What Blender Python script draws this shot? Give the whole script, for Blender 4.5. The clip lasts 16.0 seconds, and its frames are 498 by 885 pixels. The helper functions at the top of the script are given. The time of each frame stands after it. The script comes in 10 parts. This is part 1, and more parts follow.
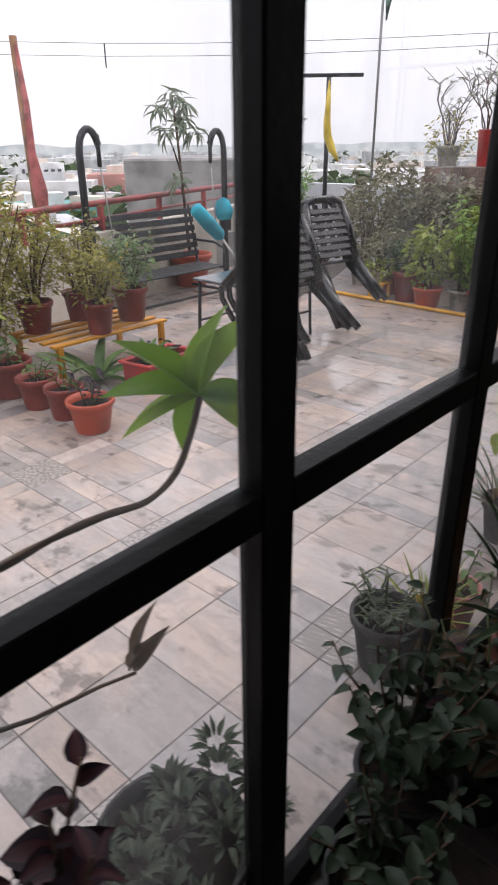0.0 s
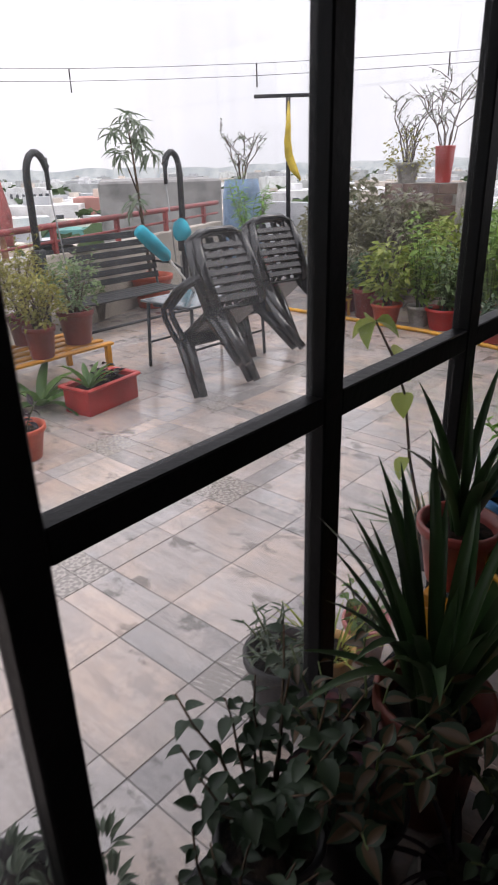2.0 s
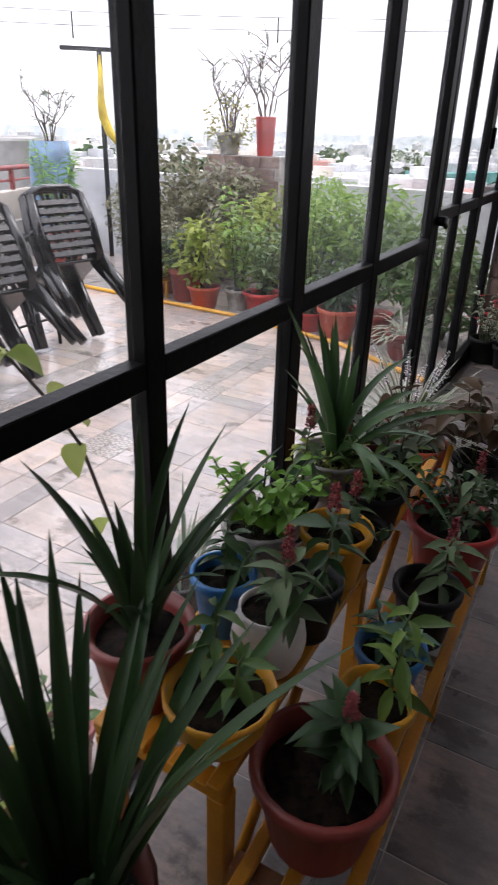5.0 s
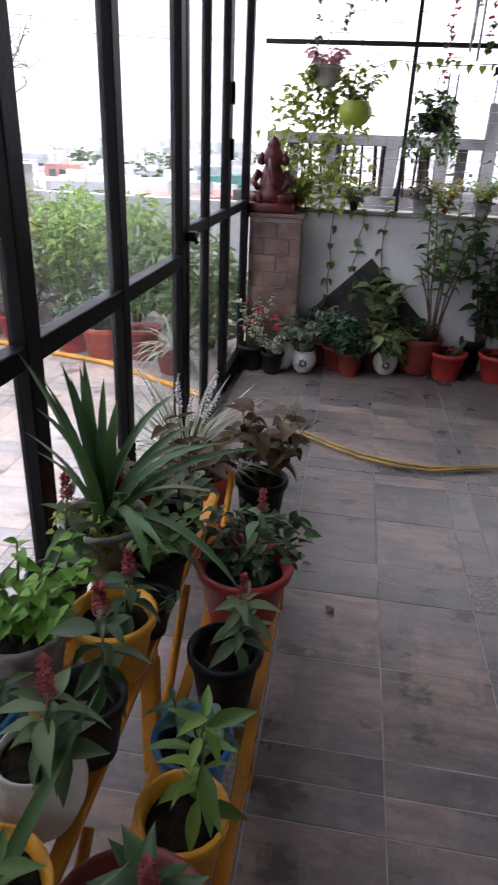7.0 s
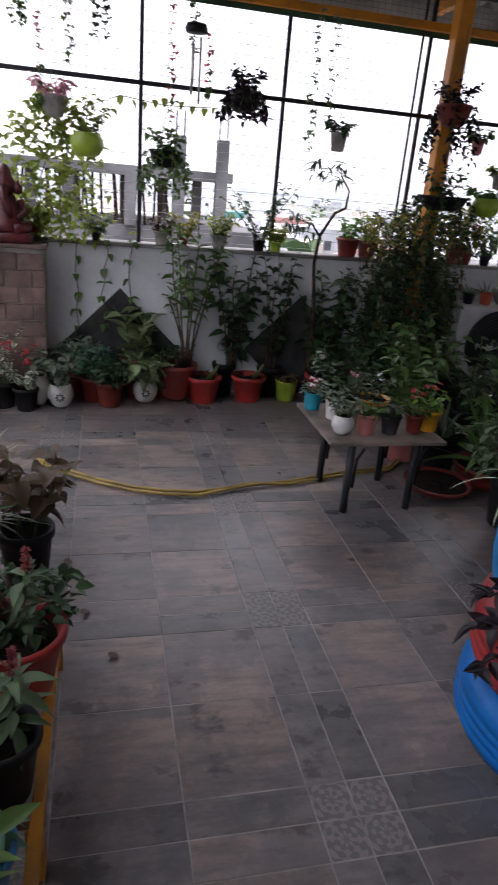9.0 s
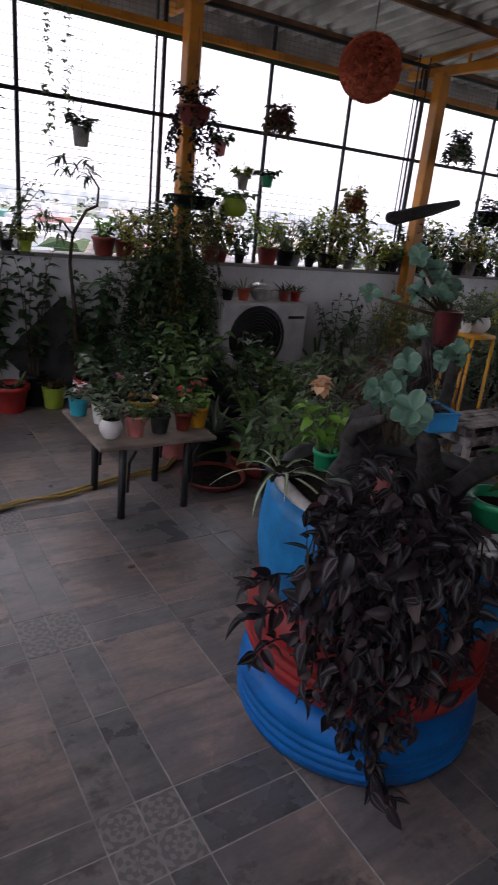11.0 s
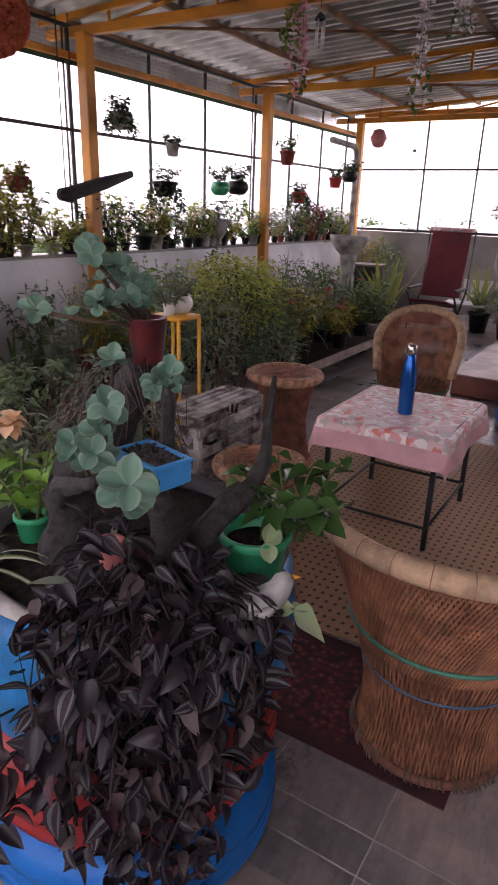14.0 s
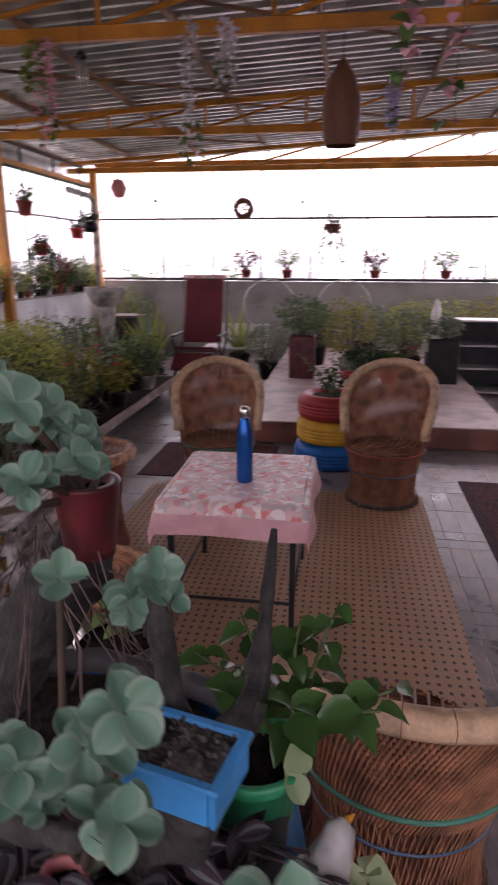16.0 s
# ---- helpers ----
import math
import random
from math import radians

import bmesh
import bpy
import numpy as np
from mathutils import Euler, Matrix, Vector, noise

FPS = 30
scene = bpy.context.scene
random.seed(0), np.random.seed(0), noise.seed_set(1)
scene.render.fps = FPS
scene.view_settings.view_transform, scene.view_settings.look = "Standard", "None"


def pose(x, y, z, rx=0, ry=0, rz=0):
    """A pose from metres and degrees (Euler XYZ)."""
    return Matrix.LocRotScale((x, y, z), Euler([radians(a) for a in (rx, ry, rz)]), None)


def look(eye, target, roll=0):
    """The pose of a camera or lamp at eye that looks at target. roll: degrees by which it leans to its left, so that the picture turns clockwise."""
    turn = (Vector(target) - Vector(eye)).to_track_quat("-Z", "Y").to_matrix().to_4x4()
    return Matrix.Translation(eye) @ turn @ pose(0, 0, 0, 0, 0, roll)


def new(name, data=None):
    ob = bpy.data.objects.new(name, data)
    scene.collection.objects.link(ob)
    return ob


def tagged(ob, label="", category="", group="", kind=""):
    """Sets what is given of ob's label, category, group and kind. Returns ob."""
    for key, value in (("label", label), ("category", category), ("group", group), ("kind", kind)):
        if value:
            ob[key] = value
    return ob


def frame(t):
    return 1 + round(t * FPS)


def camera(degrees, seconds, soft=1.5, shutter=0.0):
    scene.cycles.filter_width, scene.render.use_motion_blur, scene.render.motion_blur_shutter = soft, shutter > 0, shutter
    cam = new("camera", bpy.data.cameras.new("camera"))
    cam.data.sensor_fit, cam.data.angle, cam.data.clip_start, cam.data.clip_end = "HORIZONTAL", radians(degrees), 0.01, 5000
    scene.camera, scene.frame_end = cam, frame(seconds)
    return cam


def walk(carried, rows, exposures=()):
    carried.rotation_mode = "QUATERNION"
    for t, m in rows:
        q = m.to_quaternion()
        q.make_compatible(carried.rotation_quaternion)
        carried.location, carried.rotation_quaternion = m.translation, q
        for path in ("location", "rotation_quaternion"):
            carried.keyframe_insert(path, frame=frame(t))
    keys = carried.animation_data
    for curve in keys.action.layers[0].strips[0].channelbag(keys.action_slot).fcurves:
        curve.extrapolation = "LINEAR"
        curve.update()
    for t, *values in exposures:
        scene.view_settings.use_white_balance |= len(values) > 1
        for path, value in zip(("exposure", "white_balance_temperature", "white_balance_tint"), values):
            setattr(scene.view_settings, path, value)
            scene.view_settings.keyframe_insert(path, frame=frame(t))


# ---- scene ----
cam = camera(42.6, 16.0, soft=1.7, shutter=0.4)
PATH = [
    (0, (0.517, 0.24, 1.486), (-0.695, 1.588, 0.641), -0.5),
    (0.5, (0.598, 0.339, 1.487), (-0.591, 1.709, 0.645), 1.4),
    (1, (0.632, 0.403, 1.467), (-0.568, 1.778, 0.649), 1.2),
    (1.5, (0.686, 0.43, 1.48), (-0.526, 1.788, 0.65), -0.7),
    (2, (0.688, 0.53, 1.471), (-0.523, 1.909, 0.676), -1.6),
    (2.5, (0.667, 0.707, 1.456), (-0.512, 2.128, 0.687), -1.7),
    (3, (0.665, 0.833, 1.465), (-0.451, 2.297, 0.681), -1.9),
    (5.5, (0.799, 1.327, 1.47), (0.037, 2.947, 0.578), 2.3),
    (6, (0.764, 1.416, 1.472), (0.138, 3.091, 0.575), 2.1),
    (6.5, (0.763, 1.464, 1.494), (0.33, 3.22, 0.639), 1.6),
    (7, (0.765, 1.494, 1.506), (0.507, 3.288, 0.66), 2.5),
    (7.5, (0.765, 1.512, 1.516), (0.676, 3.344, 0.72), 3.2),
    (8, (0.758, 1.516, 1.531), (0.857, 3.362, 0.768), 3.6),
    (8.5, (0.762, 1.53, 1.528), (1.02, 3.377, 0.806), 4.1),
    (9, (0.785, 1.539, 1.541), (1.23, 3.344, 0.803), 5.0),
    (9.5, (0.805, 1.561, 1.535), (1.423, 3.317, 0.803), 5.6),
    (10, (0.821, 1.568, 1.539), (1.607, 3.259, 0.816), 6.0),
    (12.5, (1.142, 1.572, 1.53), (2.388, 3.002, 0.895), 3.7),
    (13, (1.213, 1.632, 1.525), (2.522, 3.006, 0.895), 1.9),
    (13.5, (1.233, 1.775, 1.548), (2.73, 2.941, 0.917), 1.4),
    (14, (1.26, 1.867, 1.554), (2.864, 2.841, 0.862), 1.9),
    (14.5, (1.326, 1.963, 1.55), (2.973, 2.862, 0.856), 1.8),
    (15, (1.495, 2.104, 1.546), (3.225, 2.874, 0.903), 2.7),
    (15.5, (1.552, 2.213, 1.562), (3.357, 2.825, 0.957), 4.2),
    (16, (1.554, 2.381, 1.587), (3.455, 2.661, 1.034), 0.1),
]
walk(cam, [(t, look(eye, target, roll)) for t, eye, target, roll in PATH],
     exposures=[(0.0, 0.6, 6600, 20), (3.0, 0.6, 6600, 20), (6.0, 1.55, 6300, 21), (8.0, 1.6, 6200, 22), (9.0, 1.35, 6200, 22), (10.0, 1.0, 6200, 23), (12.5, 1.55, 6650, 28), (13.5, 1.95, 6800, 33), (15.0, 2.25, 6800, 39), (16.0, 2.05, 6800, 40)])

# ---- light: an overcast sky ----
SUN_EL, SUN_AZ = radians(58), radians(20)
world = bpy.data.worlds.new("overcast_sky")
scene.world = world
world.use_nodes = True
wn, wl = world.node_tree.nodes, world.node_tree.links
wn.clear()
sky = wn.new("ShaderNodeTexSky")
sky.sky_type = "NISHITA"
sky.sun_disc = False
sky.sun_elevation, sky.sun_rotation = SUN_EL, SUN_AZ
sky.dust_density = 6.0
cloud = wn.new("ShaderNodeTexNoise")
cloud.inputs["Scale"].default_value = 1.6
cloud.inputs["Detail"].default_value = 5.0
cramp = wn.new("ShaderNodeValToRGB")
cramp.color_ramp.elements[0].position, cramp.color_ramp.elements[0].color = 0.3, (8.6, 8.9, 9.5, 1)
cramp.color_ramp.elements[1].position, cramp.color_ramp.elements[1].color = 0.7, (12.6, 12.7, 13.1, 1)
wtc = wn.new("ShaderNodeTexCoord")
wl.new(wtc.outputs["Generated"], cloud.inputs["Vector"])
wl.new(cloud.outputs["Fac"], cramp.inputs["Fac"])
cover = wn.new("ShaderNodeMix")
cover.data_type = "RGBA"
cover.inputs["Factor"].default_value = 0.9
wl.new(sky.outputs["Color"], cover.inputs["A"])
wl.new(cramp.outputs["Color"], cover.inputs["B"])
back = wn.new("ShaderNodeBackground")
back.inputs["Strength"].default_value = 0.11
# an overcast dome: brighter towards the zenith than at the horizon
wsep, wabs, wpow, wgrd, wmul = wn.new("ShaderNodeSeparateXYZ"), wn.new("ShaderNodeMath"), wn.new("ShaderNodeMath"), wn.new("ShaderNodeMath"), wn.new("ShaderNodeVectorMath")
wl.new(wtc.outputs["Generated"], wsep.inputs[0])
wabs.operation, wpow.operation, wgrd.operation, wmul.operation = "ABSOLUTE", "POWER", "MULTIPLY_ADD", "SCALE"
wl.new(wsep.outputs["Z"], wabs.inputs[0])
wl.new(wabs.outputs[0], wpow.inputs[0])
wpow.inputs[1].default_value = 1.5
wl.new(wpow.outputs[0], wgrd.inputs[0])
wgrd.inputs[1].default_value, wgrd.inputs[2].default_value = 0.8, 0.66
wl.new(cover.outputs["Result"], wmul.inputs[0])
wl.new(wgrd.outputs[0], wmul.inputs["Scale"])
wl.new(wmul.outputs["Vector"], back.inputs["Color"])
wout = wn.new("ShaderNodeOutputWorld")
wl.new(back.outputs["Background"], wout.inputs["Surface"])
sun = new("sun", bpy.data.lights.new("sun", "SUN"))
sun.data.energy, sun.data.angle, sun.data.color = 0.6, radians(25), (1.0, 0.97, 0.92)
sun.matrix_world = look((0, 0, 20), (0 - 20 * math.cos(SUN_EL) * math.sin(SUN_AZ), -20 * math.cos(SUN_EL) * math.cos(SUN_AZ), 20 - 20 * math.sin(SUN_EL)))

# ---- materials ----
def mat(name, col, rough=0.6, metal=0.0, var=0.18, scale=6.0, bump=0.15, bscale=80.0, rnd=0.0, col2=None, wet=0.0, island=False, spec=0.5):
    """A procedural surface: base colour broken up at two scales, uneven gloss, fine relief."""
    m = bpy.data.materials.new(name)
    m.use_nodes = True
    n, l = m.node_tree.nodes, m.node_tree.links
    b = n["Principled BSDF"]
    tc = n.new("ShaderNodeTexCoord")
    big = n.new("ShaderNodeTexNoise")
    big.inputs["Scale"].default_value, big.inputs["Detail"].default_value = scale, 6.0
    fine = n.new("ShaderNodeTexNoise")
    fine.inputs["Scale"].default_value, fine.inputs["Detail"].default_value = bscale, 4.0
    l.new(tc.outputs["Object"], big.inputs["Vector"])
    l.new(tc.outputs["Object"], fine.inputs["Vector"])
    c2 = col2 or tuple(c * (1 - 2.2 * var) for c in col)
    ramp = n.new("ShaderNodeValToRGB")
    ramp.color_ramp.elements[0].position, ramp.color_ramp.elements[0].color = 0.36, (*[max(0.0, c) for c in c2], 1)
    ramp.color_ramp.elements[1].position, ramp.color_ramp.elements[1].color = 0.6, (*col, 1)
    l.new(big.outputs["Fac"], ramp.inputs["Fac"])
    hsv = n.new("ShaderNodeHueSaturation")
    l.new(ramp.outputs["Color"], hsv.inputs["Color"])
    val = n.new("ShaderNodeMath")
    val.operation = "MULTIPLY_ADD"
    l.new(fine.outputs["Fac"], val.inputs[0])
    val.inputs[1].default_value, val.inputs[2].default_value = var * 1.6, 1 - var * 0.8
    src = val.outputs[0]
    if rnd:
        if island:
            ri = n.new("ShaderNodeNewGeometry").outputs["Random Per Island"]
        else:
            ri = n.new("ShaderNodeObjectInfo").outputs["Random"]
        add = n.new("ShaderNodeMath")
        add.operation = "MULTIPLY_ADD"
        l.new(ri, add.inputs[0])
        add.inputs[1].default_value, add.inputs[2].default_value = rnd * 2, -rnd
        tot = n.new("ShaderNodeMath")
        l.new(add.outputs[0], tot.inputs[0])
        l.new(src, tot.inputs[1])
        src = tot.outputs[0]
    l.new(src, hsv.inputs["Value"])
    l.new(hsv.outputs["Color"], b.inputs["Base Color"])
    b.inputs["Metallic"].default_value = metal
    b.inputs["Specular IOR Level"].default_value = spec
    rr = n.new("ShaderNodeMapRange")
    rr.inputs["To Min"].default_value, rr.inputs["To Max"].default_value = max(0.03, rough - 0.12 - wet), min(1.0, rough + 0.12)
    l.new(big.outputs["Fac"], rr.inputs["Value"])
    l.new(rr.outputs["Result"], b.inputs["Roughness"])
    if bump:
        bp = n.new("ShaderNodeBump")
        bp.inputs["Strength"].default_value, bp.inputs["Distance"].default_value = bump, 0.004
        l.new(fine.outputs["Fac"], bp.inputs["Height"])
        l.new(bp.outputs["Normal"], b.inputs["Normal"])
    return m


def leafmat(name, col, col2, rough=0.42, glow=0.25):
    """A leaf: colour from leaf to leaf, veins of noise, some light let through."""
    m = bpy.data.materials.new(name)
    m.use_nodes = True
    n, l = m.node_tree.nodes, m.node_tree.links
    b = n["Principled BSDF"]
    geo, oi, add = n.new("ShaderNodeNewGeometry"), n.new("ShaderNodeObjectInfo"), n.new("ShaderNodeMath")
    l.new(geo.outputs["Random Per Island"], add.inputs[0])
    l.new(oi.outputs["Random"], add.inputs[1])
    fr = n.new("ShaderNodeMath")
    fr.operation = "FRACT"
    l.new(add.outputs[0], fr.inputs[0])
    tc, nz = n.new("ShaderNodeTexCoord"), n.new("ShaderNodeTexNoise")
    nz.inputs["Scale"].default_value = 45.0
    l.new(tc.outputs["Object"], nz.inputs["Vector"])
    ma = n.new("ShaderNodeMath")
    ma.operation = "MULTIPLY_ADD"
    l.new(nz.outputs["Fac"], ma.inputs[0])
    ma.inputs[1].default_value = 0.5
    l.new(fr.outputs[0], ma.inputs[2])
    mp = n.new("ShaderNodeMapRange")
    mp.inputs["From Max"].default_value = 1.5
    l.new(ma.outputs[0], mp.inputs["Value"])
    mix = n.new("ShaderNodeMix")
    mix.data_type = "RGBA"
    mix.inputs["A"].default_value, mix.inputs["B"].default_value = (*col, 1), (*col2, 1)
    l.new(mp.outputs["Result"], mix.inputs["Factor"])
    l.new(mix.outputs["Result"], b.inputs["Base Color"])
    b.inputs["Roughness"].default_value = rough
    b.inputs["Specular IOR Level"].default_value = 0.3
    tr, ms = n.new("ShaderNodeBsdfTranslucent"), n.new("ShaderNodeMixShader")
    l.new(mix.outputs["Result"], tr.inputs["Color"])
    ms.inputs["Fac"].default_value = glow
    l.new(b.outputs["BSDF"], ms.inputs[1])
    l.new(tr.outputs["BSDF"], ms.inputs[2])
    l.new(ms.outputs["Shader"], n["Material Output"].inputs["Surface"])
    return m


def glassmat(name, tint=(0.97, 0.985, 0.98), rough=0.0, film=0.055):
    """A window pane: clear, with Fresnel gloss and a wet film of dirt and rain that catches the daylight."""
    m = bpy.data.materials.new(name)
    m.use_nodes = True
    n, l = m.node_tree.nodes, m.node_tree.links
    n.remove(n["Principled BSDF"])
    tr, gl, df, tl = n.new("ShaderNodeBsdfTransparent"), n.new("ShaderNodeBsdfGlossy"), n.new("ShaderNodeBsdfDiffuse"), n.new("ShaderNodeBsdfTranslucent")
    tr.inputs["Color"].default_value = (*tint, 1)
    gl.inputs["Roughness"].default_value = rough
    df.inputs["Color"].default_value = tl.inputs["Color"].default_value = (0.75, 0.77, 0.78, 1)
    fz, m1, m2, m3 = n.new("ShaderNodeLayerWeight"), n.new("ShaderNodeMixShader"), n.new("ShaderNodeMixShader"), n.new("ShaderNodeMixShader")
    pw, ml = n.new("ShaderNodeMath"), n.new("ShaderNodeMath")
    pw.operation, ml.operation = "POWER", "MULTIPLY_ADD"
    l.new(fz.outputs["Facing"], pw.inputs[0])
    pw.inputs[1].default_value = 5.0
    l.new(pw.outputs[0], ml.inputs[0])
    ml.inputs[1].default_value, ml.inputs[2].default_value = 0.5, 0.025
    l.new(ml.outputs[0], m1.inputs["Fac"])
    tc, oi = n.new("ShaderNodeNewGeometry"), n.new("ShaderNodeObjectInfo")

    def streaks(stretch, detail, lo, hi):
        mpg, nz, rp = n.new("ShaderNodeMapping"), n.new("ShaderNodeTexNoise"), n.new("ShaderNodeMapRange")
        mpg.inputs["Scale"].default_value = stretch
        l.new(tc.outputs["Position"], mpg.inputs["Vector"])
        l.new(mpg.outputs["Vector"], nz.inputs["Vector"])
        nz.inputs["Scale"].default_value, nz.inputs["Detail"].default_value = 1.0, detail
        l.new(nz.outputs["Fac"], rp.inputs["Value"])
        rp.inputs["From Min"].default_value, rp.inputs["From Max"].default_value = lo, hi
        return rp.outputs["Result"]

    runs, cloudy = streaks((26, 26, 1.1), 5.0, 0.45, 0.75), streaks((2.6, 2.6, 1.3), 3.0, 0.4, 0.7)
    both, amt, tot = n.new("ShaderNodeMath"), n.new("ShaderNodeMath"), n.new("ShaderNodeMath")
    both.operation, amt.operation, tot.operation = "MULTIPLY_ADD", "MULTIPLY_ADD", "MULTIPLY"
    l.new(runs, both.inputs[0])
    both.inputs[1].default_value = 0.7
    l.new(cloudy, both.inputs[2])
    l.new(both.outputs[0], amt.inputs[0])
    amt.inputs[1].default_value, amt.inputs[2].default_value = film * 2.6, film * 0.3
    pane = n.new("ShaderNodeMapRange")
    l.new(oi.outputs["Random"], pane.inputs["Value"])
    pane.inputs["To Min"].default_value, pane.inputs["To Max"].default_value = 0.35, 1.5
    l.new(amt.outputs[0], tot.inputs[0])
    l.new(pane.outputs["Result"], tot.inputs[1])
    l.new(tr.outputs["BSDF"], m1.inputs[1])
    l.new(gl.outputs["BSDF"], m1.inputs[2])
    m3.inputs["Fac"].default_value = 0.55
    l.new(df.outputs["BSDF"], m3.inputs[1])
    l.new(tl.outputs["BSDF"], m3.inputs[2])
    l.new(tot.outputs[0], m2.inputs["Fac"])
    l.new(m1.outputs["Shader"], m2.inputs[1])
    l.new(m3.outputs["Shader"], m2.inputs[2])
    l.new(m2.outputs["Shader"], n["Material Output"].inputs["Surface"])
    return m


# ---- mesh tools ----
RNG = random.Random(7)


class Mesh:
    """Gathers vertices and faces for one mesh."""

    def __init__(self):
        self.v, self.f, self.m, self.edge = [], [], [], []

    def add(self, vs, fs, m=0):
        o = len(self.v)
        self.v += [tuple(p) for p in vs]
        self.f += [tuple(i + o for i in f) for f in fs]
        self.m += [m] * len(fs)
        return self

    def box(self, c, s, m=0, turn=None, bevel=0.0):
        """A box at c of size s, its edges bevelled, turned by a matrix about c."""
        bm = bmesh.new()
        bmesh.ops.create_cube(bm, size=1.0)
        bmesh.ops.scale(bm, vec=s, verts=bm.verts)
        if bevel:
            bmesh.ops.bevel(bm, geom=list(bm.edges), offset=bevel, segments=1, affect="EDGES", profile=0.5)
        mt = Matrix.Translation(c) @ (turn if turn is not None else Matrix())
        bm.verts.index_update()
        vs = [mt @ v.co for v in bm.verts]
        fs = [[v.index for v in f.verts] for f in bm.faces]
        bm.free()
        return self.add(vs, fs, m)

    def tube(self, pts, radii, n=8, m=0, caps=True):
        """A round tube along points."""
        pts = [Vector(p) for p in pts]
        if isinstance(radii, (int, float)):
            radii = [radii] * len(pts)
        vs, fs = [], []
        ref = Vector((0.13, 0.21, 0.97))
        for i, p in enumerate(pts):
            d = (pts[min(i + 1, len(pts) - 1)] - pts[max(i - 1, 0)])
            d = d.normalized() if d.length > 1e-9 else Vector((0, 0, 1))
            if abs(d.dot(ref)) > 0.97:
                ref = Vector((1, 0.1, 0))
            a = d.cross(ref).normalized()
            b = d.cross(a)
            for k in range(n):
                t = 2 * math.pi * k / n
                vs.append(p + (a * math.cos(t) + b * math.sin(t)) * radii[i])
        for i in range(len(pts) - 1):
            for k in range(n):
                fs.append((i * n + k, i * n + (k + 1) % n, (i + 1) * n + (k + 1) % n, (i + 1) * n + k))
        if caps:
            fs += [tuple(range(n))[::-1], tuple(range((len(pts) - 1) * n, len(pts) * n))]
        return self.add(vs, fs, m)

    def lathe(self, prof, n=24, m=0, c=(0, 0, 0), wob=0.0, squash=1.0):
        """A turned shape from (radius, height) pairs."""
        vs, fs = [], []
        for r, z in prof:
            for k in range(n):
                t = 2 * math.pi * k / n
                rr = r * (1 + wob * math.sin(3 * t + z * 9))
                vs.append((c[0] + rr * math.cos(t), c[1] + rr * math.sin(t) * squash, c[2] + z))
        for i in range(len(prof) - 1):
            for k in range(n):
                fs.append((i * n + k, i * n + (k + 1) % n, (i + 1) * n + (k + 1) % n, (i + 1) * n + k))
        return self.add(vs, fs, m)

    def obj(self, name, mats, parent=None, label="", smooth=True):
        me = bpy.data.meshes.new(name)
        me.from_pydata(self.v, [], self.f)
        for k in mats if isinstance(mats, (list, tuple)) else [mats]:
            me.materials.append(k)
        if self.m and max(self.m) > 0:
            me.polygons.foreach_set("material_index", self.m)
        if smooth:
            me.polygons.foreach_set("use_smooth", [True] * len(self.f))
        me.update()
        ob = new(name, me)
        if parent is not None:
            ob.parent = parent
        if label:
            tagged(ob, label=label)
        return ob


def part(name, mesh, mats, parent, label="", smooth=True):
    return mesh.obj(name, mats, parent, label, smooth)


def thing(name, x, y, z, label, category, group="", rz=0.0, kind=""):
    ob = new(name)
    ob.empty_display_size = 0.1
    ob.matrix_world = pose(x, y, z, 0, 0, rz)
    return tagged(ob, label, category, group, kind)


def structure(name, mesh, mats, label="", category="", smooth=False):
    return tagged(mesh.obj(name, mats, None, "", smooth), label=label, category=category, kind="structure")


# ---- leaves ----
def leaf_shape(kind, bend, fold=0.18, rings=6, cols=2, twist=0.0):
    """A unit leaf along +y, one long and one wide: vertices and faces with a column number."""
    vs, fs, cs = [], [], []
    y = z = 0.0
    for i in range(rings + 1):
        t = i / rings
        if kind == "ovate":
            w = math.sin(math.pi * min(1, t ** 0.72)) ** 0.9
        elif kind == "round":
            w = math.sqrt(max(0.0, 1 - (2 * t - 1) ** 2)) ** 0.85 if 0 < t < 1 else 0.0
            w = max(w, 0.12 if i == 0 else 0.0)
        elif kind == "paddle":
            w = math.sqrt(max(0.0, 1 - ((t - 0.6) / 0.4) ** 2)) if t > 0.6 else 0.14 + 0.86 * (t / 0.6) ** 1.3 * (2.3 - 1.3 * t / 0.6)
        elif kind == "arrow":
            w = (0.75 + 1.2 * t if t < 0.2 else 1.0 - (t - 0.2) / 0.8) if i else 0.3
        elif kind == "strap":
            w = min(1, 0.6 + t * 1.2) * (1 - t ** 4)
        elif kind == "lance":
            w = math.sin(math.pi * t ** 0.85) ** 1.2 if t < 1 else 0
        else:
            w = min(1.0, t * 4 + 0.15) * (1 - t) ** 0.55
        w = max(w, 0.015) * 0.5
        a = bend * t
        if i:
            y += math.cos(a) / rings
            z -= math.sin(a) / rings
        for c in range(cols + 1):
            u = 2 * c / cols - 1
            vs.append((u * w, y, z + fold * w * abs(u) * 2 * 0.5 + twist * u * w * t))
    k = cols + 1
    for i in range(rings):
        for c in range(cols):
            fs.append((i * k + c, i * k + c + 1, (i + 1) * k + c + 1, (i + 1) * k + c))
            cs.append(c)
    return np.array(vs), fs, cs


SHAPES = {}


def shape(kind, bend, cols=2, rings=6, fold=0.3):
    key = (kind, round(bend, 2), cols, rings, fold)
    if key not in SHAPES:
        SHAPES[key] = leaf_shape(kind, bend, fold, rings, cols)
    return SHAPES[key]


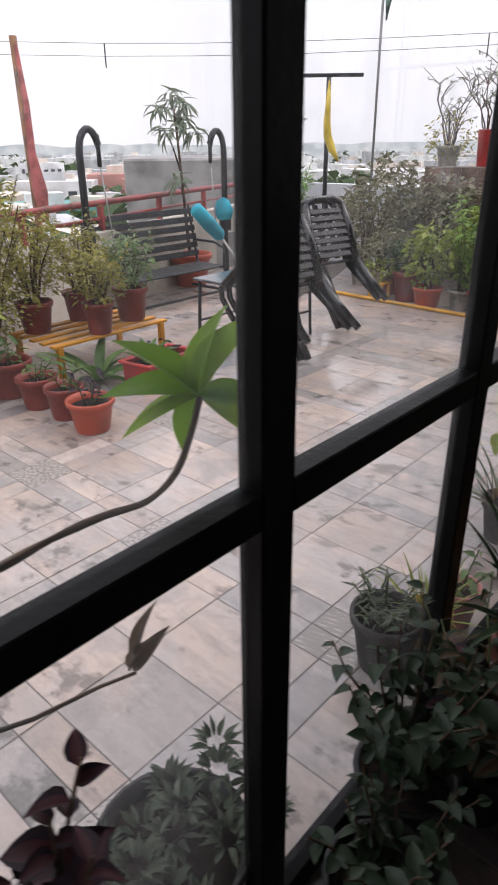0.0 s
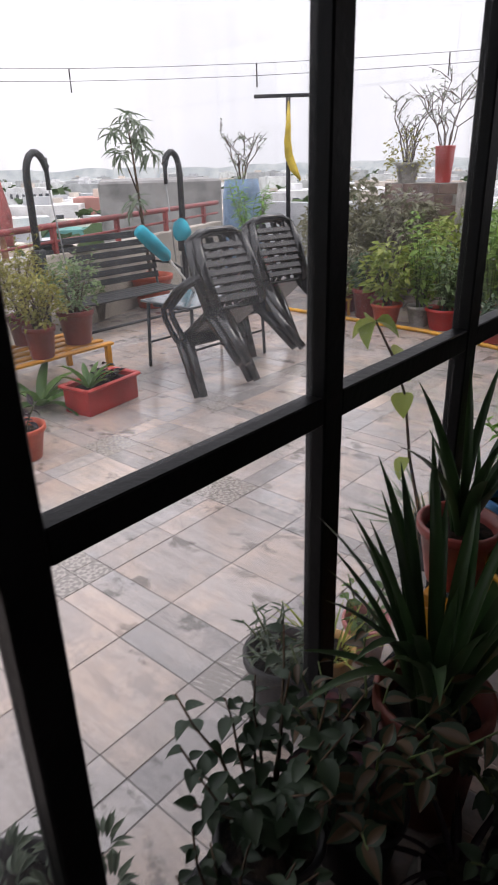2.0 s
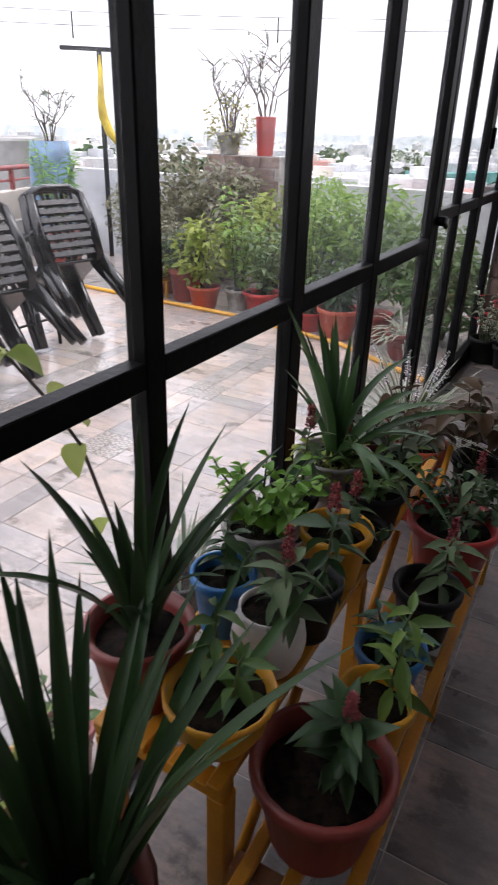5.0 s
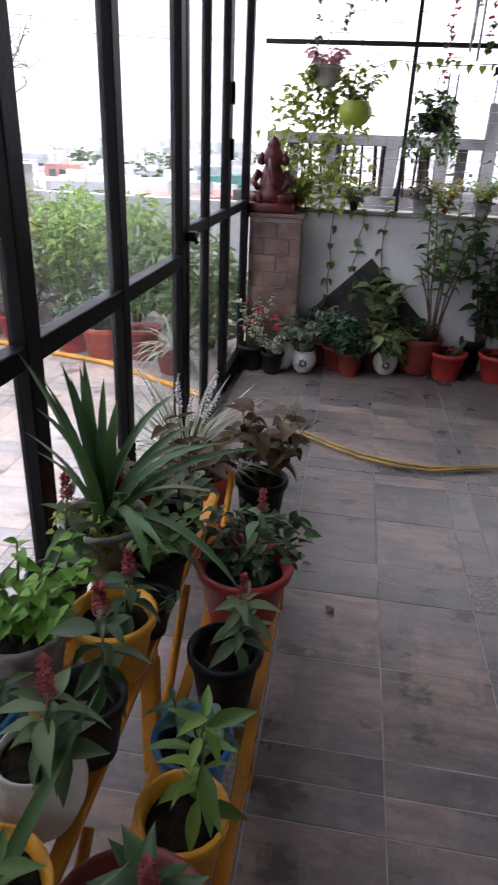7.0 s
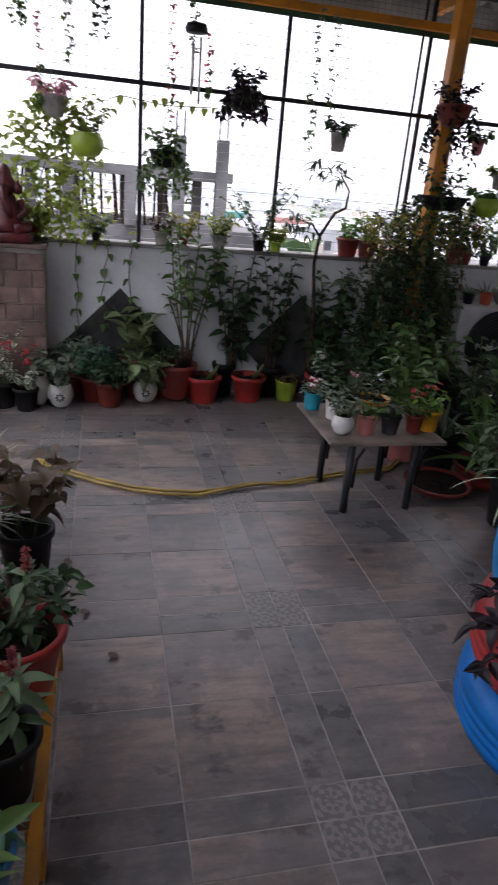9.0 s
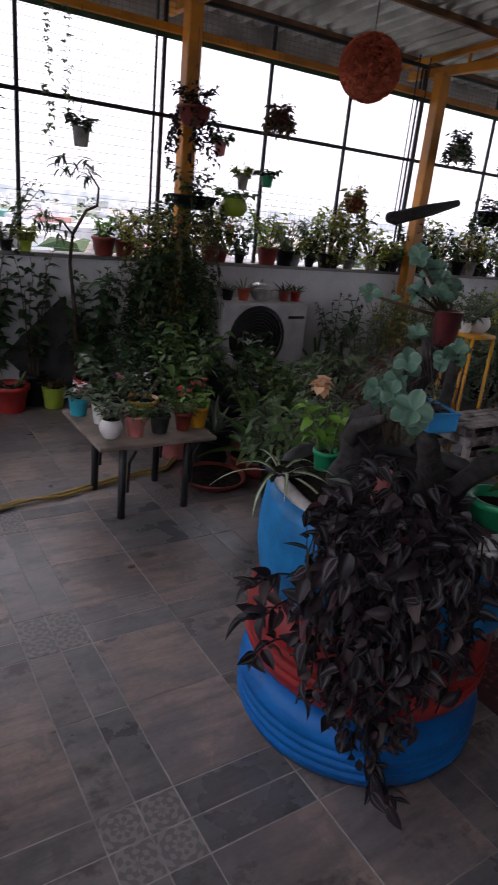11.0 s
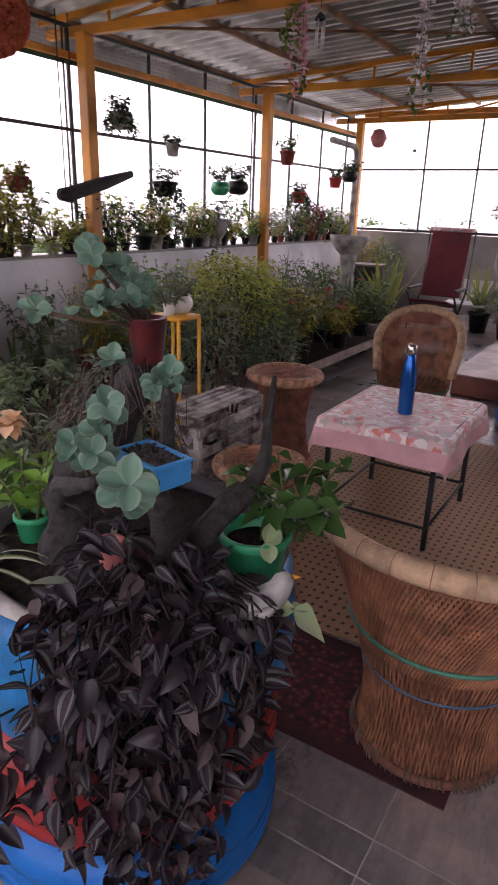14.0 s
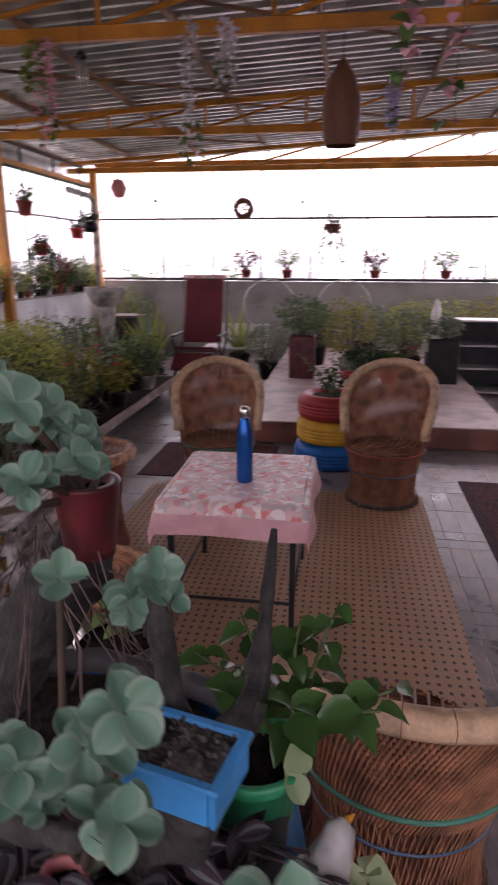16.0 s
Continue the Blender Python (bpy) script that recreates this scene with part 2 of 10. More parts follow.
def leaf_matrix(p, az, el, roll, length, width):
    """A leaf at p that points to azimuth az and rises by el (radians)."""
    return Matrix.Translation(p) @ Matrix.Rotation(az - math.pi / 2, 4, "Z") @ Matrix.Rotation(el, 4, "X") @ Matrix.Rotation(roll, 4, "Y") @ Matrix.Diagonal((width, length, length, 1))


def foliage(name, leaves, mats, parent, kind="ovate", bends=(0.3, 0.7, 1.1), cols=2, rings=5, fold=0.3, edge=None, separate=False, label="", rng=RNG):
    """Leaves at the matrices given: one mesh, or each an object of its own."""
    mats = mats if isinstance(mats, (list, tuple)) else [mats]
    if separate:
        data = []
        for bnd in bends:
            sc = leaves[0].to_scale()
            v, f, c = shape(kind, bnd, cols, rings, round(fold * 2 * sc.x / sc.y, 2))
            mb = Mesh().add(v, f)
            me = bpy.data.meshes.new("leaf")
            me.from_pydata(mb.v, [], mb.f)
            for k in mats:
                me.materials.append(k)
            if edge:
                me.polygons.foreach_set("material_index", [1 if q in edge else 0 for q in c])
            me.polygons.foreach_set("use_smooth", [True] * len(f))
            data.append(me)
        for m in leaves:
            ob = new("leaf", rng.choice(data))
            ob.parent = parent
            ob.matrix_local = m
        return None
    vv, ff, mm, o = [], [], [], 0
    for m in leaves:
        sc = m.to_scale()
        v, f, c = shape(kind, rng.choice(bends), cols, rings, round(fold * 2 * sc.x / sc.y, 1))
        a = np.array(m)
        vv.append(v @ a[:3, :3].T + a[:3, 3])
        ff += [tuple(i + o for i in q) for q in f]
        if edge:
            mm += [1 if q in edge else 0 for q in c]
        o += len(v)
    if not vv:
        return None
    me = bpy.data.meshes.new(name)
    me.from_pydata(np.concatenate(vv).tolist(), [], ff)
    for k in mats:
        me.materials.append(k)
    if edge:
        me.polygons.foreach_set("material_index", mm)
    me.polygons.foreach_set("use_smooth", [True] * len(ff))
    me.update()
    ob = new(name, me)
    ob.parent = parent
    if label:
        tagged(ob, label=label)
    return ob


# ---- colours ----
M_BLACK = mat("black_enamel", (0.004, 0.004, 0.0045), 0.45, var=0.3, bump=0.3, bscale=50, spec=0.1)
M_GLASS = glassmat("rain_filmed_glass", film=0.016)
M_GLASSLOW = glassmat("clear_window_glass", film=0.012)
M_YELLOW = mat("yellow_enamel", (0.62, 0.26, 0.012), 0.5, var=0.2, scale=3, bump=0.2)
M_COLUMN = mat("ochre_column_paint", (0.66, 0.25, 0.012), 0.5, var=0.2, scale=3, bump=0.15)
M_STEEL = mat("dark_steel", (0.03, 0.032, 0.035), 0.5, metal=0.3, var=0.25)
M_PURLIN = mat("rust_brown_steel", (0.28, 0.13, 0.06), 0.6, var=0.3, scale=4)
M_SHEET = mat("galvanised_sheet", (0.56, 0.55, 0.54), 0.34, metal=0.5, var=0.22, scale=2.5, bump=0.05)
M_PLASTER = mat("grey_white_plaster", (0.7, 0.71, 0.72), 0.85, var=0.14, scale=1.6, bump=0.3, bscale=35)
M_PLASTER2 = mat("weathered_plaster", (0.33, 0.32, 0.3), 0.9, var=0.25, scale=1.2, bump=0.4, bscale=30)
M_STONE = mat("dark_slate_stone", (0.05, 0.048, 0.047), 0.75, var=0.3, scale=9, bump=0.6, bscale=40)
M_BRICK = mat("brown_clay_tile", (0.22, 0.145, 0.12), 0.8, var=0.22, scale=10, bump=0.4, rnd=0.18)
M_WETGROUT = mat("wet_grout", (0.1, 0.085, 0.075), 0.35, var=0.25)
M_GROUT = mat("grout", (0.34, 0.31, 0.28), 0.85, var=0.2)


def tilemat(name, col, cool, stain, rough, gloss, amount=0.5):
    """A rustic floor tile: slate-like streaks, cool clouds, brown stains and damp patches, tile to tile."""
    m = bpy.data.materials.new(name)
    m.use_nodes = True
    n, l = m.node_tree.nodes, m.node_tree.links
    b = n["Principled BSDF"]
    geo, oi = n.new("ShaderNodeNewGeometry"), n.new("ShaderNodeObjectInfo")
    rn = n.new("ShaderNodeMath")
    l.new(geo.outputs["Random Per Island"], rn.inputs[0])
    l.new(oi.outputs["Random"], rn.inputs[1])
    fr = n.new("ShaderNodeMath")
    fr.operation = "FRACT"
    l.new(rn.outputs[0], fr.inputs[0])

    def noise_tex(scale, detail, stretch, w):
        mp, nz, off = n.new("ShaderNodeMapping"), n.new("ShaderNodeTexNoise"), n.new("ShaderNodeMath")
        mp.inputs["Scale"].default_value = stretch
        l.new(geo.outputs["Position"], mp.inputs["Vector"])
        l.new(mp.outputs["Vector"], nz.inputs["Vector"])
        nz.noise_dimensions = "4D"
        off.operation = "MULTIPLY"
        l.new(fr.outputs[0], off.inputs[0])
        off.inputs[1].default_value = w
        l.new(off.outputs[0], nz.inputs["W"])
        nz.inputs["Scale"].default_value, nz.inputs["Detail"].default_value = scale, detail
        nz.inputs["Roughness"].default_value = 0.65
        return nz.outputs["Fac"]

    def remap(src, a, c, lo=0.0, hi=1.0):
        r = n.new("ShaderNodeMapRange")
        l.new(src, r.inputs["Value"])
        for k, v in (("From Min", a), ("From Max", c), ("To Min", lo), ("To Max", hi)):
            r.inputs[k].default_value = v
        return r.outputs["Result"]

    def blend(fac, a, c, mode="MIX"):
        x = n.new("ShaderNodeMix")
        x.data_type, x.blend_type = "RGBA", mode
        l.new(fac, x.inputs["Factor"])
        for key, v in (("A", a), ("B", c)):
            if isinstance(v, tuple):
                x.inputs[key].default_value = (*v, 1)
            else:
                l.new(v, x.inputs[key])
        return x.outputs["Result"]

    cloud = noise_tex(2.6, 6.0, (1.0, 1.0, 1.0), 9.0)
    streak = noise_tex(7.0, 8.0, (0.7, 3.2, 1.0), 5.0)
    fine = noise_tex(60.0, 4.0, (1.0, 1.6, 1.0), 1.0)
    spots = noise_tex(4.2, 7.0, (1.0, 1.4, 1.0), 14.0)
    blot = noise_tex(3.1, 9.0, (1.0, 0.6, 1.0), 23.0)
    c = blend(remap(cloud, 0.43, 0.57), col, cool)
    c = blend(remap(blot, 0.53, 0.56, 0.0, 0.55), c, tuple(v * 0.8 for v in cool))
    c = blend(remap(streak, 0.42, 0.7, 0.0, amount), c, tuple(v * 0.62 for v in cool))
    c = blend(remap(spots, 0.57, 0.63, 0.0, 0.75), c, stain)
    tone = n.new("ShaderNodeHueSaturation")
    l.new(c, tone.inputs["Color"])
    v1 = n.new("ShaderNodeMath")
    l.new(remap(fr.outputs[0], 0.0, 1.0, 0.82, 1.12), v1.inputs[0])
    l.new(remap(fine, 0.3, 0.7, -0.1, 0.1), v1.inputs[1])
    l.new(v1.outputs[0], tone.inputs["Value"])
    l.new(tone.outputs["Color"], b.inputs["Base Color"])
    l.new(remap(cloud, 0.35, 0.65, rough, gloss), b.inputs["Roughness"])
    bp = n.new("ShaderNodeBump")
    bp.inputs["Strength"].default_value, bp.inputs["Distance"].default_value = 0.25, 0.003
    l.new(streak, bp.inputs["Height"])
    l.new(bp.outputs["Normal"], b.inputs["Normal"])
    return m


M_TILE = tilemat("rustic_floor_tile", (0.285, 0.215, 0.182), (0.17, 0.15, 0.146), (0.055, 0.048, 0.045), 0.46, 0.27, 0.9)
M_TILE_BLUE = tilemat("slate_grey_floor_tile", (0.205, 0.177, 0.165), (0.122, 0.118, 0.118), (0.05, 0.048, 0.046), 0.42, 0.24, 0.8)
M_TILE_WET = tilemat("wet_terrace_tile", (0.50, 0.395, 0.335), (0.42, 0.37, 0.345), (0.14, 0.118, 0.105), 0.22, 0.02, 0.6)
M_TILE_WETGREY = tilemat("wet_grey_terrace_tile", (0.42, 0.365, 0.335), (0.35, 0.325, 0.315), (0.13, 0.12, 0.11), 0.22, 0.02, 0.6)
M_TERRA = mat("terracotta_plastic", (0.5, 0.085, 0.04), 0.5, var=0.14, scale=5)
M_RED = mat("red_plastic", (0.44, 0.035, 0.03), 0.42, var=0.14)
M_BRICKRED = mat("brick_red_plastic", (0.24, 0.04, 0.03), 0.45, var=0.15)
M_BLACKPOT = mat("black_nursery_plastic", (0.012, 0.012, 0.013), 0.5, var=0.3, spec=0.3)
M_WHITEPOT = mat("white_glaze", (0.72, 0.7, 0.66), 0.3, var=0.1, scale=7)
M_GREYPOT = mat("grey_cement", (0.36, 0.34, 0.31), 0.85, var=0.25, scale=9, bump=0.5)
M_YELPOT = mat("yellow_plastic", (0.75, 0.36, 0.02), 0.4, var=0.14)
M_BLUEPOT = mat("blue_plastic", (0.02, 0.17, 0.42), 0.4, var=0.15)
M_GREENPOT = mat("green_plastic", (0.01, 0.3, 0.13), 0.4, var=0.15)
M_LIMEPOT = mat("lime_plastic", (0.33, 0.45, 0.04), 0.4, var=0.15)
M_WAVY = mat("pale_orange_plastic", (0.7, 0.4, 0.14), 0.5, var=0.15)
M_PINK = mat("pink_plastic", (0.6, 0.2, 0.19), 0.45, var=0.12)
M_SOIL = mat("potting_soil", (0.022, 0.015, 0.011), 0.95, var=0.45, scale=40, bump=1.0, bscale=120, spec=0.2)
M_BARK = mat("bark", (0.13, 0.085, 0.055), 0.9, var=0.35, scale=12, bump=0.8, bscale=50)
M_STEM = mat("green_stem", (0.1, 0.14, 0.04), 0.6, var=0.25)
M_DRYSTEM = mat("dry_stem", (0.09, 0.055, 0.03), 0.85, var=0.3)
L_GREEN = leafmat("mid_green_leaf", (0.055, 0.125, 0.032), (0.13, 0.22, 0.06), 0.42, 0.32)
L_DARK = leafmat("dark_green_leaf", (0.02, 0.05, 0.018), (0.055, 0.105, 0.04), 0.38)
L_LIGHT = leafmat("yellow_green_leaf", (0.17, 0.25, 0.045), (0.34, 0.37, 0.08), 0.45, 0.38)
L_FRESH = leafmat("fresh_green_leaf", (0.09, 0.24, 0.03), (0.18, 0.34, 0.05))
L_GREY = leafmat("grey_green_leaf", (0.12, 0.165, 0.11), (0.25, 0.3, 0.21), 0.6, 0.3)
L_BLUE = leafmat("blue_green_leaf", (0.05, 0.125, 0.085), (0.135, 0.26, 0.18), 0.45, 0.2)
L_BROWN = leafmat("bronze_leaf", (0.07, 0.045, 0.025), (0.13, 0.085, 0.05), 0.4)
L_PURPLE = leafmat("purple_leaf", (0.01, 0.006, 0.009), (0.03, 0.012, 0.02), 0.65, 0.1)
L_SILVER = leafmat("silver_striped_leaf", (0.024, 0.028, 0.028), (0.1, 0.118, 0.11), 0.5, 0.1)
L_BED = leafmat("lush_bed_leaf", (0.13, 0.26, 0.05), (0.3, 0.42, 0.1), 0.42, 0.4)
L_DRY = leafmat("dry_olive_leaf", (0.15, 0.14, 0.09), (0.25, 0.25, 0.16), 0.6, 0.3)
L_SAPLING = leafmat("glossy_sapling_leaf", (0.11, 0.25, 0.025), (0.28, 0.42, 0.05), 0.3, 0.5)
L_WHITE = leafmat("cream_leaf_edge", (0.5, 0.52, 0.38), (0.62, 0.62, 0.5), 0.5)
L_OLIVE = leafmat("olive_autumn_leaf", (0.17, 0.18, 0.035), (0.36, 0.32, 0.07), 0.45, 0.35)
L_RED = leafmat("red_flower", (0.5, 0.04, 0.06), (0.6, 0.1, 0.1), 0.6)
L_PINK = leafmat("pink_flower", (0.7, 0.28, 0.36), (0.8, 0.5, 0.55), 0.6)
L_PALE = leafmat("white_flower", (0.75, 0.74, 0.76), (0.8, 0.72, 0.78), 0.6)
L_PEACH = leafmat("peach_flower", (0.85, 0.5, 0.25), (0.85, 0.62, 0.42), 0.6)

# ---- pots and plants ----
def pot(parent, r, h, m, kind="nursery", n=22, soil=True, label=""):
    """A plant pot r wide at the rim and h high, with its soil."""
    mb = Mesh()
    t = 0.006 + r * 0.03
    if kind == "nursery":
        pr = [(0.0, 0.0), (0.7 * r, 0.0), (0.72 * r, 0.008), (0.93 * r, h * 0.83), (0.99 * r, h * 0.84), (1.03 * r, h * 0.86), (1.04 * r, h * 0.985), (1.01 * r, h), (1.01 * r - t, h), (0.93 * r - t, h * 0.84), (0.9 * r - t, h * 0.78)]
    elif kind == "plain":
        pr = [(0.0, 0.0), (0.74 * r, 0.0), (0.77 * r, 0.01), (0.99 * r, h * 0.96), (1.02 * r, h * 0.98), (1.0 * r, h), (0.97 * r - t, h), (0.9 * r - t, h * 0.8)]
    elif kind == "ball":
        pr = [(0.0, 0.0), (0.55 * r, 0.0), (0.8 * r, h * 0.12), (1.03 * r, h * 0.38), (1.08 * r, h * 0.55), (1.0 * r, h * 0.78), (0.86 * r, h * 0.93), (0.88 * r, h), (0.82 * r, h), (0.78 * r, h * 0.9)]
    elif kind == "bowl":
        pr = [(0.0, 0.0), (0.5 * r, 0.0), (0.62 * r, h * 0.08), (0.88 * r, h * 0.45), (0.98 * r, h * 0.85), (1.04 * r, h * 0.88), (1.04 * r, h), (0.98 * r, h), (0.95 * r - t, h * 0.8)]
    else:
        pr = [(0.0, 0.0), (0.42 * r, 0.0), (0.5 * r, h * 0.1), (0.45 * r, h * 0.22), (0.8 * r, h * 0.5), (0.98 * r, h * 0.85), (1.08 * r, h * 0.95), (1.06 * r, h), (0.95 * r, h), (0.9 * r, h * 0.86)]
    mb.lathe(pr, n)
    p = part("pot", mb, m, parent, label)
    if soil:
        rs = pr[-1][0] + 0.004
        zs = pr[-1][1]
        sm = Mesh()
        vs, fs = [(0, 0, zs + 0.012)], []
        for ring, fr in ((1, 0.5), (2, 1.0)):
            for k in range(14):
                a = 2 * math.pi * k / 14
                vs.append((rs * fr * math.cos(a), rs * fr * math.sin(a), zs + RNG.uniform(-0.004, 0.012) * (2 - ring + 0.3)))
        for k in range(14):
            j = (k + 1) % 14
            fs.append((0, 1 + k, 1 + j))
            fs.append((1 + k, 15 + k, 15 + j, 1 + j))
        part("soil", sm.add(vs, fs), M_SOIL, p)
    return pr[-1][1]


def strap(parent, z, n, length, width, m, rng, el=(0.7, 1.35), bends=(0.5, 0.9, 1.4), edge=None, separate=False, r0=0.02, cols=2, kind="strap", lean=(0, 0), glass=0.0):
    """A tuft of long arching leaves; those towards a pane closer than glass stay short."""
    ls, near = [], []
    for i in range(n):
        az = i * 2.399 + rng.uniform(-0.4, 0.4)
        e = el[0] + (el[1] - el[0]) * ((i + 0.5) / n) + rng.uniform(-0.1, 0.1)
        k = rng.uniform(0.7, 1.1)
        close = glass and math.cos(az) < 0.05
        if close:
            e = rng.uniform(1.38, 1.52)
            k *= min(1.0, glass / (0.42 * length * max(0.3, -math.cos(az))))
        (near if close else ls).append(leaf_matrix((r0 * math.cos(az) + lean[0], r0 * math.sin(az) + lean[1], z), az, e, rng.uniform(-0.3, 0.3), length * k, width * rng.uniform(0.85, 1.15)))
    foliage("foliage", ls, m, parent, kind, bends, cols, 8, 0.35, edge, separate, rng=rng)
    if near:
        foliage("foliage", near, m, parent, kind, (0.35, 0.6), cols, 8, 0.35, edge, separate, rng=rng)


def branches(rng, z, h, spread, n, wig=0.25, base=0.03, start=(0, 0)):
    """Stems as lists of points, from the soil up and outwards."""
    out = []
    for i in range(n):
        az = i * 2.399 + rng.uniform(-0.5, 0.5)
        top = h * rng.uniform(0.65, 1.0)
        sp = spread * rng.uniform(0.35, 1.0) if n > 1 else spread * 0.15
        pts = []
        for k in range(6):
            t = k / 5
            pts.append((start[0] + math.cos(az) * (base + sp * t ** 1.5) + rng.uniform(-wig, wig) * 0.12 * h * t, start[1] + math.sin(az) * (base + sp * t ** 1.5) + rng.uniform(-wig, wig) * 0.12 * h * t, z + top * t))
        out.append(pts)
    return out


def bush(parent, z, h, spread, nstem, per, length, width, m, rng, kind="ovate", stem=None, sr=0.005, low=0.25, el=(-0.3, 0.5), separate=False, edge=None, cols=2, bends=(0.2, 0.6, 1.0), whorl=1, start=(0, 0), name="foliage", rings=5):
    """Stems with leaves along them."""
    st = branches(rng, z, h, spread, nstem, start=start)
    sm, ls = Mesh(), []
    for pts in st:
        sm.tube(pts, [sr * (1 - 0.12 * k) for k in range(6)], 6)
        for i in range(per):
            t = low + (1 - low) * (i + 0.5) / per
            f = t * 5
            k = min(4, int(f))
            p = [pts[k][c] + (pts[k + 1][c] - pts[k][c]) * (f - k) for c in range(3)]
            for q in range(whorl):
                az = i * 2.399 + q * 2 * math.pi / whorl + rng.uniform(-0.5, 0.5)
                s = rng.uniform(0.6, 1.1) * (1.0 if t < 0.8 else 1.15 - 0.5 * (t - 0.8) / 0.2)
                ls.append(leaf_matrix(p, az, rng.uniform(*el) + 0.6 * max(0, t - 0.7), rng.uniform(-0.5, 0.5), length * s, width * s))
    st_ob = part("stem", sm, stem or M_STEM, parent)
    if nstem > 1:
        tagged(st_ob, kind="stuff")
    foliage(name, ls, m, parent, kind, bends, cols, rings, 0.3, edge, separate, rng=rng)
    return st


def shrub(parent, z, h, rx, ry, n, length, width, m, rng, kind="ovate", trunk=M_BARK, low=0.15, gap=0.35, start=(0, 0), name="crown", rings=3):
    """A dense shrub: stems, and many small leaves in an uneven crown with gaps."""
    sm = Mesh()
    for pts in branches(rng, z, h * 0.85, min(rx, ry) * 0.8, 7, start=start):
        sm.tube(pts, [0.012 * (1 - 0.14 * k) for k in range(6)], 5)
    tagged(part("stem", sm, trunk, parent), kind="stuff")
    ls, seed = [], Vector((rng.uniform(0, 90), rng.uniform(0, 90), rng.uniform(0, 90)))
    tries = 0
    while len(ls) < n and tries < n * 8:
        tries += 1
        u, a = rng.uniform(-1, 1), rng.uniform(0, 2 * math.pi)
        r = rng.uniform(0.35, 1.0) ** 0.6
        s = math.sqrt(1 - u * u)
        p = Vector((s * math.cos(a) * r, s * math.sin(a) * r, u * r))
        lump = noise.noise(p * 2.3 + seed)
        if lump < gap - 0.5 and r > 0.45:
            continue
        k = 1 + 0.35 * lump
        q = (start[0] + p.x * rx * k, start[1] + p.y * ry * k, z + h * (low + (1 - low) * (0.5 + 0.5 * p.z * k)))
        sc = rng.uniform(0.6, 1.2)
        ls.append(leaf_matrix(q, a + rng.uniform(-1, 1), rng.uniform(-0.5, 0.9), rng.uniform(-0.8, 0.8), length * sc, width * sc))
    foliage(name, ls, m, parent, kind, (0.2, 0.6, 1.0), 2, rings, 0.3, rng=rng)


def gnarled(pts, radii, seed, n=11, steps=5):
    """A weathered branch: an uneven, ridged tube along a smoothed line."""
    pts = [Vector(p) for p in pts]
    line, rad = [], []
    for i in range(len(pts) - 1):
        a, b, c, d = pts[max(i - 1, 0)], pts[i], pts[i + 1], pts[min(i + 2, len(pts) - 1)]
        for k in range(steps):
            t = k / steps
            line.append(0.5 * (2 * b + (c - a) * t + (2 * a - 5 * b + 4 * c - d) * t * t + (3 * b - a - 3 * c + d) * t ** 3))
            rad.append(radii[i] + (radii[i + 1] - radii[i]) * t)
    line.append(pts[-1])
    rad.append(radii[-1])
    mb = Mesh().tube(line, rad, n)
    vs = []
    for i, v in enumerate(mb.v):
        k = min(i // n, len(line) - 1)
        o = Vector(v) - line[k]
        f = 1 + 0.32 * math.sin((i % n) * 2.7 + seed + 0.25 * k) * 0.6 + 0.45 * noise.noise(Vector(v) * 22 + Vector((seed, 0, 0)))
        vs.append(tuple(line[k] + o * f))
    mb.v = vs
    return mb


def plume(parent, p, h, r, m, rng, name="flower"):
    """A feathery cockscomb plume of tiny florets."""
    ls = []
    for k in range(170):
        t = rng.random() ** 1.2
        a, rr = k * 2.399, r * (1 - 0.7 * t) * (0.8 + 0.35 * math.sin(t * 17))
        ls.append(leaf_matrix((p[0] + rr * 0.8 * math.cos(a), p[1] + rr * 0.8 * math.sin(a), p[2] + h * t), a + rng.uniform(-0.5, 0.5), rng.uniform(0.3, 1.3), rng.uniform(-0.6, 0.6), r * 1.0, r * 0.5))
    tagged(foliage(name, ls, m, parent, "lance", (0.1, 0.4), 2, 3, rng=rng), label="crimson plume flower", kind="stuff")


def blossoms(parent, pts, r, m, rng, name="flower", petals=5):
    ls = []
    for p in pts:
        for k in range(petals):
            ls.append(leaf_matrix(p, k * 2 * math.pi / petals + rng.uniform(-0.3, 0.3), rng.uniform(-0.2, 0.9), 0, r, r * 0.9))
    tagged(foliage(name, ls, m, parent, "round", (0.3, 0.8), 2, 3, rng=rng), kind="stuff")


def potted(x, y, z, r, h, m, label, kind="nursery", name="potted_plant", group="potted plants", rz=0.0, plabel=""):
    """A pot on its support; returns the thing and the soil's height."""
    ob = thing(name, x, y, z, label, "potted plant", group, rz)
    return ob, pot(ob, r, h, m, kind, label=plabel)


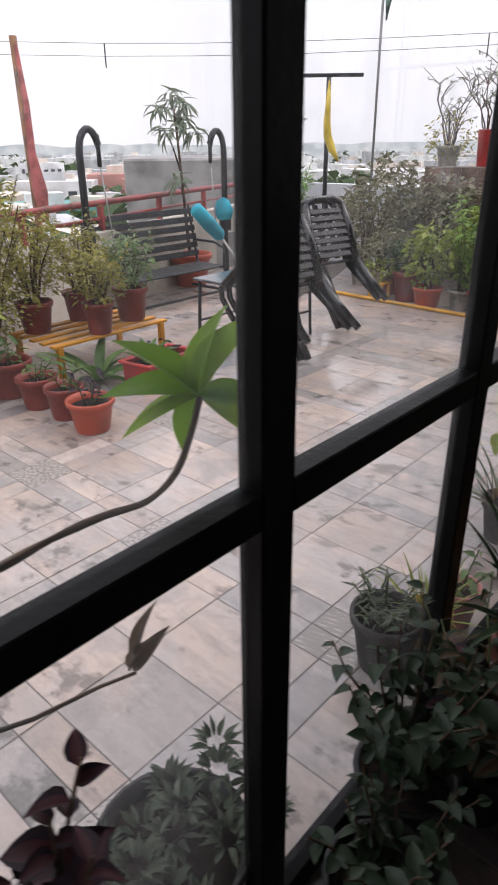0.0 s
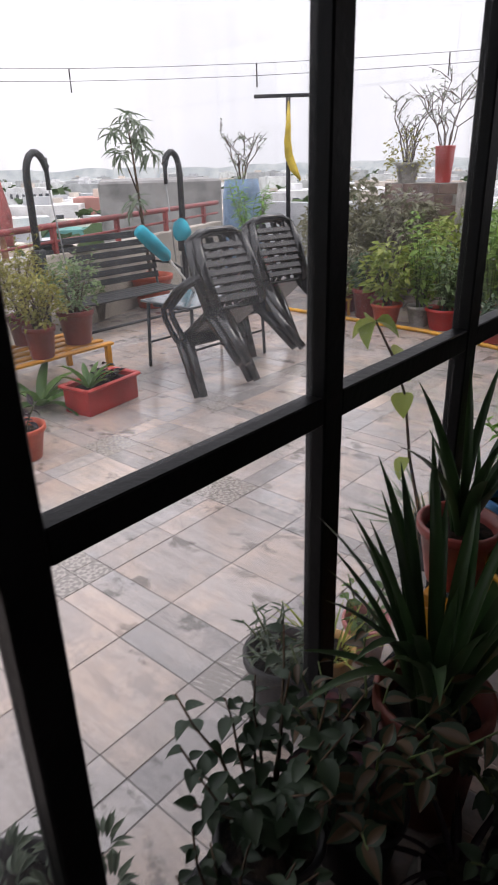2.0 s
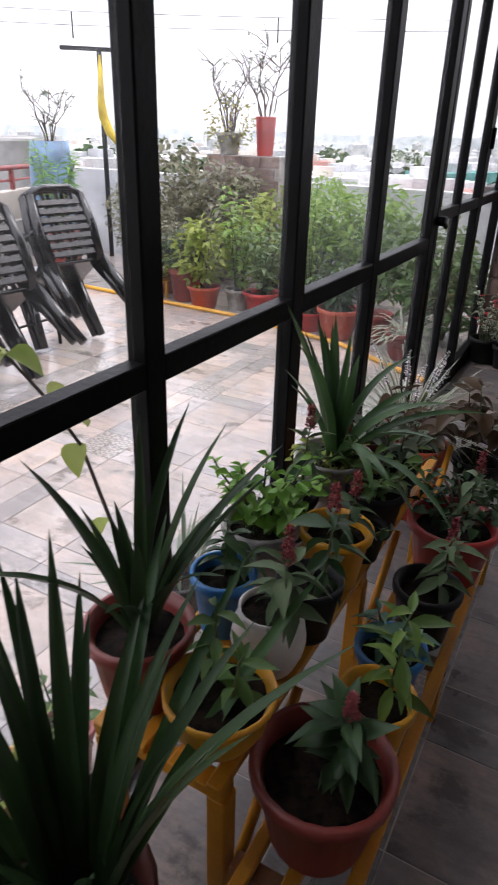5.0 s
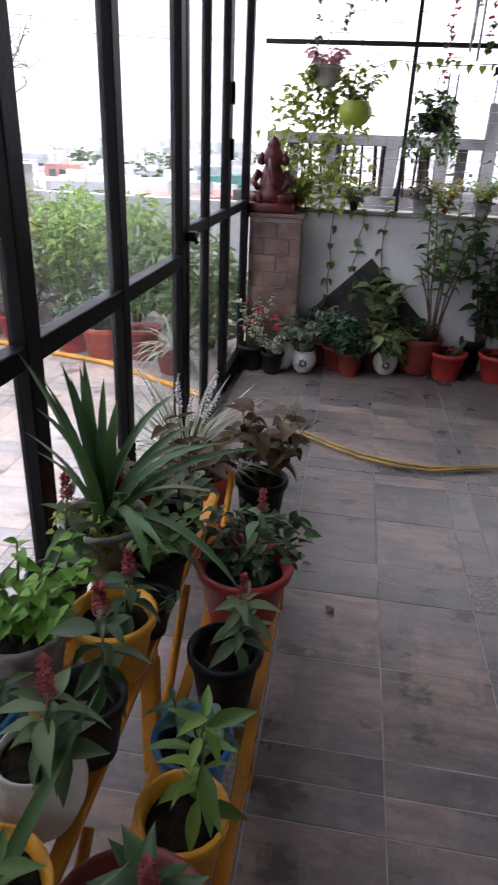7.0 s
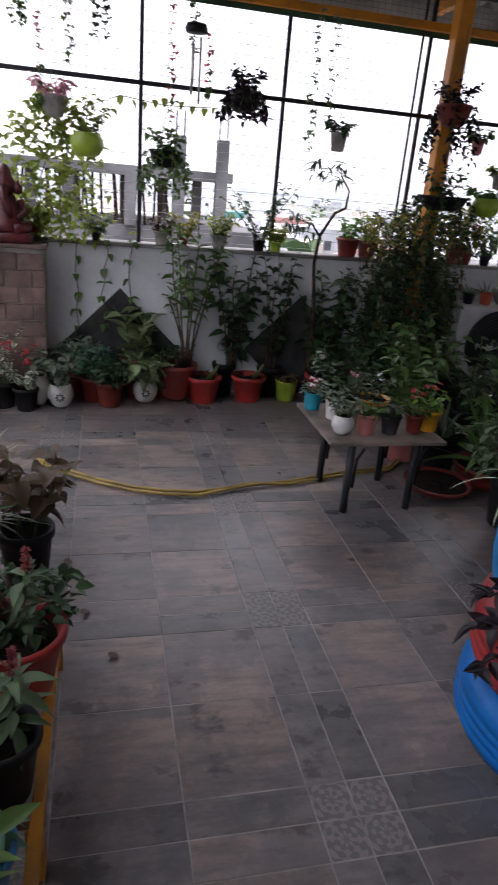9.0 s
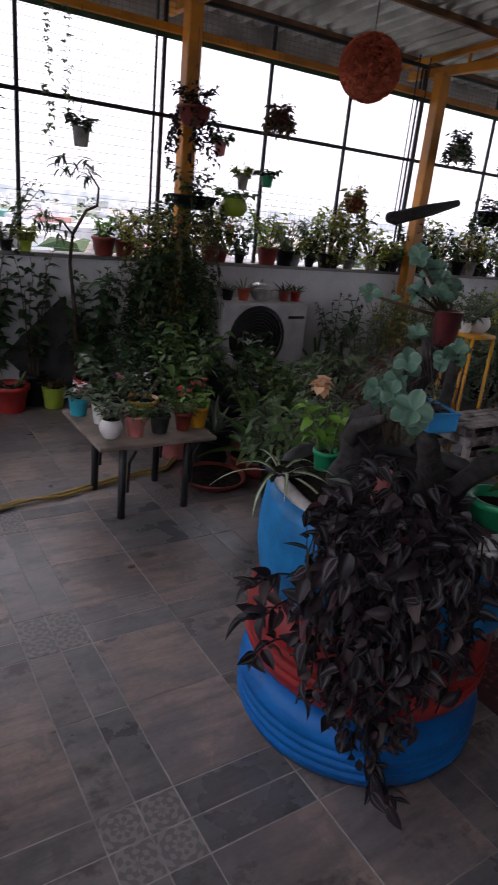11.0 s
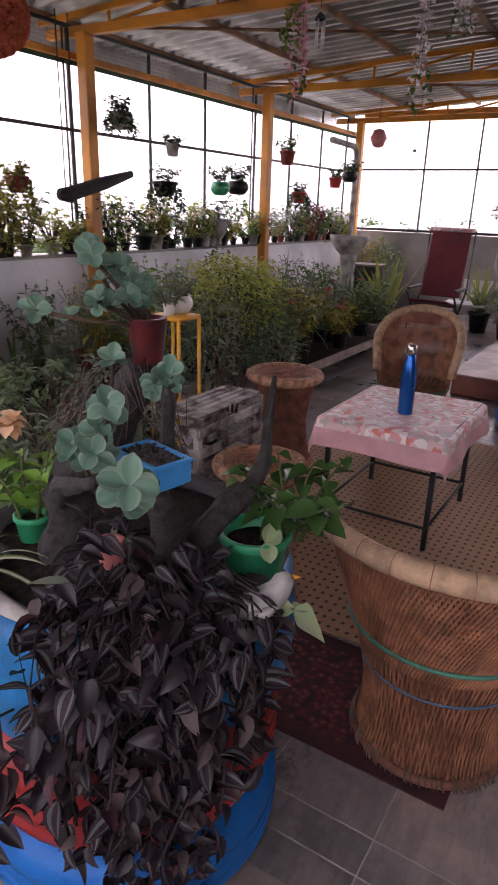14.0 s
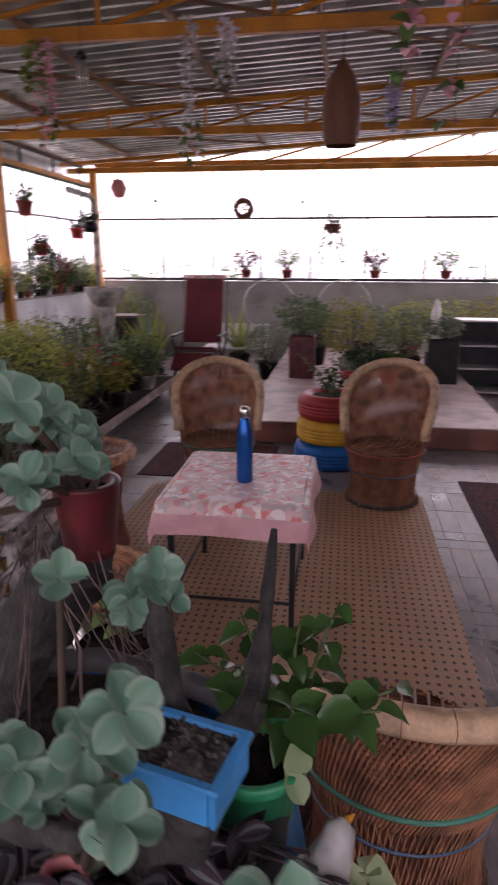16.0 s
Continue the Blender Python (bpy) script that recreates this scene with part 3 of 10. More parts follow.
def drooping(parent, n, length, lw, m, rng, z=0.0, r=0.08, per=9, sway=0.05, kind="ovate", stem=M_STEM):
    """Strands that hang over a rim, with small leaves."""
    sm, ls = Mesh(), []
    for i in range(n):
        az = i * 2.399 + rng.uniform(-0.3, 0.3)
        ln = length * rng.uniform(0.45, 1.0)
        x0, y0 = r * math.cos(az), r * math.sin(az)
        pts = [(x0 * 0.4, y0 * 0.4, z), (x0, y0, z + 0.02)]
        for k in range(1, 5):
            pts.append((x0 * (1 + 0.12 * k) + rng.uniform(-sway, sway) * 0.4, y0 * (1 + 0.12 * k) + rng.uniform(-sway, sway) * 0.4, z - ln * k / 4))
        sm.tube(pts, 0.002, 4, caps=False)
        for j in range(per):
            f = 1 + 4 * (j + 0.5) / per
            k = int(f)
            p = [pts[k][c] + (pts[min(k + 1, 5)][c] - pts[k][c]) * (f - k) for c in range(3)]
            s = rng.uniform(0.7, 1.15)
            ls.append(leaf_matrix(p, rng.uniform(0, 6.28), rng.uniform(-0.9, 0.5), rng.uniform(-0.6, 0.6), lw[0] * s, lw[1] * s))
    tagged(part("strand", sm, stem, parent), kind="stuff")
    foliage("foliage", ls, m, parent, kind, (0.2, 0.7), 2, 3, rng=rng)


def hanging(x, y, z, r, h, m, label, top, kind="nursery", plant="droop", leaf=None, rng=None, length=0.25, category="hanging planter"):
    """A hanging pot on wires from height top; z is the pot's base."""
    rng = rng or RNG
    ob = thing("hanging_planter", x, y, z, label, category, "hanging planters")
    sz = pot(ob, r, h, m, kind)
    wr = Mesh()
    for k in range(3):
        a = k * 2.094
        wr.tube([(r * math.cos(a), r * math.sin(a), h), (0, 0, h + r * 2.2)], 0.0018, 4)
    wr.tube([(0, 0, h + r * 2.2), (0, 0, top - z)], 0.0018, 4)
    part("hanger", wr, M_STEEL, [c for c in ob.children if c.name.startswith("pot")][0])
    if plant == "droop":
        drooping(ob, 22, length, (0.055, 0.034), leaf or L_DARK, rng, z=sz, r=r * 1.05)
        bush(ob, sz, r * 1.5, r * 1.3, 11, 8, 0.065, 0.04, leaf or L_DARK, rng, sr=0.002, low=0.1)
    elif plant == "tuft":
        strap(ob, sz, 30, length, 0.012, leaf or L_GREEN, rng, el=(0.1, 1.3), bends=(0.8, 1.4, 1.9))
    else:
        bush(ob, sz, length, r * 1.7, 10, 10, 0.045 + 0.2 * r, 0.03 + 0.13 * r, leaf or L_GREEN, rng, sr=0.002, low=0.1)
    return ob

# ---- the ground far below, and the floors ----
XE, YN, YS, ROOF_Z = 12.0, 6.4, -3.0, 3.05
M_GROUND = mat("far_ground", (0.24, 0.27, 0.19), 0.95, var=0.3, scale=0.05, bump=0.0, bscale=0.6)
structure("ground", Mesh().box((0, 0, -13.5), (5000, 5000, 1.0)), M_GROUND, "green ground far below the roof terrace", "ground")
M_CONC = mat("concrete", (0.32, 0.31, 0.3), 0.9, var=0.22, scale=1.5, bump=0.4, bscale=25)
structure("roof_slab", Mesh().box((3.2, 2.6, -6.6), (18.6, 12.4, 12.8)), M_CONC, "concrete house under the roof terrace", "building")
floor = structure("floor", Mesh().box((XE / 2, (YN + YS) / 2, -0.0968), (XE, YN - YS, 0.19)), M_GROUT, "covered terrace floor of rustic grey and beige tiles", "floor")
terrace = structure("terrace_floor", Mesh().box((-2.83, 2.6, -0.0972), (5.62, 11.6, 0.19)), M_WETGROUT, "wet open terrace floor of beige tiles", "floor")


def split(lo, hi, marks, steps):
    """Joint lines from lo to hi that pass through marks and repeat steps."""
    up, k = [marks], 0
    while up[-1] < hi:
        up.append(up[-1] + steps[k % len(steps)])
        k += 1
    dn, k = [marks], len(steps) - 1
    while dn[-1] > lo:
        dn.append(dn[-1] - steps[k % len(steps)])
        k -= 1
    return [min(max(v, lo), hi) for v in dn[::-1] + up[1:]]


# ---- glazed wall along x = 0: posts, rails, panes, and a door ----
def bar(p, q, w, d, m=0, mb=None, bevel=0.004):
    """A square bar from p to q along one axis."""
    mb = mb or Mesh()
    s = [max(abs(q[i] - p[i]), 0) for i in range(3)]
    ax = max(range(3), key=lambda i: s[i])
    others = [i for i in range(3) if i != ax]
    s[others[0]], s[others[1]] = w, d
    return mb.box([(p[i] + q[i]) / 2 for i in range(3)], s, m, bevel=bevel)


glazing = thing("window_1", 0, 0, 0, "black steel glazed wall with rain-streaked panes", "window", kind="structure")
POSTS = [(-2.55, 0.066), (-1.87, 0.066), (-1.19, 0.066), (-0.51, 0.066), (0.17, 0.066), (0.852, 0.072), (1.548, 0.066), (2.226, 0.066), (2.905, 0.076), (3.578, 0.066), (4.36, 0.075)]
for y, w in POSTS:
    part("post", bar((0, y, 0), (0, y, 2.95), 0.05, w), M_BLACK, glazing, smooth=False)
for (a, wa), (b, wb) in zip(POSTS, POSTS[1:]):
    y0, y1 = a + wa / 2, b - wb / 2
    part("rail", Mesh().box((0, (y0 + y1) / 2, 1.021), (0.046, y1 - y0, 0.058), bevel=0.003), M_BLACK, glazing, smooth=False)
    part("bottom_rail", Mesh().box((0, (y0 + y1) / 2, 0.035), (0.046, y1 - y0, 0.07), bevel=0.003), M_BLACK, glazing, smooth=False)
    for z0, z1 in ((0.07, 0.992), (1.05, 2.93)):
        p = part("pane", Mesh().box((-0.008, (y0 + y1) / 2, (z0 + z1) / 2), (0.005, y1 - y0, z1 - z0)), M_GLASS if z0 > 1 else M_GLASSLOW, glazing, smooth=False)
        p.visible_shadow = False
part("head_rail", Mesh().box((0, 1.7, 2.975), (0.06, 9.0, 0.05)), M_BLACK, glazing, smooth=False)
door = thing("door_1", 0, 0, 0, "closed black steel door with narrow glass panes", "door", kind="structure")
DOOR = [(4.43, 0.05), (4.86, 0.034), (5.37, 0.05)]
for y, w in DOOR:
    part("stile", bar((0.004, y, 0.02), (0.004, y, 2.93), 0.045, w), M_BLACK, door, smooth=False)
for (a, wa), (b, wb) in zip(DOOR, DOOR[1:]):
    y0, y1 = a + wa / 2, b - wb / 2
    part("rail", Mesh().box((0.004, (y0 + y1) / 2, 1.135), (0.042, y1 - y0, 0.055), bevel=0.003), M_BLACK, door, smooth=False)
    part("bottom_rail", Mesh().box((0.004, (y0 + y1) / 2, 0.06), (0.042, y1 - y0, 0.08), bevel=0.003), M_BLACK, door, smooth=False)
    for z0, z1 in ((0.1, 1.107), (1.163, 2.9)):
        p = part("pane", Mesh().box((-0.004, (y0 + y1) / 2, (z0 + z1) / 2), (0.005, y1 - y0, z1 - z0)), M_GLASS if z0 > 1 else M_GLASSLOW, door, smooth=False)
        p.visible_shadow = False
latch = Mesh().box((0.045, 4.42, 1.12), (0.04, 0.07, 0.04), bevel=0.006)
latch.tube([(0.05, 4.36, 1.12), (0.05, 4.5, 1.12)], 0.008).tube([(0.055, 4.4, 1.12), (0.075, 4.4, 1.09)], 0.01)
part("latch", latch, M_BLACK, door, "black sliding bolt")
for zz in (1.42, 1.7, 2.3):
    part("hinge", Mesh().tube([(0.035, 5.4, zz), (0.035, 5.4, zz + 0.11)], 0.011), M_BLACK, door)
side = thing("window_2", 0, 0, 0, "fixed black steel pane beside the door", "window", kind="structure")
for y, w in ((5.43, 0.05), (6.12, 0.07)):
    part("post", bar((0, y, 0), (0, y, 2.95), 0.05, w), M_BLACK, side, smooth=False)
part("rail", Mesh().box((0, 5.77, 1.135), (0.046, 0.63, 0.055), bevel=0.003), M_BLACK, side, smooth=False)
part("bottom_rail", Mesh().box((0, 5.77, 0.06), (0.046, 0.63, 0.12), bevel=0.003), M_BLACK, side, smooth=False)
for z0, z1 in ((0.12, 1.107), (1.163, 2.93)):
    p = part("pane", Mesh().box((-0.006, 5.77, (z0 + z1) / 2), (0.005, 0.63, z1 - z0)), M_GLASS if z0 > 1 else M_GLASSLOW, side, smooth=False)
    p.visible_shadow = False

# ---- north parapet with its open steel grille ----
north = structure("wall_north", Mesh().box((6.2, YN + 0.075, 0.54), (11.98, 0.15, 1.08)), M_PLASTER, "low grey-white plastered parapet wall", "wall")
structure("wall_coping", Mesh().box((6.2, YN + 0.07, 1.095), (11.98, 0.2, 0.03), bevel=0.006), M_PLASTER2, "narrow weathered coping of the parapet", "coping")
for x in (0.91, 2.3):
    d = part("diamond_stone", Mesh().box((x, YN - 0.004, 0.36), (0.6, 0.016, 0.6), turn=Matrix.Rotation(radians(45), 4, "Y"), bevel=0.004), M_STONE, north, "dark stone diamond set in the wall", smooth=False)
pier = structure("brick_pier", Mesh().box((0.215, 6.30, 0.525), (0.37, 0.26, 1.05)), M_GROUT, "brown tiled brick pier under the statue", "pier")
for k in range(9):
    o = 0.0 if k % 2 else -0.09
    for x0, x1 in ((0.03, 0.14 + o), (0.14 + o, 0.32 + o), (0.32 + o, 0.4)):
        if x1 - x0 > 0.03:
            part("brick", Mesh().box(((x0 + x1) / 2, 6.167, 0.06 + k * 0.113), (x1 - x0 - 0.006, 0.014, 0.107), bevel=0.003), M_BRICK, pier, smooth=False)
part("cap", Mesh().box((0.215, 6.29, 1.062), (0.4, 0.3, 0.028), bevel=0.005), M_BRICK, pier, smooth=False)
grille = thing("grille", 0, 0, 0, "open steel grille with thin wires above the parapet", "grille", kind="structure")
BARS = [1.04, 2.03, 3.07, 4.0, 4.83, 5.67, 6.72, 7.66, 8.72, 9.65, 10.6, 11.5]
for x in BARS:
    part("upright", bar((x, 6.46, 1.1), (x, 6.46, 2.9), 0.028, 0.028), M_STEEL, grille, smooth=False)
for x in (3.0, 5.60, 8.62):
    part("upright", bar((x, 6.44, 1.1), (x, 6.44, 2.9), 0.018, 0.018), M_STEEL, grille, smooth=False)
part("middle_rail", bar((0.05, 6.445, 2.13), (XE, 6.445, 2.14), 0.025, 0.028), M_STEEL, grille, smooth=False)
part("top_rail", bar((0.05, 6.46, 2.92), (XE, 6.46, 2.92), 0.03, 0.03), M_STEEL, grille, smooth=False)
M_WIRE = mat("galvanised_wire", (0.3, 0.3, 0.3), 0.5, metal=0.5, var=0.1, bump=0)
w = Mesh()
for k in range(26):
    z = 1.14 + k * 0.062
    w.tube([(0.4, 6.47, z), (3.07, 6.47, z)], 0.0017, 4, caps=False)
for k in range(12):
    z = 1.14 + k * 0.05
    w.tube([(3.07, 6.475, z), (XE, 6.475, z)], 0.0016, 4, caps=False)
for k in range(170):
    x = 3.1 + k * 0.052
    w.tube([(x, 6.478, 1.1), (x, 6.478, 1.7)], 0.0016, 4, caps=False)
for k in range(6):
    w.tube([(0.4, 6.47, 2.73 + 0.035 * k), (XE, 6.47, 2.73 + 0.035 * k)], 0.0022, 4, caps=False)
for k in range(240):
    w.tube([(0.1 + k * 0.05, 6.474, 2.72), (0.1 + k * 0.05, 6.474, 2.92)], 0.0022, 4, caps=False)
tagged(part("wire", w, M_WIRE, grille), kind="stuff")
part("eave_beam", bar((0.05, 6.40, 2.69), (XE, 6.40, 2.69), 0.05, 0.05), M_COLUMN, grille, smooth=False)
M_GREENNET = mat("green_net", (0.03, 0.10, 0.06), 0.8)
part("green_strip", Mesh().box((6.0, 6.45, 2.655), (11.9, 0.01, 0.04)), M_GREENNET, grille, smooth=False)

# ---- columns, trusses, purlins and the corrugated roof ----
COLS = [0.62, 3.2, 5.7, 8.72, 11.6]
RISE = 0.055


def roof_z(y):
    return ROOF_Z + RISE * (6.9 - y)


for x in COLS[1:]:
    structure("column", bar((x, 6.28, 0), (x, 6.28, 2.86), 0.11, 0.11, bevel=0.008), M_COLUMN, "square ochre painted steel column", "column")
for x in COLS:
    tr = thing("truss", x, 0, 0, "ochre painted steel roof truss", "truss", "roof trusses", kind="structure")
    part("bottom_chord", bar((0, YS, 2.87), (0, 6.7, 2.87), 0.06, 0.075), M_COLUMN, tr, smooth=False)
    a, b = (0, YS, roof_z(YS) - 0.09), (0, 6.8, roof_z(6.8) - 0.09)
    ln = math.dist(a, b)
    part("top_chord", Mesh().box([(a[i] + b[i]) / 2 for i in range(3)], (0.05, ln, 0.05), turn=Matrix.Rotation(-math.atan(RISE), 4, "X"), bevel=0.004), M_COLUMN, tr, smooth=False)
    ys = [6.0 - 1.05 * k for k in range(9)]
    for k, y in enumerate(ys):
        zt = roof_z(y) - 0.11
        if zt - 2.9 > 0.04:
            part("web", Mesh().tube([(0, y, 2.9), (0, y, zt)], 0.016, 6), M_COLUMN, tr)
        if k and zt - 2.9 > 0.12:
            part("web", Mesh().tube([(0, ys[k - 1], 2.9), (0, y, zt)], 0.015, 6), M_COLUMN, tr)
for k in range(10):
    y = 6.72 - k * 1.02
    structure("purlin", bar((0.0, y, roof_z(y) - 0.04), (XE + 0.3, y, roof_z(y) - 0.04), 0.045, 0.05, bevel=0.003), M_PURLIN, "rusty brown steel purlin under the roof", "purlin")
for x in (1.9, 4.4, 7.2, 10.1):
    for y0, y1 in ((6.6, 3.6), (3.6, 0.6)):
        structure("brace", Mesh().tube([(x - 1.2, y0, roof_z(y0) - 0.075), (x + 1.2, y1, roof_z(y1) - 0.075)], 0.014, 6), M_PURLIN, "thin steel roof brace", "brace")
rs = Mesh()
nx = 12 * 84
prof = []
for i in range(nx + 1):
    t = i / nx * 12.6 - 0.2
    wv = math.sin(t / 0.17 * 2 * math.pi)
    prof.append((t, 0.026 * max(-1.0, min(1.0, 1.6 * wv))))
vs = [(x, y, roof_z(y) + 0.01 + h) for y in (YS - 0.1, 1.9, 7.1) for x, h in prof]
fs = [(r * (nx + 1) + i, r * (nx + 1) + i + 1, (r + 1) * (nx + 1) + i + 1, (r + 1) * (nx + 1) + i) for r in range(2) for i in range(nx)]
structure("fascia", Mesh().box((6.1, 7.09, 3.02), (12.6, 0.02, 0.36)), M_SHEET, "grey metal fascia along the eaves", "fascia")
structure("ceiling", rs.add(vs, fs), M_SHEET, "corrugated galvanised roof sheets", "ceiling")

# ---- east end: parapet and open bays; unseen south side added to shape the light ----
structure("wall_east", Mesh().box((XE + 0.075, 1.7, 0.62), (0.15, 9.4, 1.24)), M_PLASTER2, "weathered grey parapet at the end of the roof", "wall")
egr = thing("grille", 0, 0, 0, "open steel frame above the end parapet", "grille", kind="structure")
for y in (5.32, 4.5, 3.73, 2.95, 2.1, 1.2, 0.3, -0.6, -1.5, -2.4):
    part("upright", bar((XE, y, 1.24), (XE, y, 3.0), 0.03, 0.03), M_STEEL, egr, smooth=False)
part("middle_rail", bar((XE, YS, 2.19), (XE, 6.4, 2.19), 0.03, 0.03), M_STEEL, egr, smooth=False)
part("lower_rail", bar((XE, YS, 1.27), (XE, 6.4, 1.27), 0.04, 0.04), M_STEEL, egr, smooth=False)
part("eave_beam", bar((XE, YS, 3.0), (XE, 6.4, 3.0), 0.06, 0.07), M_COLUMN, egr, smooth=False)
# unseen wall and return, added to keep daylight off the near end
structure("wall_south", Mesh().box((3.1, -0.75, 1.8), (6.2, 0.2, 3.6)), M_PLASTER2, "unseen plain grey wall added to block light from the south", "wall")
structure("wall_south_return", Mesh().box((6.3, -1.92, 1.8), (0.2, 2.54, 3.6)), M_PLASTER2, "return of the added unseen south wall", "wall")
# unseen open bays, added to let daylight into the far end
structure("wall_south_low", Mesh().box((9.26, YS - 0.075, 0.55), (5.8, 0.15, 1.1)), M_PLASTER2, "unseen weathered parapet along the added open south bays", "wall")
sgr = thing("grille", 0, 0, 0, "unseen open steel frame added above the south parapet", "grille", kind="structure")
for x in (7.3, 8.3, 9.3, 10.3, 11.3):
    part("upright", bar((x, YS - 0.06, 1.1), (x, YS - 0.06, 3.4), 0.03, 0.03), M_STEEL, sgr, smooth=False)
part("middle_rail", bar((6.4, YS - 0.06, 2.19), (XE, YS - 0.06, 2.19), 0.03, 0.03), M_STEEL, sgr, smooth=False)

# ---- open terrace edges ----
structure("terrace_wall", Mesh().box((-2.85, 8.0, 0.45), (5.9, 0.15, 1.1)), M_PLASTER, "grey-white terrace parapet behind the flower bed", "wall")
structure("terrace_wall", Mesh().box((-5.62, 2.4, 0.17), (0.14, 11.2, 0.54)), M_PLASTER2, "low weathered parapet below the railing", "wall")
structure("bed_edge", Mesh().tube([(-4.2, 6.16, 0.018), (-3.1, 6.08, 0.018), (-1.9, 6.02, 0.018), (-0.9, 5.75, 0.018), (-0.12, 5.3, 0.018)], 0.018, 8), M_YELPOT, "yellow pipe edging along the flower bed", "edging")

# ---- open terrace: railing, swing bench, chairs ----
M_RAILRED = mat("red_oxide_paint", (0.3, 0.05, 0.045), 0.5, var=0.25, bump=0.2)
M_CREAM = mat("cream_plaster", (0.55, 0.5, 0.43), 0.85, var=0.2, scale=1.4, bump=0.3, bscale=30)
R0, R1 = Vector((-4.2, 2.3, 0)), Vector((-6.05, 7.65, 0))
rdir = (R1 - R0).normalized()
rang = math.degrees(math.atan2(rdir.y, rdir.x))
rail = thing("railing", R0.x, R0.y, 0, "red painted railing on a cream parapet", "railing", rz=rang, kind="structure")
RL = (R1 - R0).length
part("parapet", Mesh().box((RL / 2 - 2, 0, 0.36), (RL + 4, 0.12, 0.78), bevel=0.01), M_CREAM, rail, smooth=False)
part("top_rail", Mesh().tube([(-4, 0, 1.0), (RL, 0, 1.0)], 0.03, 10), M_RAILRED, rail)
part("middle_rail", Mesh().tube([(-4, 0, 0.86), (RL, 0, 0.86)], 0.014, 8), M_RAILRED, rail)
for k in range(9):
    part("post", Mesh().box((-3.6 + k * 1.1, 0, 0.87), (0.05, 0.05, 0.26), bevel=0.004), M_RAILRED, rail, smooth=False)

sw = thing("swing_bench", -4.55, 4.62, 0, "black steel slatted swing bench hung from hooked posts", "bench", rz=0)
for k in range(6):
    part("back_slat", Mesh().box((-0.2 - 0.018 * k, 0, 0.42 + 0.085 * k), (0.018, 1.35, 0.06), bevel=0.004, turn=Matrix.Rotation(radians(-12), 4, "Y")), M_STEEL, sw, smooth=False)
for k in range(5):
    part("seat_slat", Mesh().box((0.16 - 0.085 * k, 0, 0.31), (0.066, 1.35, 0.018), bevel=0.004), M_STEEL, sw, smooth=False)
for y in (-0.66, 0.66):
    part("frame", Mesh().tube([(0.2, y, 0.3), (-0.2, y, 0.3), (-0.32, y, 0.9)], 0.014, 8), M_STEEL, sw)
    part("armrest", Mesh().tube([(-0.25, y, 0.55), (0.05, y, 0.55), (0.2, y, 0.5), (0.2, y, 0.3)], 0.013, 8), M_STEEL, sw)
    part("foot_rail", Mesh().tube([(0.25, y, 0.06), (-0.3, y, 0.06)], 0.016, 8), M_STEEL, sw)
part("foot_bar", Mesh().tube([(0.24, -0.66, 0.07), (0.24, 0.66, 0.07)], 0.014, 8), M_STEEL, sw)
for y, o in ((-0.88, 0.2), (0.9, -0.2)):
    post = Mesh().tube([(0, y, 0), (0, y, 1.42)] + [(0, y + o * 0.52 * (1 - math.cos(k * math.pi / 9)), 1.42 + 0.2 * math.sin(k * math.pi / 9)) for k in range(1, 9)] + [(0, y + o * 1.04, 1.52)], [0.033] * 2 + [0.031] * 8 + [0.028], 10)
    part("post", post, M_STEEL, sw, "dark hooked swing post")
    part("sleeve", Mesh().box((0, y, 0.74), (0.1, 0.1, 0.2), bevel=0.01), M_STEEL, sw)
    part("spring", Mesh().tube([(0, y + o, 1.58), (0, y + o, 1.32)], 0.02, 8), M_STEEL, sw)
    part("chain", Mesh().tube([(0, y + o, 1.34), (0.1, y * 0.75, 0.55)], 0.007, 6), M_WIRE, sw)


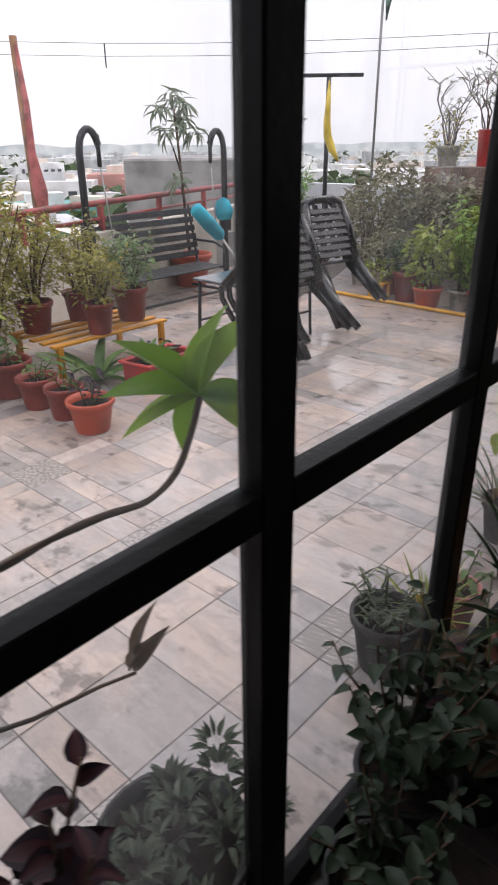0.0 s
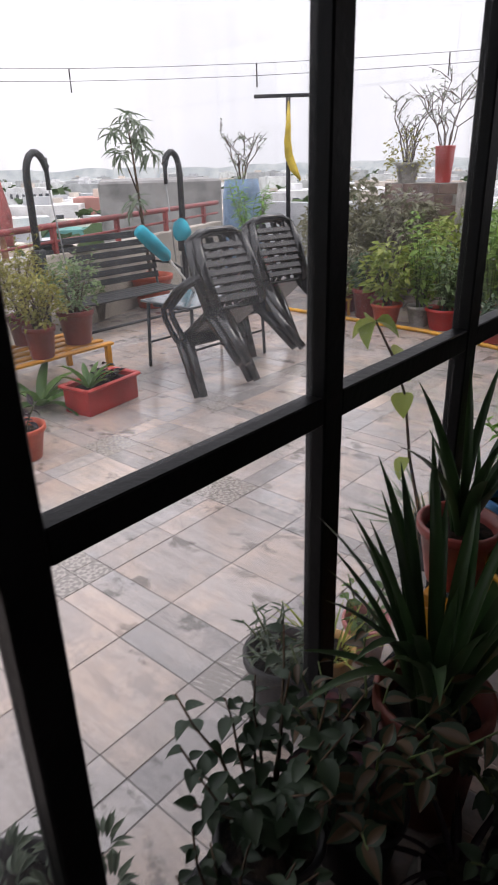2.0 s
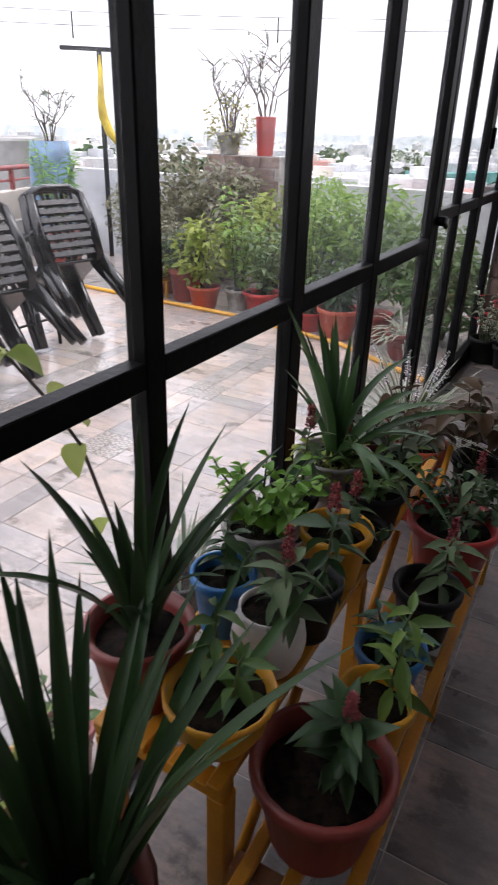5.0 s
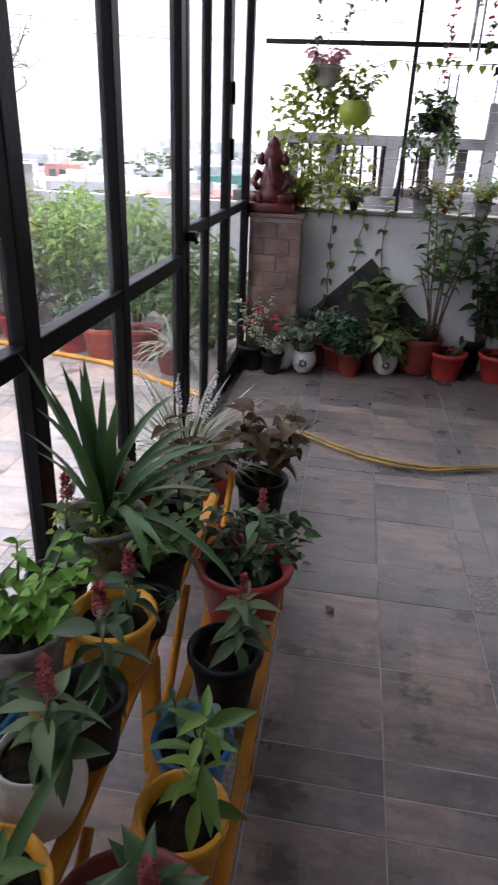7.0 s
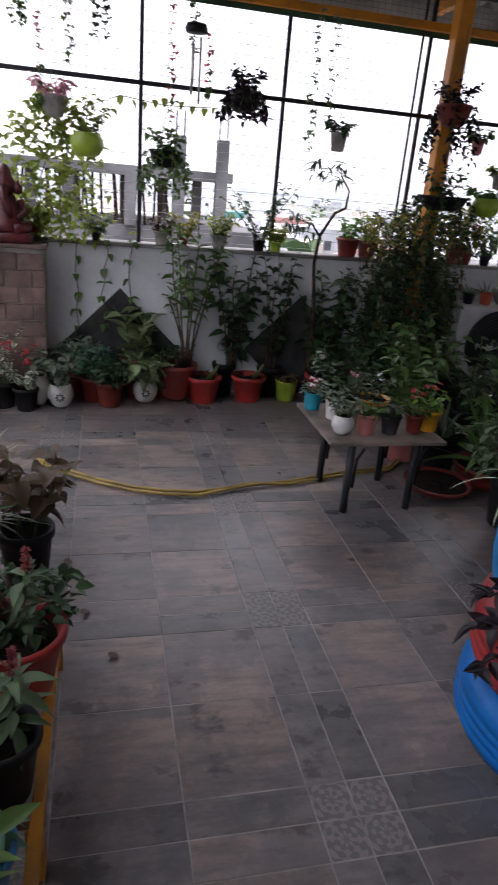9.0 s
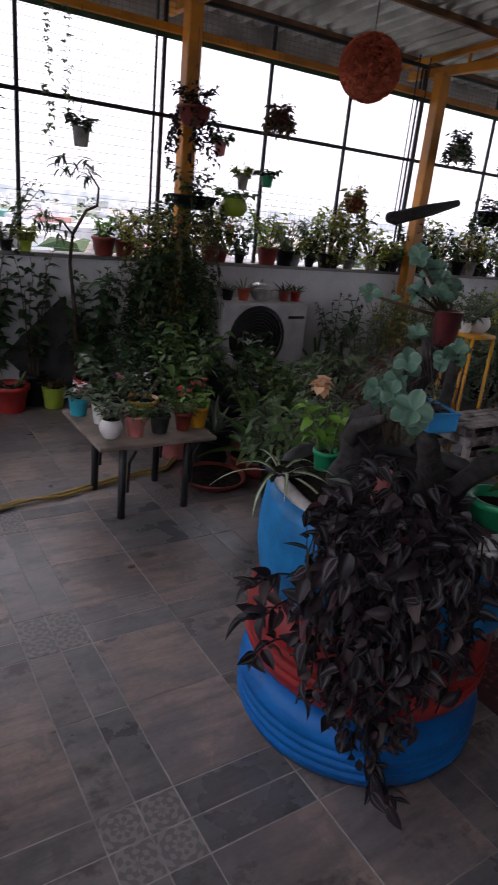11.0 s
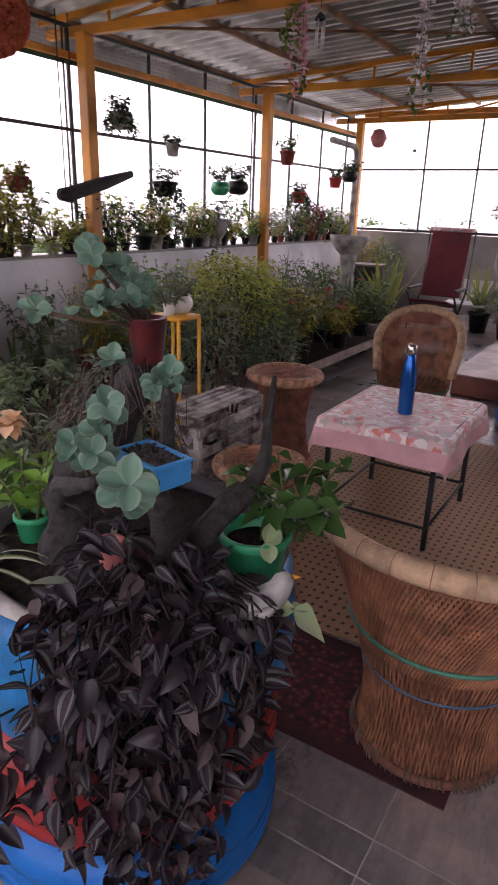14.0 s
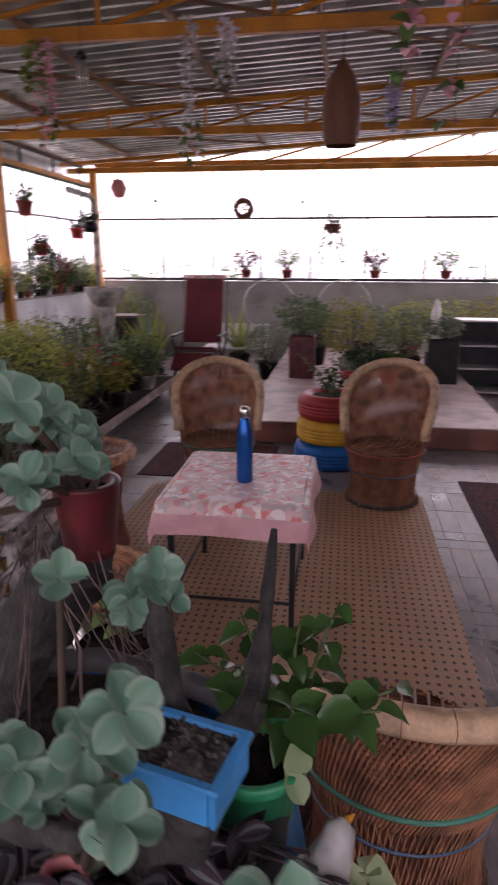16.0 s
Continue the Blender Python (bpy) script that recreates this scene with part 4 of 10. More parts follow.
def plastic_chair(x, y, rz, tip, lift):
    """A black plastic garden armchair tipped forward to drain."""
    ob = new("plastic_chair")
    tagged(ob, "wet black plastic garden armchair tipped forward", "chair", "terrace chairs")
    ob.matrix_world = pose(x, y, lift, 0, 0, rz) @ Matrix.Rotation(radians(tip), 4, "X") @ Matrix.Translation((0, -0.25, 0))
    m = M_CHAIR
    part("seat", Mesh().box((0, 0.02, 0.42), (0.44, 0.42, 0.025), bevel=0.01), m, ob, smooth=False)
    part("apron", Mesh().box((0, 0.225, 0.39), (0.42, 0.02, 0.07), bevel=0.008), m, ob, smooth=False)
    lean = Matrix.Rotation(radians(12), 4, "X")
    for s in (-1, 1):
        part("back_post", Mesh().tube([(0.2 * s, -0.19, 0.4), (0.215 * s, -0.25, 0.65), (0.19 * s, -0.30, 0.86)], [0.036, 0.036, 0.03], 8), m, ob)
        part("armrest", Mesh().tube([(0.225 * s, -0.25, 0.64), (0.28 * s, -0.1, 0.645), (0.275 * s, 0.13, 0.63), (0.25 * s, 0.2, 0.58), (0.24 * s, 0.2, 0.41)], [0.02, 0.022, 0.022, 0.02, 0.02], 8), m, ob)
        for yy, fy in ((0.2, 0.25), (-0.19, -0.30)):
            lg = Mesh()
            a, b = Vector((0.21 * s, yy, 0.41)), Vector((0.25 * s, fy, 0.0))
            lg.tube([a, a.lerp(b, 0.5), b], [0.042, 0.034, 0.028], 6)
            part("leg", lg, m, ob)
    part("top_rail", Mesh().tube([(-0.19, -0.3, 0.86), (-0.1, -0.32, 0.895), (0.1, -0.32, 0.895), (0.19, -0.3, 0.86)], [0.02, 0.026, 0.026, 0.02], 8), m, ob)
    for k in range(7):
        z = 0.47 + k * 0.056
        part("slat", Mesh().box((0, -0.205 - 0.1 * (z - 0.42) / 0.45, z), (0.37 - 0.012 * abs(k - 3), 0.014, 0.047), bevel=0.005), m, ob, smooth=False)
    for s in (-0.11, 0, 0.11):
        part("spine", Mesh().box((s, -0.255, 0.655), (0.03, 0.012, 0.44), turn=Matrix.Rotation(radians(12.5), 4, "X"), bevel=0.004), m, ob, smooth=False)
    return ob


M_CHAIR = mat("wet_black_plastic", (0.012, 0.0115, 0.0115), 0.25, var=0.3, scale=9, bump=0.2, wet=0.1)
plastic_chair(-2.28, 3.67, 84, -37, 0.02)
plastic_chair(-2.62, 4.62, 78, -37, 0.02)
plastic_chair(-2.225, 3.68, 84, -36, 0.035)
plastic_chair(-2.565, 4.63, 78, -36, 0.035)
tb = thing("terrace_table", -2.95, 4.2, 0, "small dark terrace table with a wet glass top", "table")
part("tabletop", Mesh().box((0, 0, 0.53), (0.55, 0.9, 0.02), bevel=0.006), mat("wet_dark_glass", (0.1, 0.12, 0.13), 0.08, var=0.2), tb, smooth=False)
for sx in (-0.24, 0.24):
    for sy in (-0.4, 0.4):
        part("leg", Mesh().tube([(sx, sy, 0.52), (sx * 1.05, sy * 1.05, 0)], 0.014, 8), M_STEEL, tb)
    part("stretcher", Mesh().tube([(sx, -0.4, 0.2), (sx, 0.4, 0.2)], 0.009, 6), M_STEEL, tb)
M_CYAN = mat("cyan_microfibre", (0.02, 0.4, 0.52), 0.9, var=0.2, bump=1.0, bscale=200)
du = thing("duster", -3.1, 4.22, 0.545, "cyan fluffy duster with a white handle", "duster")
part("head", Mesh().tube([(0, -0.54, 0.53), (0, -0.52, 0.515), (0, -0.4, 0.41), (0, -0.28, 0.31), (0, -0.25, 0.28)], [0.015, 0.05, 0.056, 0.05, 0.016], 10), M_CYAN, du)
part("handle", Mesh().tube([(0, -0.26, 0.29), (0, 0, 0.0)], 0.011, 8), M_WHITEPOT, du)
bg = thing("cloth_bag", -4.55, 5.5, 0.74, "blue cloth bag hung on the swing post", "bag")
part("cloth", Mesh().lathe([(0.0, 0.0), (0.07, 0.02), (0.1, 0.1), (0.07, 0.2), (0.02, 0.24)], 12, wob=0.15), M_CYAN, bg)

# ---- terrace pots ----
L_SOFTBED = leafmat("soft_bed_leaf", (0.12, 0.2, 0.08), (0.24, 0.32, 0.15), 0.45, 0.4)
rg = random.Random(21)
for i, (x, y, r, h, m) in enumerate(((-2.42, 2.16, 0.135, 0.19, M_TERRA), (-2.7, 2.17, 0.115, 0.2, M_BRICKRED), (-2.98, 2.16, 0.125, 0.2, M_BRICKRED), (-3.3, 2.15, 0.15, 0.24, M_BRICKRED))):
    ob, sz = potted(x, y, 0, r, h, m, "terracotta pot with a small green plant on wet tiles", group="terrace pots")
    bush(ob, sz, 0.2, 0.1, 4, 6, 0.09, 0.03, L_GREEN if i else L_PURPLE, rg, kind="lance", el=(0, 0.9))
pl = thing("planter_box", -2.78, 2.98, 0, "red plastic trough planter with leafy plants", "planter", rz=8)
tm = Mesh()
for (x0, y0, z0), (sx, sy, sz) in (((0.11, 0, 0.09), (0.012, 0.46, 0.18)), ((-0.11, 0, 0.09), (0.012, 0.46, 0.18)), ((0, 0.225, 0.09), (0.22, 0.012, 0.18)), ((0, -0.225, 0.09), (0.22, 0.012, 0.18)), ((0, 0, 0.008), (0.22, 0.45, 0.012))):
    tm.box((x0, y0, z0), (sx, sy, sz), bevel=0.003)
tm.box((0.125, 0, 0.175), (0.035, 0.5, 0.02), bevel=0.006).box((-0.125, 0, 0.175), (0.035, 0.5, 0.02), bevel=0.006).box((0, 0.24, 0.1755), (0.22, 0.035, 0.02), bevel=0.006).box((0, -0.24, 0.1755), (0.22, 0.035, 0.02), bevel=0.006)
part("trough", tm, M_RED, pl, smooth=False)
part("soil", Mesh().box((0, 0, 0.14), (0.2, 0.43, 0.02)), M_SOIL, pl)
strap(pl, 0.15, 9, 0.3, 0.045, L_GREEN, rg, el=(0.6, 1.3), bends=(0.4, 0.8), lean=(0, -0.1))
bush(pl, 0.15, 0.1, 0.1, 6, 5, 0.06, 0.05, L_PURPLE, rg, start=(0, 0.08))
ob = thing("leafy_plant", -3.1, 2.7, 0, "broad-leaved green plant low on the terrace", "plant")
strap(ob, 0, 12, 0.42, 0.07, L_GREEN, rg, el=(0.4, 1.2), bends=(0.6, 1.0))
st = thing("plant_stand", -3.5, 2.95, 0, "low yellow slatted plant stand", "plant stand")
for k in range(5):
    part("slat", Mesh().box((0.26 - 0.13 * k, 0, 0.26), (0.06, 1.0, 0.018), bevel=0.003), M_YELLOW, st, smooth=False)
for sx in (-0.27, 0.27):
    for sy in (-0.45, 0.45):
        part("leg", Mesh().box((sx, sy, 0.125), (0.04, 0.04, 0.25), bevel=0.003), M_YELLOW, st, smooth=False)
for i, (x, y, r, h) in enumerate(((-3.42, 3.28, 0.135, 0.25), (-3.28, 2.88, 0.11, 0.22), (-3.65, 2.6, 0.13, 0.22), (-3.72, 3.02, 0.12, 0.22))):
    ob, sz = potted(x, y, 0.272, r, h, M_BRICKRED, "brown pot with a bushy olive shrub", group="terrace pots")
    lf = (L_SOFTBED, L_OLIVE, L_OLIVE, L_OLIVE)[i]
    shrub(ob, sz, 0.42 + 0.1 * (i > 1) + 0.2 * (i == 2), 0.2 + 0.06 * (i > 1), 0.2 + 0.06 * (i > 1), 420 + 300 * (i > 1), 0.045, 0.022, lf, rg, low=0.05, gap=0.55)
    bush(ob, sz, 0.5 + 0.2 * (i > 1), 0.26, 16, 26, 0.05, 0.02, lf, rg, kind="lance", stem=M_BARK, sr=0.003, low=0.2, el=(-0.2, 0.8))
ob = thing("shrub", -3.9, 2.35, 0, "tall olive and rust shrub on the terrace", "shrub")
shrub(ob, 0, 1.35, 0.48, 0.48, 1500, 0.055, 0.026, L_OLIVE, rg, low=0.15, gap=0.55)
bush(ob, 0.1, 1.35, 0.5, 18, 46, 0.055, 0.022, L_OLIVE, rg, kind="lance", stem=M_BARK, sr=0.005, low=0.25, el=(-0.2, 0.8))
ob = thing("shrub", -3.55, 1.75, 0, "broad green shrub on the terrace", "shrub")
shrub(ob, 0, 0.8, 0.4, 0.4, 900, 0.1, 0.05, L_LIGHT, rg, low=0.2)
# young tree behind the bench
ob, sz = potted(-5.05, 5.45, 0.0, 0.24, 0.36, M_TERRA, "orange pot with a slender young mango tree", group="terrace pots", name="young_tree")
tk = [(0, 0, sz), (-0.03, -0.02, 0.8), (0.0, -0.08, 1.2), (-0.02, -0.1, 1.6), (-0.04, -0.12, 1.95)]
part("trunk", Mesh().tube(tk, [0.022, 0.018, 0.015, 0.012, 0.007], 8).tube([tk[2], (0.05, -0.22, 1.45), (0.05, -0.3, 1.6)], [0.01, 0.008, 0.005], 6).tube([tk[3], (-0.1, 0.03, 1.75), (-0.12, 0.1, 1.86)], [0.009, 0.007, 0.004], 6).tube([tk[1], (0.08, -0.16, 1.05), (0.1, -0.24, 1.12)], [0.009, 0.007, 0.004], 6), M_BARK, ob)
ls = []
for c in ((-0.04, -0.12, 1.97), (0.05, -0.3, 1.62), (-0.12, 0.1, 1.88), (0.0, -0.02, 1.72), (0.1, -0.24, 1.14), (-0.1, -0.25, 1.85), (0.02, 0.12, 1.62)):
    for k in range(22):
        ls.append(leaf_matrix([c[j] + rg.uniform(-0.05, 0.05) for j in range(3)], rg.uniform(0, 6.28), rg.uniform(-0.9, 0.6), rg.uniform(-0.4, 0.4), rg.uniform(0.15, 0.25), rg.uniform(0.03, 0.045)))
foliage("crown", ls, L_GREY, ob, "lance", (0.4, 0.8, 1.2), rng=rg)
ob, sz = potted(-5.0, 4.6, 0, 0.12, 0.2, M_GREYPOT, "grey pot behind the swing bench", group="terrace pots")
bush(ob, sz, 0.3, 0.15, 5, 8, 0.06, 0.03, L_GREEN, rg)
# pots at the far corner of the terrace
ob, sz = potted(-4.3, 6.35, 0.12, 0.24, 0.36, M_BRICKRED, "large brown pot with feathery bamboo", group="terrace pots")
bush(ob, sz, 1.0, 0.3, 16, 30, 0.13, 0.024, L_FRESH, rg, kind="lance", low=0.25)
part("saucer", Mesh().lathe([(0, -0.12), (0.2, -0.12), (0.2, 0.0), (0, 0.0)], 16), M_GREYPOT, ob)
bl = thing("barrel", -5.0, 7.0, 0, "faded blue plastic barrel planter with a bare shrub", "planter")
part("barrel", Mesh().lathe([(0, 0), (0.2, 0), (0.24, 0.2), (0.25, 0.6), (0.24, 1.1), (0.21, 1.32), (0.19, 1.32), (0.2, 1.25)], 20), mat("faded_blue_plastic", (0.17, 0.28, 0.42), 0.5, var=0.2), bl)
part("soil", Mesh().lathe([(0, 1.26), (0.2, 1.25)], 16), M_SOIL, bl)


def bare_shrub(parent, z, h, spread, rng, leaf=None, n=7, twigs=5, start=(0, 0)):
    """Thin branching stems with few leaves."""
    sm, ls = Mesh(), []
    for pts in branches(rng, z, h, spread, n, wig=0.9, start=start):
        sm.tube(pts, [0.009, 0.008, 0.007, 0.006, 0.0045, 0.003], 5)
        for k in range(twigs):
            i = rng.choice((2, 3, 4))
            p = Vector(pts[i])
            d = Vector((rng.uniform(-1, 1), rng.uniform(-1, 1), rng.uniform(0.2, 1.2))).normalized() * h * rng.uniform(0.15, 0.32)
            q = p + d * 0.5 + Vector((0, 0, 0.02))
            sm.tube([p, q, p + d], [0.005, 0.004, 0.002], 4)
            for j in range(4):
                ls.append(leaf_matrix(p + d * rng.uniform(0.4, 1.0), rng.uniform(0, 6.28), rng.uniform(-0.4, 0.8), 0, rng.uniform(0.035, 0.06), 0.025))
    part("stem", sm, M_DRYSTEM, parent)
    if leaf:
        foliage("foliage", ls, leaf, parent, "ovate", (0.3, 0.8), 2, 3, rng=rng)


bare_shrub(bl, 1.25, 0.75, 0.45, rg, L_GREY)
tp = thing("clothes_pole", -4.8, 7.7, 0, "rusty clothes pole with a T bar and yellow cloth", "pole")
part("pole", Mesh().tube([(0, 0, 0), (0, 0, 2.24)], 0.03, 10), M_STEEL, tp)
part("cross_bar", Mesh().box((0, 0, 2.26), (0.85, 0.06, 0.04), turn=Matrix.Rotation(radians(40), 4, "Z"), bevel=0.004), M_STEEL, tp, smooth=False)
part("cloth", Mesh().tube([(0.03, -0.03, 2.2), (0.035, -0.04, 2.0), (0.03, -0.05, 1.75), (0.04, -0.04, 1.58), (0.09, 0.0, 1.42), (0.17, 0.04, 1.28)], [0.012, 0.03, 0.045, 0.055, 0.05, 0.012], 8), mat("yellow_cloth", (0.75, 0.55, 0.08), 0.9, var=0.2), tp, "faded yellow cloth strip")
fp = thing("flagpole", -4.19, 7.85, 0, "thin flagpole with a small hanging flag", "flagpole")
part("pole", Mesh().tube([(0, 0, 0), (0, 0, 4.6)], 0.016, 8), M_WIRE, fp)
part("flag", Mesh().tube([(0.02, 0, 4.2), (0.05, 0, 3.7), (0.08, 0.02, 3.2), (0.06, 0, 2.78)], [0.03, 0.08, 0.07, 0.01], 6), mat("green_white_cloth", (0.3, 0.45, 0.4), 0.9, var=0.5, scale=4), fp)
rp = thing("flagpole", -8.3, 5.5, -2.0, "weathered pole wrapped in red cloth", "flagpole")
part("pole", Mesh().tube([(0, 0, 0), (0, 0, 4.8)], 0.05, 8), M_PURLIN, rp)
part("cloth", Mesh().tube([(0.03, 0, 4.7), (0.05, 0.03, 4.0), (0.08, 0, 3.4), (0.16, 0, 2.9), (0.2, 0, 2.5)], [0.03, 0.045, 0.055, 0.11, 0.05], 8), mat("red_cloth", (0.46, 0.13, 0.12), 0.9, var=0.25), rp)

# ---- flower bed along the far terrace wall ----
BED = [(-3.55, 6.75, 0.14, 0.22, M_GREYPOT, L_DRY, 0.9, 0.34, 500, 0.045, 0.03), (-3.05, 6.5, 0.13, 0.2, M_BRICKRED, L_DRY, 0.55, 0.3, 420, 0.04, 0.03), (-2.72, 6.32, 0.16, 0.3, M_BRICKRED, L_DARK, 0.4, 0.22, 320, 0.05, 0.025),
       (-2.42, 6.18, 0.15, 0.2, M_TERRA, L_LIGHT, 0.62, 0.24, 300, 0.085, 0.04)]
for i, (x, y, r, h, m, lf, ht, sp, n, ll, lw) in enumerate(BED):
    ob, sz = potted(x, y, 0, r, h, m, "potted shrub in the terrace flower bed", group="flower bed pots")
    shrub(ob, sz, ht, sp, sp, n * 2, ll, lw, lf, rg, low=0.1)
BED2 = [(-2.13, 6.3, 0.12, 0.19, M_GREYPOT, L_BED, 0.95, 0.25), (-1.87, 6.28, 0.17, 0.2, M_RED, L_SOFTBED, 0.7, 0.25), (-1.55, 6.6, 0.16, 0.2, M_TERRA, L_BED, 1.1, 0.3), (-1.3, 6.05, 0.14, 0.16, M_RED, L_DARK, 0.3, 0.16),
        (-1.02, 5.98, 0.17, 0.24, M_TERRA, L_DARK, 0.35, 0.2)]
for i, (x, y, r, h, m, lf, ht, sp) in enumerate(BED2):
    ob, sz = potted(x, y, 0, r, h, m, "red or grey pot with a tall leafy plant", group="flower bed pots")
    bush(ob, sz, ht, sp, 12, 20, 0.12, 0.045, lf, rg, kind="lance", low=0.1)
ob, sz = potted(-0.72, 6.0, 0, 0.13, 0.24, M_BRICKRED, "pot with a white striped grass tuft", group="flower bed pots")
ob, sz = potted(-0.42, 5.75, 0, 0.13, 0.2, M_BRICKRED, "pot with a cream-edged spider plant", group="flower bed pots")
strap(ob, sz, 60, 0.36, 0.014, [L_GREY, L_WHITE], rg, el=(0.1, 1.3), bends=(0.9, 1.5, 2.0), edge=(0, 3), cols=4)
for i, (x, y, h, lf, n, sp) in enumerate(((-2.9, 7.25, 1.2, L_DRY, 750, 0.45), (-3.7, 7.4, 1.4, L_DRY, 700, 0.45), (-2.15, 7.1, 1.0, L_LIGHT, 600, 0.4), (-1.7, 7.2, 1.1, L_BED, 600, 0.42), (-1.1, 7.0, 1.05, L_BED, 650, 0.42), (-0.6, 6.8, 0.9, L_SOFTBED, 600, 0.4), (-0.3, 6.4, 0.7, L_GREEN, 450, 0.3))):
    ob = thing("shrub", x, y, 0, "dense leafy shrub in the terrace flower bed", "shrub", "bed shrubs")
    shrub(ob, 0, h, sp, sp, int(n * 1.7), 0.1, 0.05, lf, rg, low=0.1)
ob = thing("banana_plant", -1.35, 7.2, 0, "broad upright green leaves by the parapet", "plant")
strap(ob, 0.1, 14, 0.95, 0.14, L_GREEN, rg, el=(0.9, 1.45), bends=(0.3, 0.6), kind="lance")
strap(ob, 0.1, 10, 0.9, 0.07, L_BLUE, rg, el=(0.8, 1.35), bends=(0.3, 0.6), lean=(-0.55, 0.1))
bp = structure("brick_pier", Mesh().box((-2.95, 7.9, 0.62), (0.9, 0.3, 1.24)), M_GROUT, "brick pier on the terrace parapet", "pier")
for k in range(11):
    for j in range(4):
        part("brick", Mesh().box((-3.28 + j * 0.225 - (0.05 if k % 2 else 0), 7.745, 0.06 + k * 0.112), (0.215, 0.014, 0.104), bevel=0.003), M_BRICK, bp, smooth=False)
ob, sz = potted(-2.75, 7.9, 1.24, 0.11, 0.38, M_RED, "tall red pot with a bare branching shrub", "plain", group="flower bed pots")
bare_shrub(ob, sz, 0.95, 0.5, rg, L_GREY, n=8)
ob, sz = potted(-3.2, 7.9, 1.24, 0.14, 0.22, M_GREYPOT, "grey pot with sprawling yellow-green plant", group="flower bed pots")
shrub(ob, sz, 0.4, 0.3, 0.2, 350, 0.05, 0.03, L_OLIVE, rg, low=-0.4)
bare_shrub(ob, sz, 0.85, 0.4, rg, L_GREY, n=6)
ys = thing("small_stool", -2.98, 6.2, 0, "small yellow plastic stool with a pot", "stool")
for sx in (-0.07, 0.07):
    for sy in (-0.07, 0.07):
        part("leg", Mesh().box((sx, sy, 0.08), (0.025, 0.025, 0.16), bevel=0.003), M_YELPOT, ys, smooth=False)
part("seat", Mesh().box((0, 0, 0.17), (0.19, 0.19, 0.02), bevel=0.005), M_YELPOT, ys, smooth=False)
ob, sz = potted(-2.98, 6.2, 0.18, 0.08, 0.1, M_GREYPOT, "small pot with spilling yellow-green leaves", group="flower bed pots")
shrub(ob, sz, 0.16, 0.17, 0.17, 200, 0.05, 0.03, L_LIGHT, rg, low=-0.5)

# ---- plants just outside the glass ----
L_DUSKGREY = leafmat("dusky_grey_leaf", (0.045, 0.065, 0.042), (0.12, 0.145, 0.1), 0.5, 0.2)
ob = thing("sapling", -0.13, 0.84, 0, "bare curving sapling with a crown of large fresh leaves", "plant")
stem = [(-0.01, -0.4, 1.02), (-0.01, -0.326, 1.021), (-0.01, -0.254, 1.026), (-0.01, -0.174, 1.023), (-0.01, -0.095, 1.012), (-0.01, -0.038, 1.034), (-0.01, -0.002, 1.085), (0.0, 0.012, 1.15)]
part("stem", gnarled([(-0.3, -1.0, 0.0), (-0.2, -0.85, 0.5), (-0.05, -0.6, 0.92)] + stem, [0.009, 0.008, 0.0072, 0.0066, 0.006, 0.0056, 0.0052, 0.005, 0.0048, 0.0046, 0.0044], 3, 8, 4), M_DRYSTEM, ob)
lm = [leaf_matrix((0, 0.01, 1.15), az, el, ro, ln, ln * wd) for az, el, ro, ln, wd in ((0.75, 1.0, 0.5, 0.16, 0.44), (1.6, 1.35, -0.2, 0.14, 0.36), (0.6, 0.0, 0.6, 0.11, 0.42), (0.7, -0.6, 0.5, 0.13, 0.44), (3.4, -1.15, 0.3, 0.11, 0.44), (3.9, 0.1, -0.4, 0.15, 0.36), (3.7, 0.6, -0.3, 0.15, 0.32), (4.2, -0.35, 0.3, 0.13, 0.4), (2.4, 0.5, 0.3, 0.12, 0.36))]
foliage("leaf", lm, L_SAPLING, ob, "ovate", (0.1, 0.25, 0.4), 2, 7, 0.4, separate=True)
ob = thing("withered_plant", 0, 0, 0, "bare brown stem with one withered leaf outside the glass", "plant")
part("stem", Mesh().tube([(-0.3, 0.2, 0.0), (-0.2, 0.3, 0.6), (-0.12, 0.42, 0.82), (-0.1, 0.5, 0.807), (-0.1, 0.6, 0.785), (-0.1, 0.665, 0.764)], [0.006, 0.005, 0.004, 0.0035, 0.003, 0.003], 6), M_DRYSTEM, ob)
foliage("leaf", [leaf_matrix((-0.12, 0.675, 0.745), 1.2, 0.9, 0.6, 0.09, 0.026), leaf_matrix((-0.12, 0.685, 0.76), 2.0, 1.25, -0.6, 0.1, 0.018), leaf_matrix((-0.12, 0.67, 0.75), 1.0, 1.4, 0.2, 0.07, 0.02)], L_BROWN, ob, "ovate", (0.5, 0.9), 2, 6, 0.6, separate=True)
ob = thing("vine", -0.12, 2.02, 0, "thin vine with lobed pale green leaves outside the glass", "vine")
vp = [(0.02, 0.3, 0.0), (0.0, 0.28, 0.4), (-0.01, 0.2, 0.62), (0.0, 0.12, 0.85), (-0.01, 0.05, 0.98), (-0.03, -0.02, 1.09)]
part("stem", Mesh().tube(vp, [0.006, 0.006, 0.005, 0.004, 0.004, 0.003], 6), M_DRYSTEM, ob)
lm = [leaf_matrix(p, az, el, 0.2, 0.08, 0.066) for p, az, el in ((vp[5], 3.4, -0.5), (vp[5], 4.5, -0.7), (vp[5], 2.2, -0.2), (vp[5], 0.6, -0.4), ((-0.01, 0.09, 0.92), 1.5, -0.1), ((-0.01, 0.2, 0.62), 4.4, -0.8), ((0, 0.12, 0.86), 5.0, -0.6), (vp[4], 1.2, 0.2))]
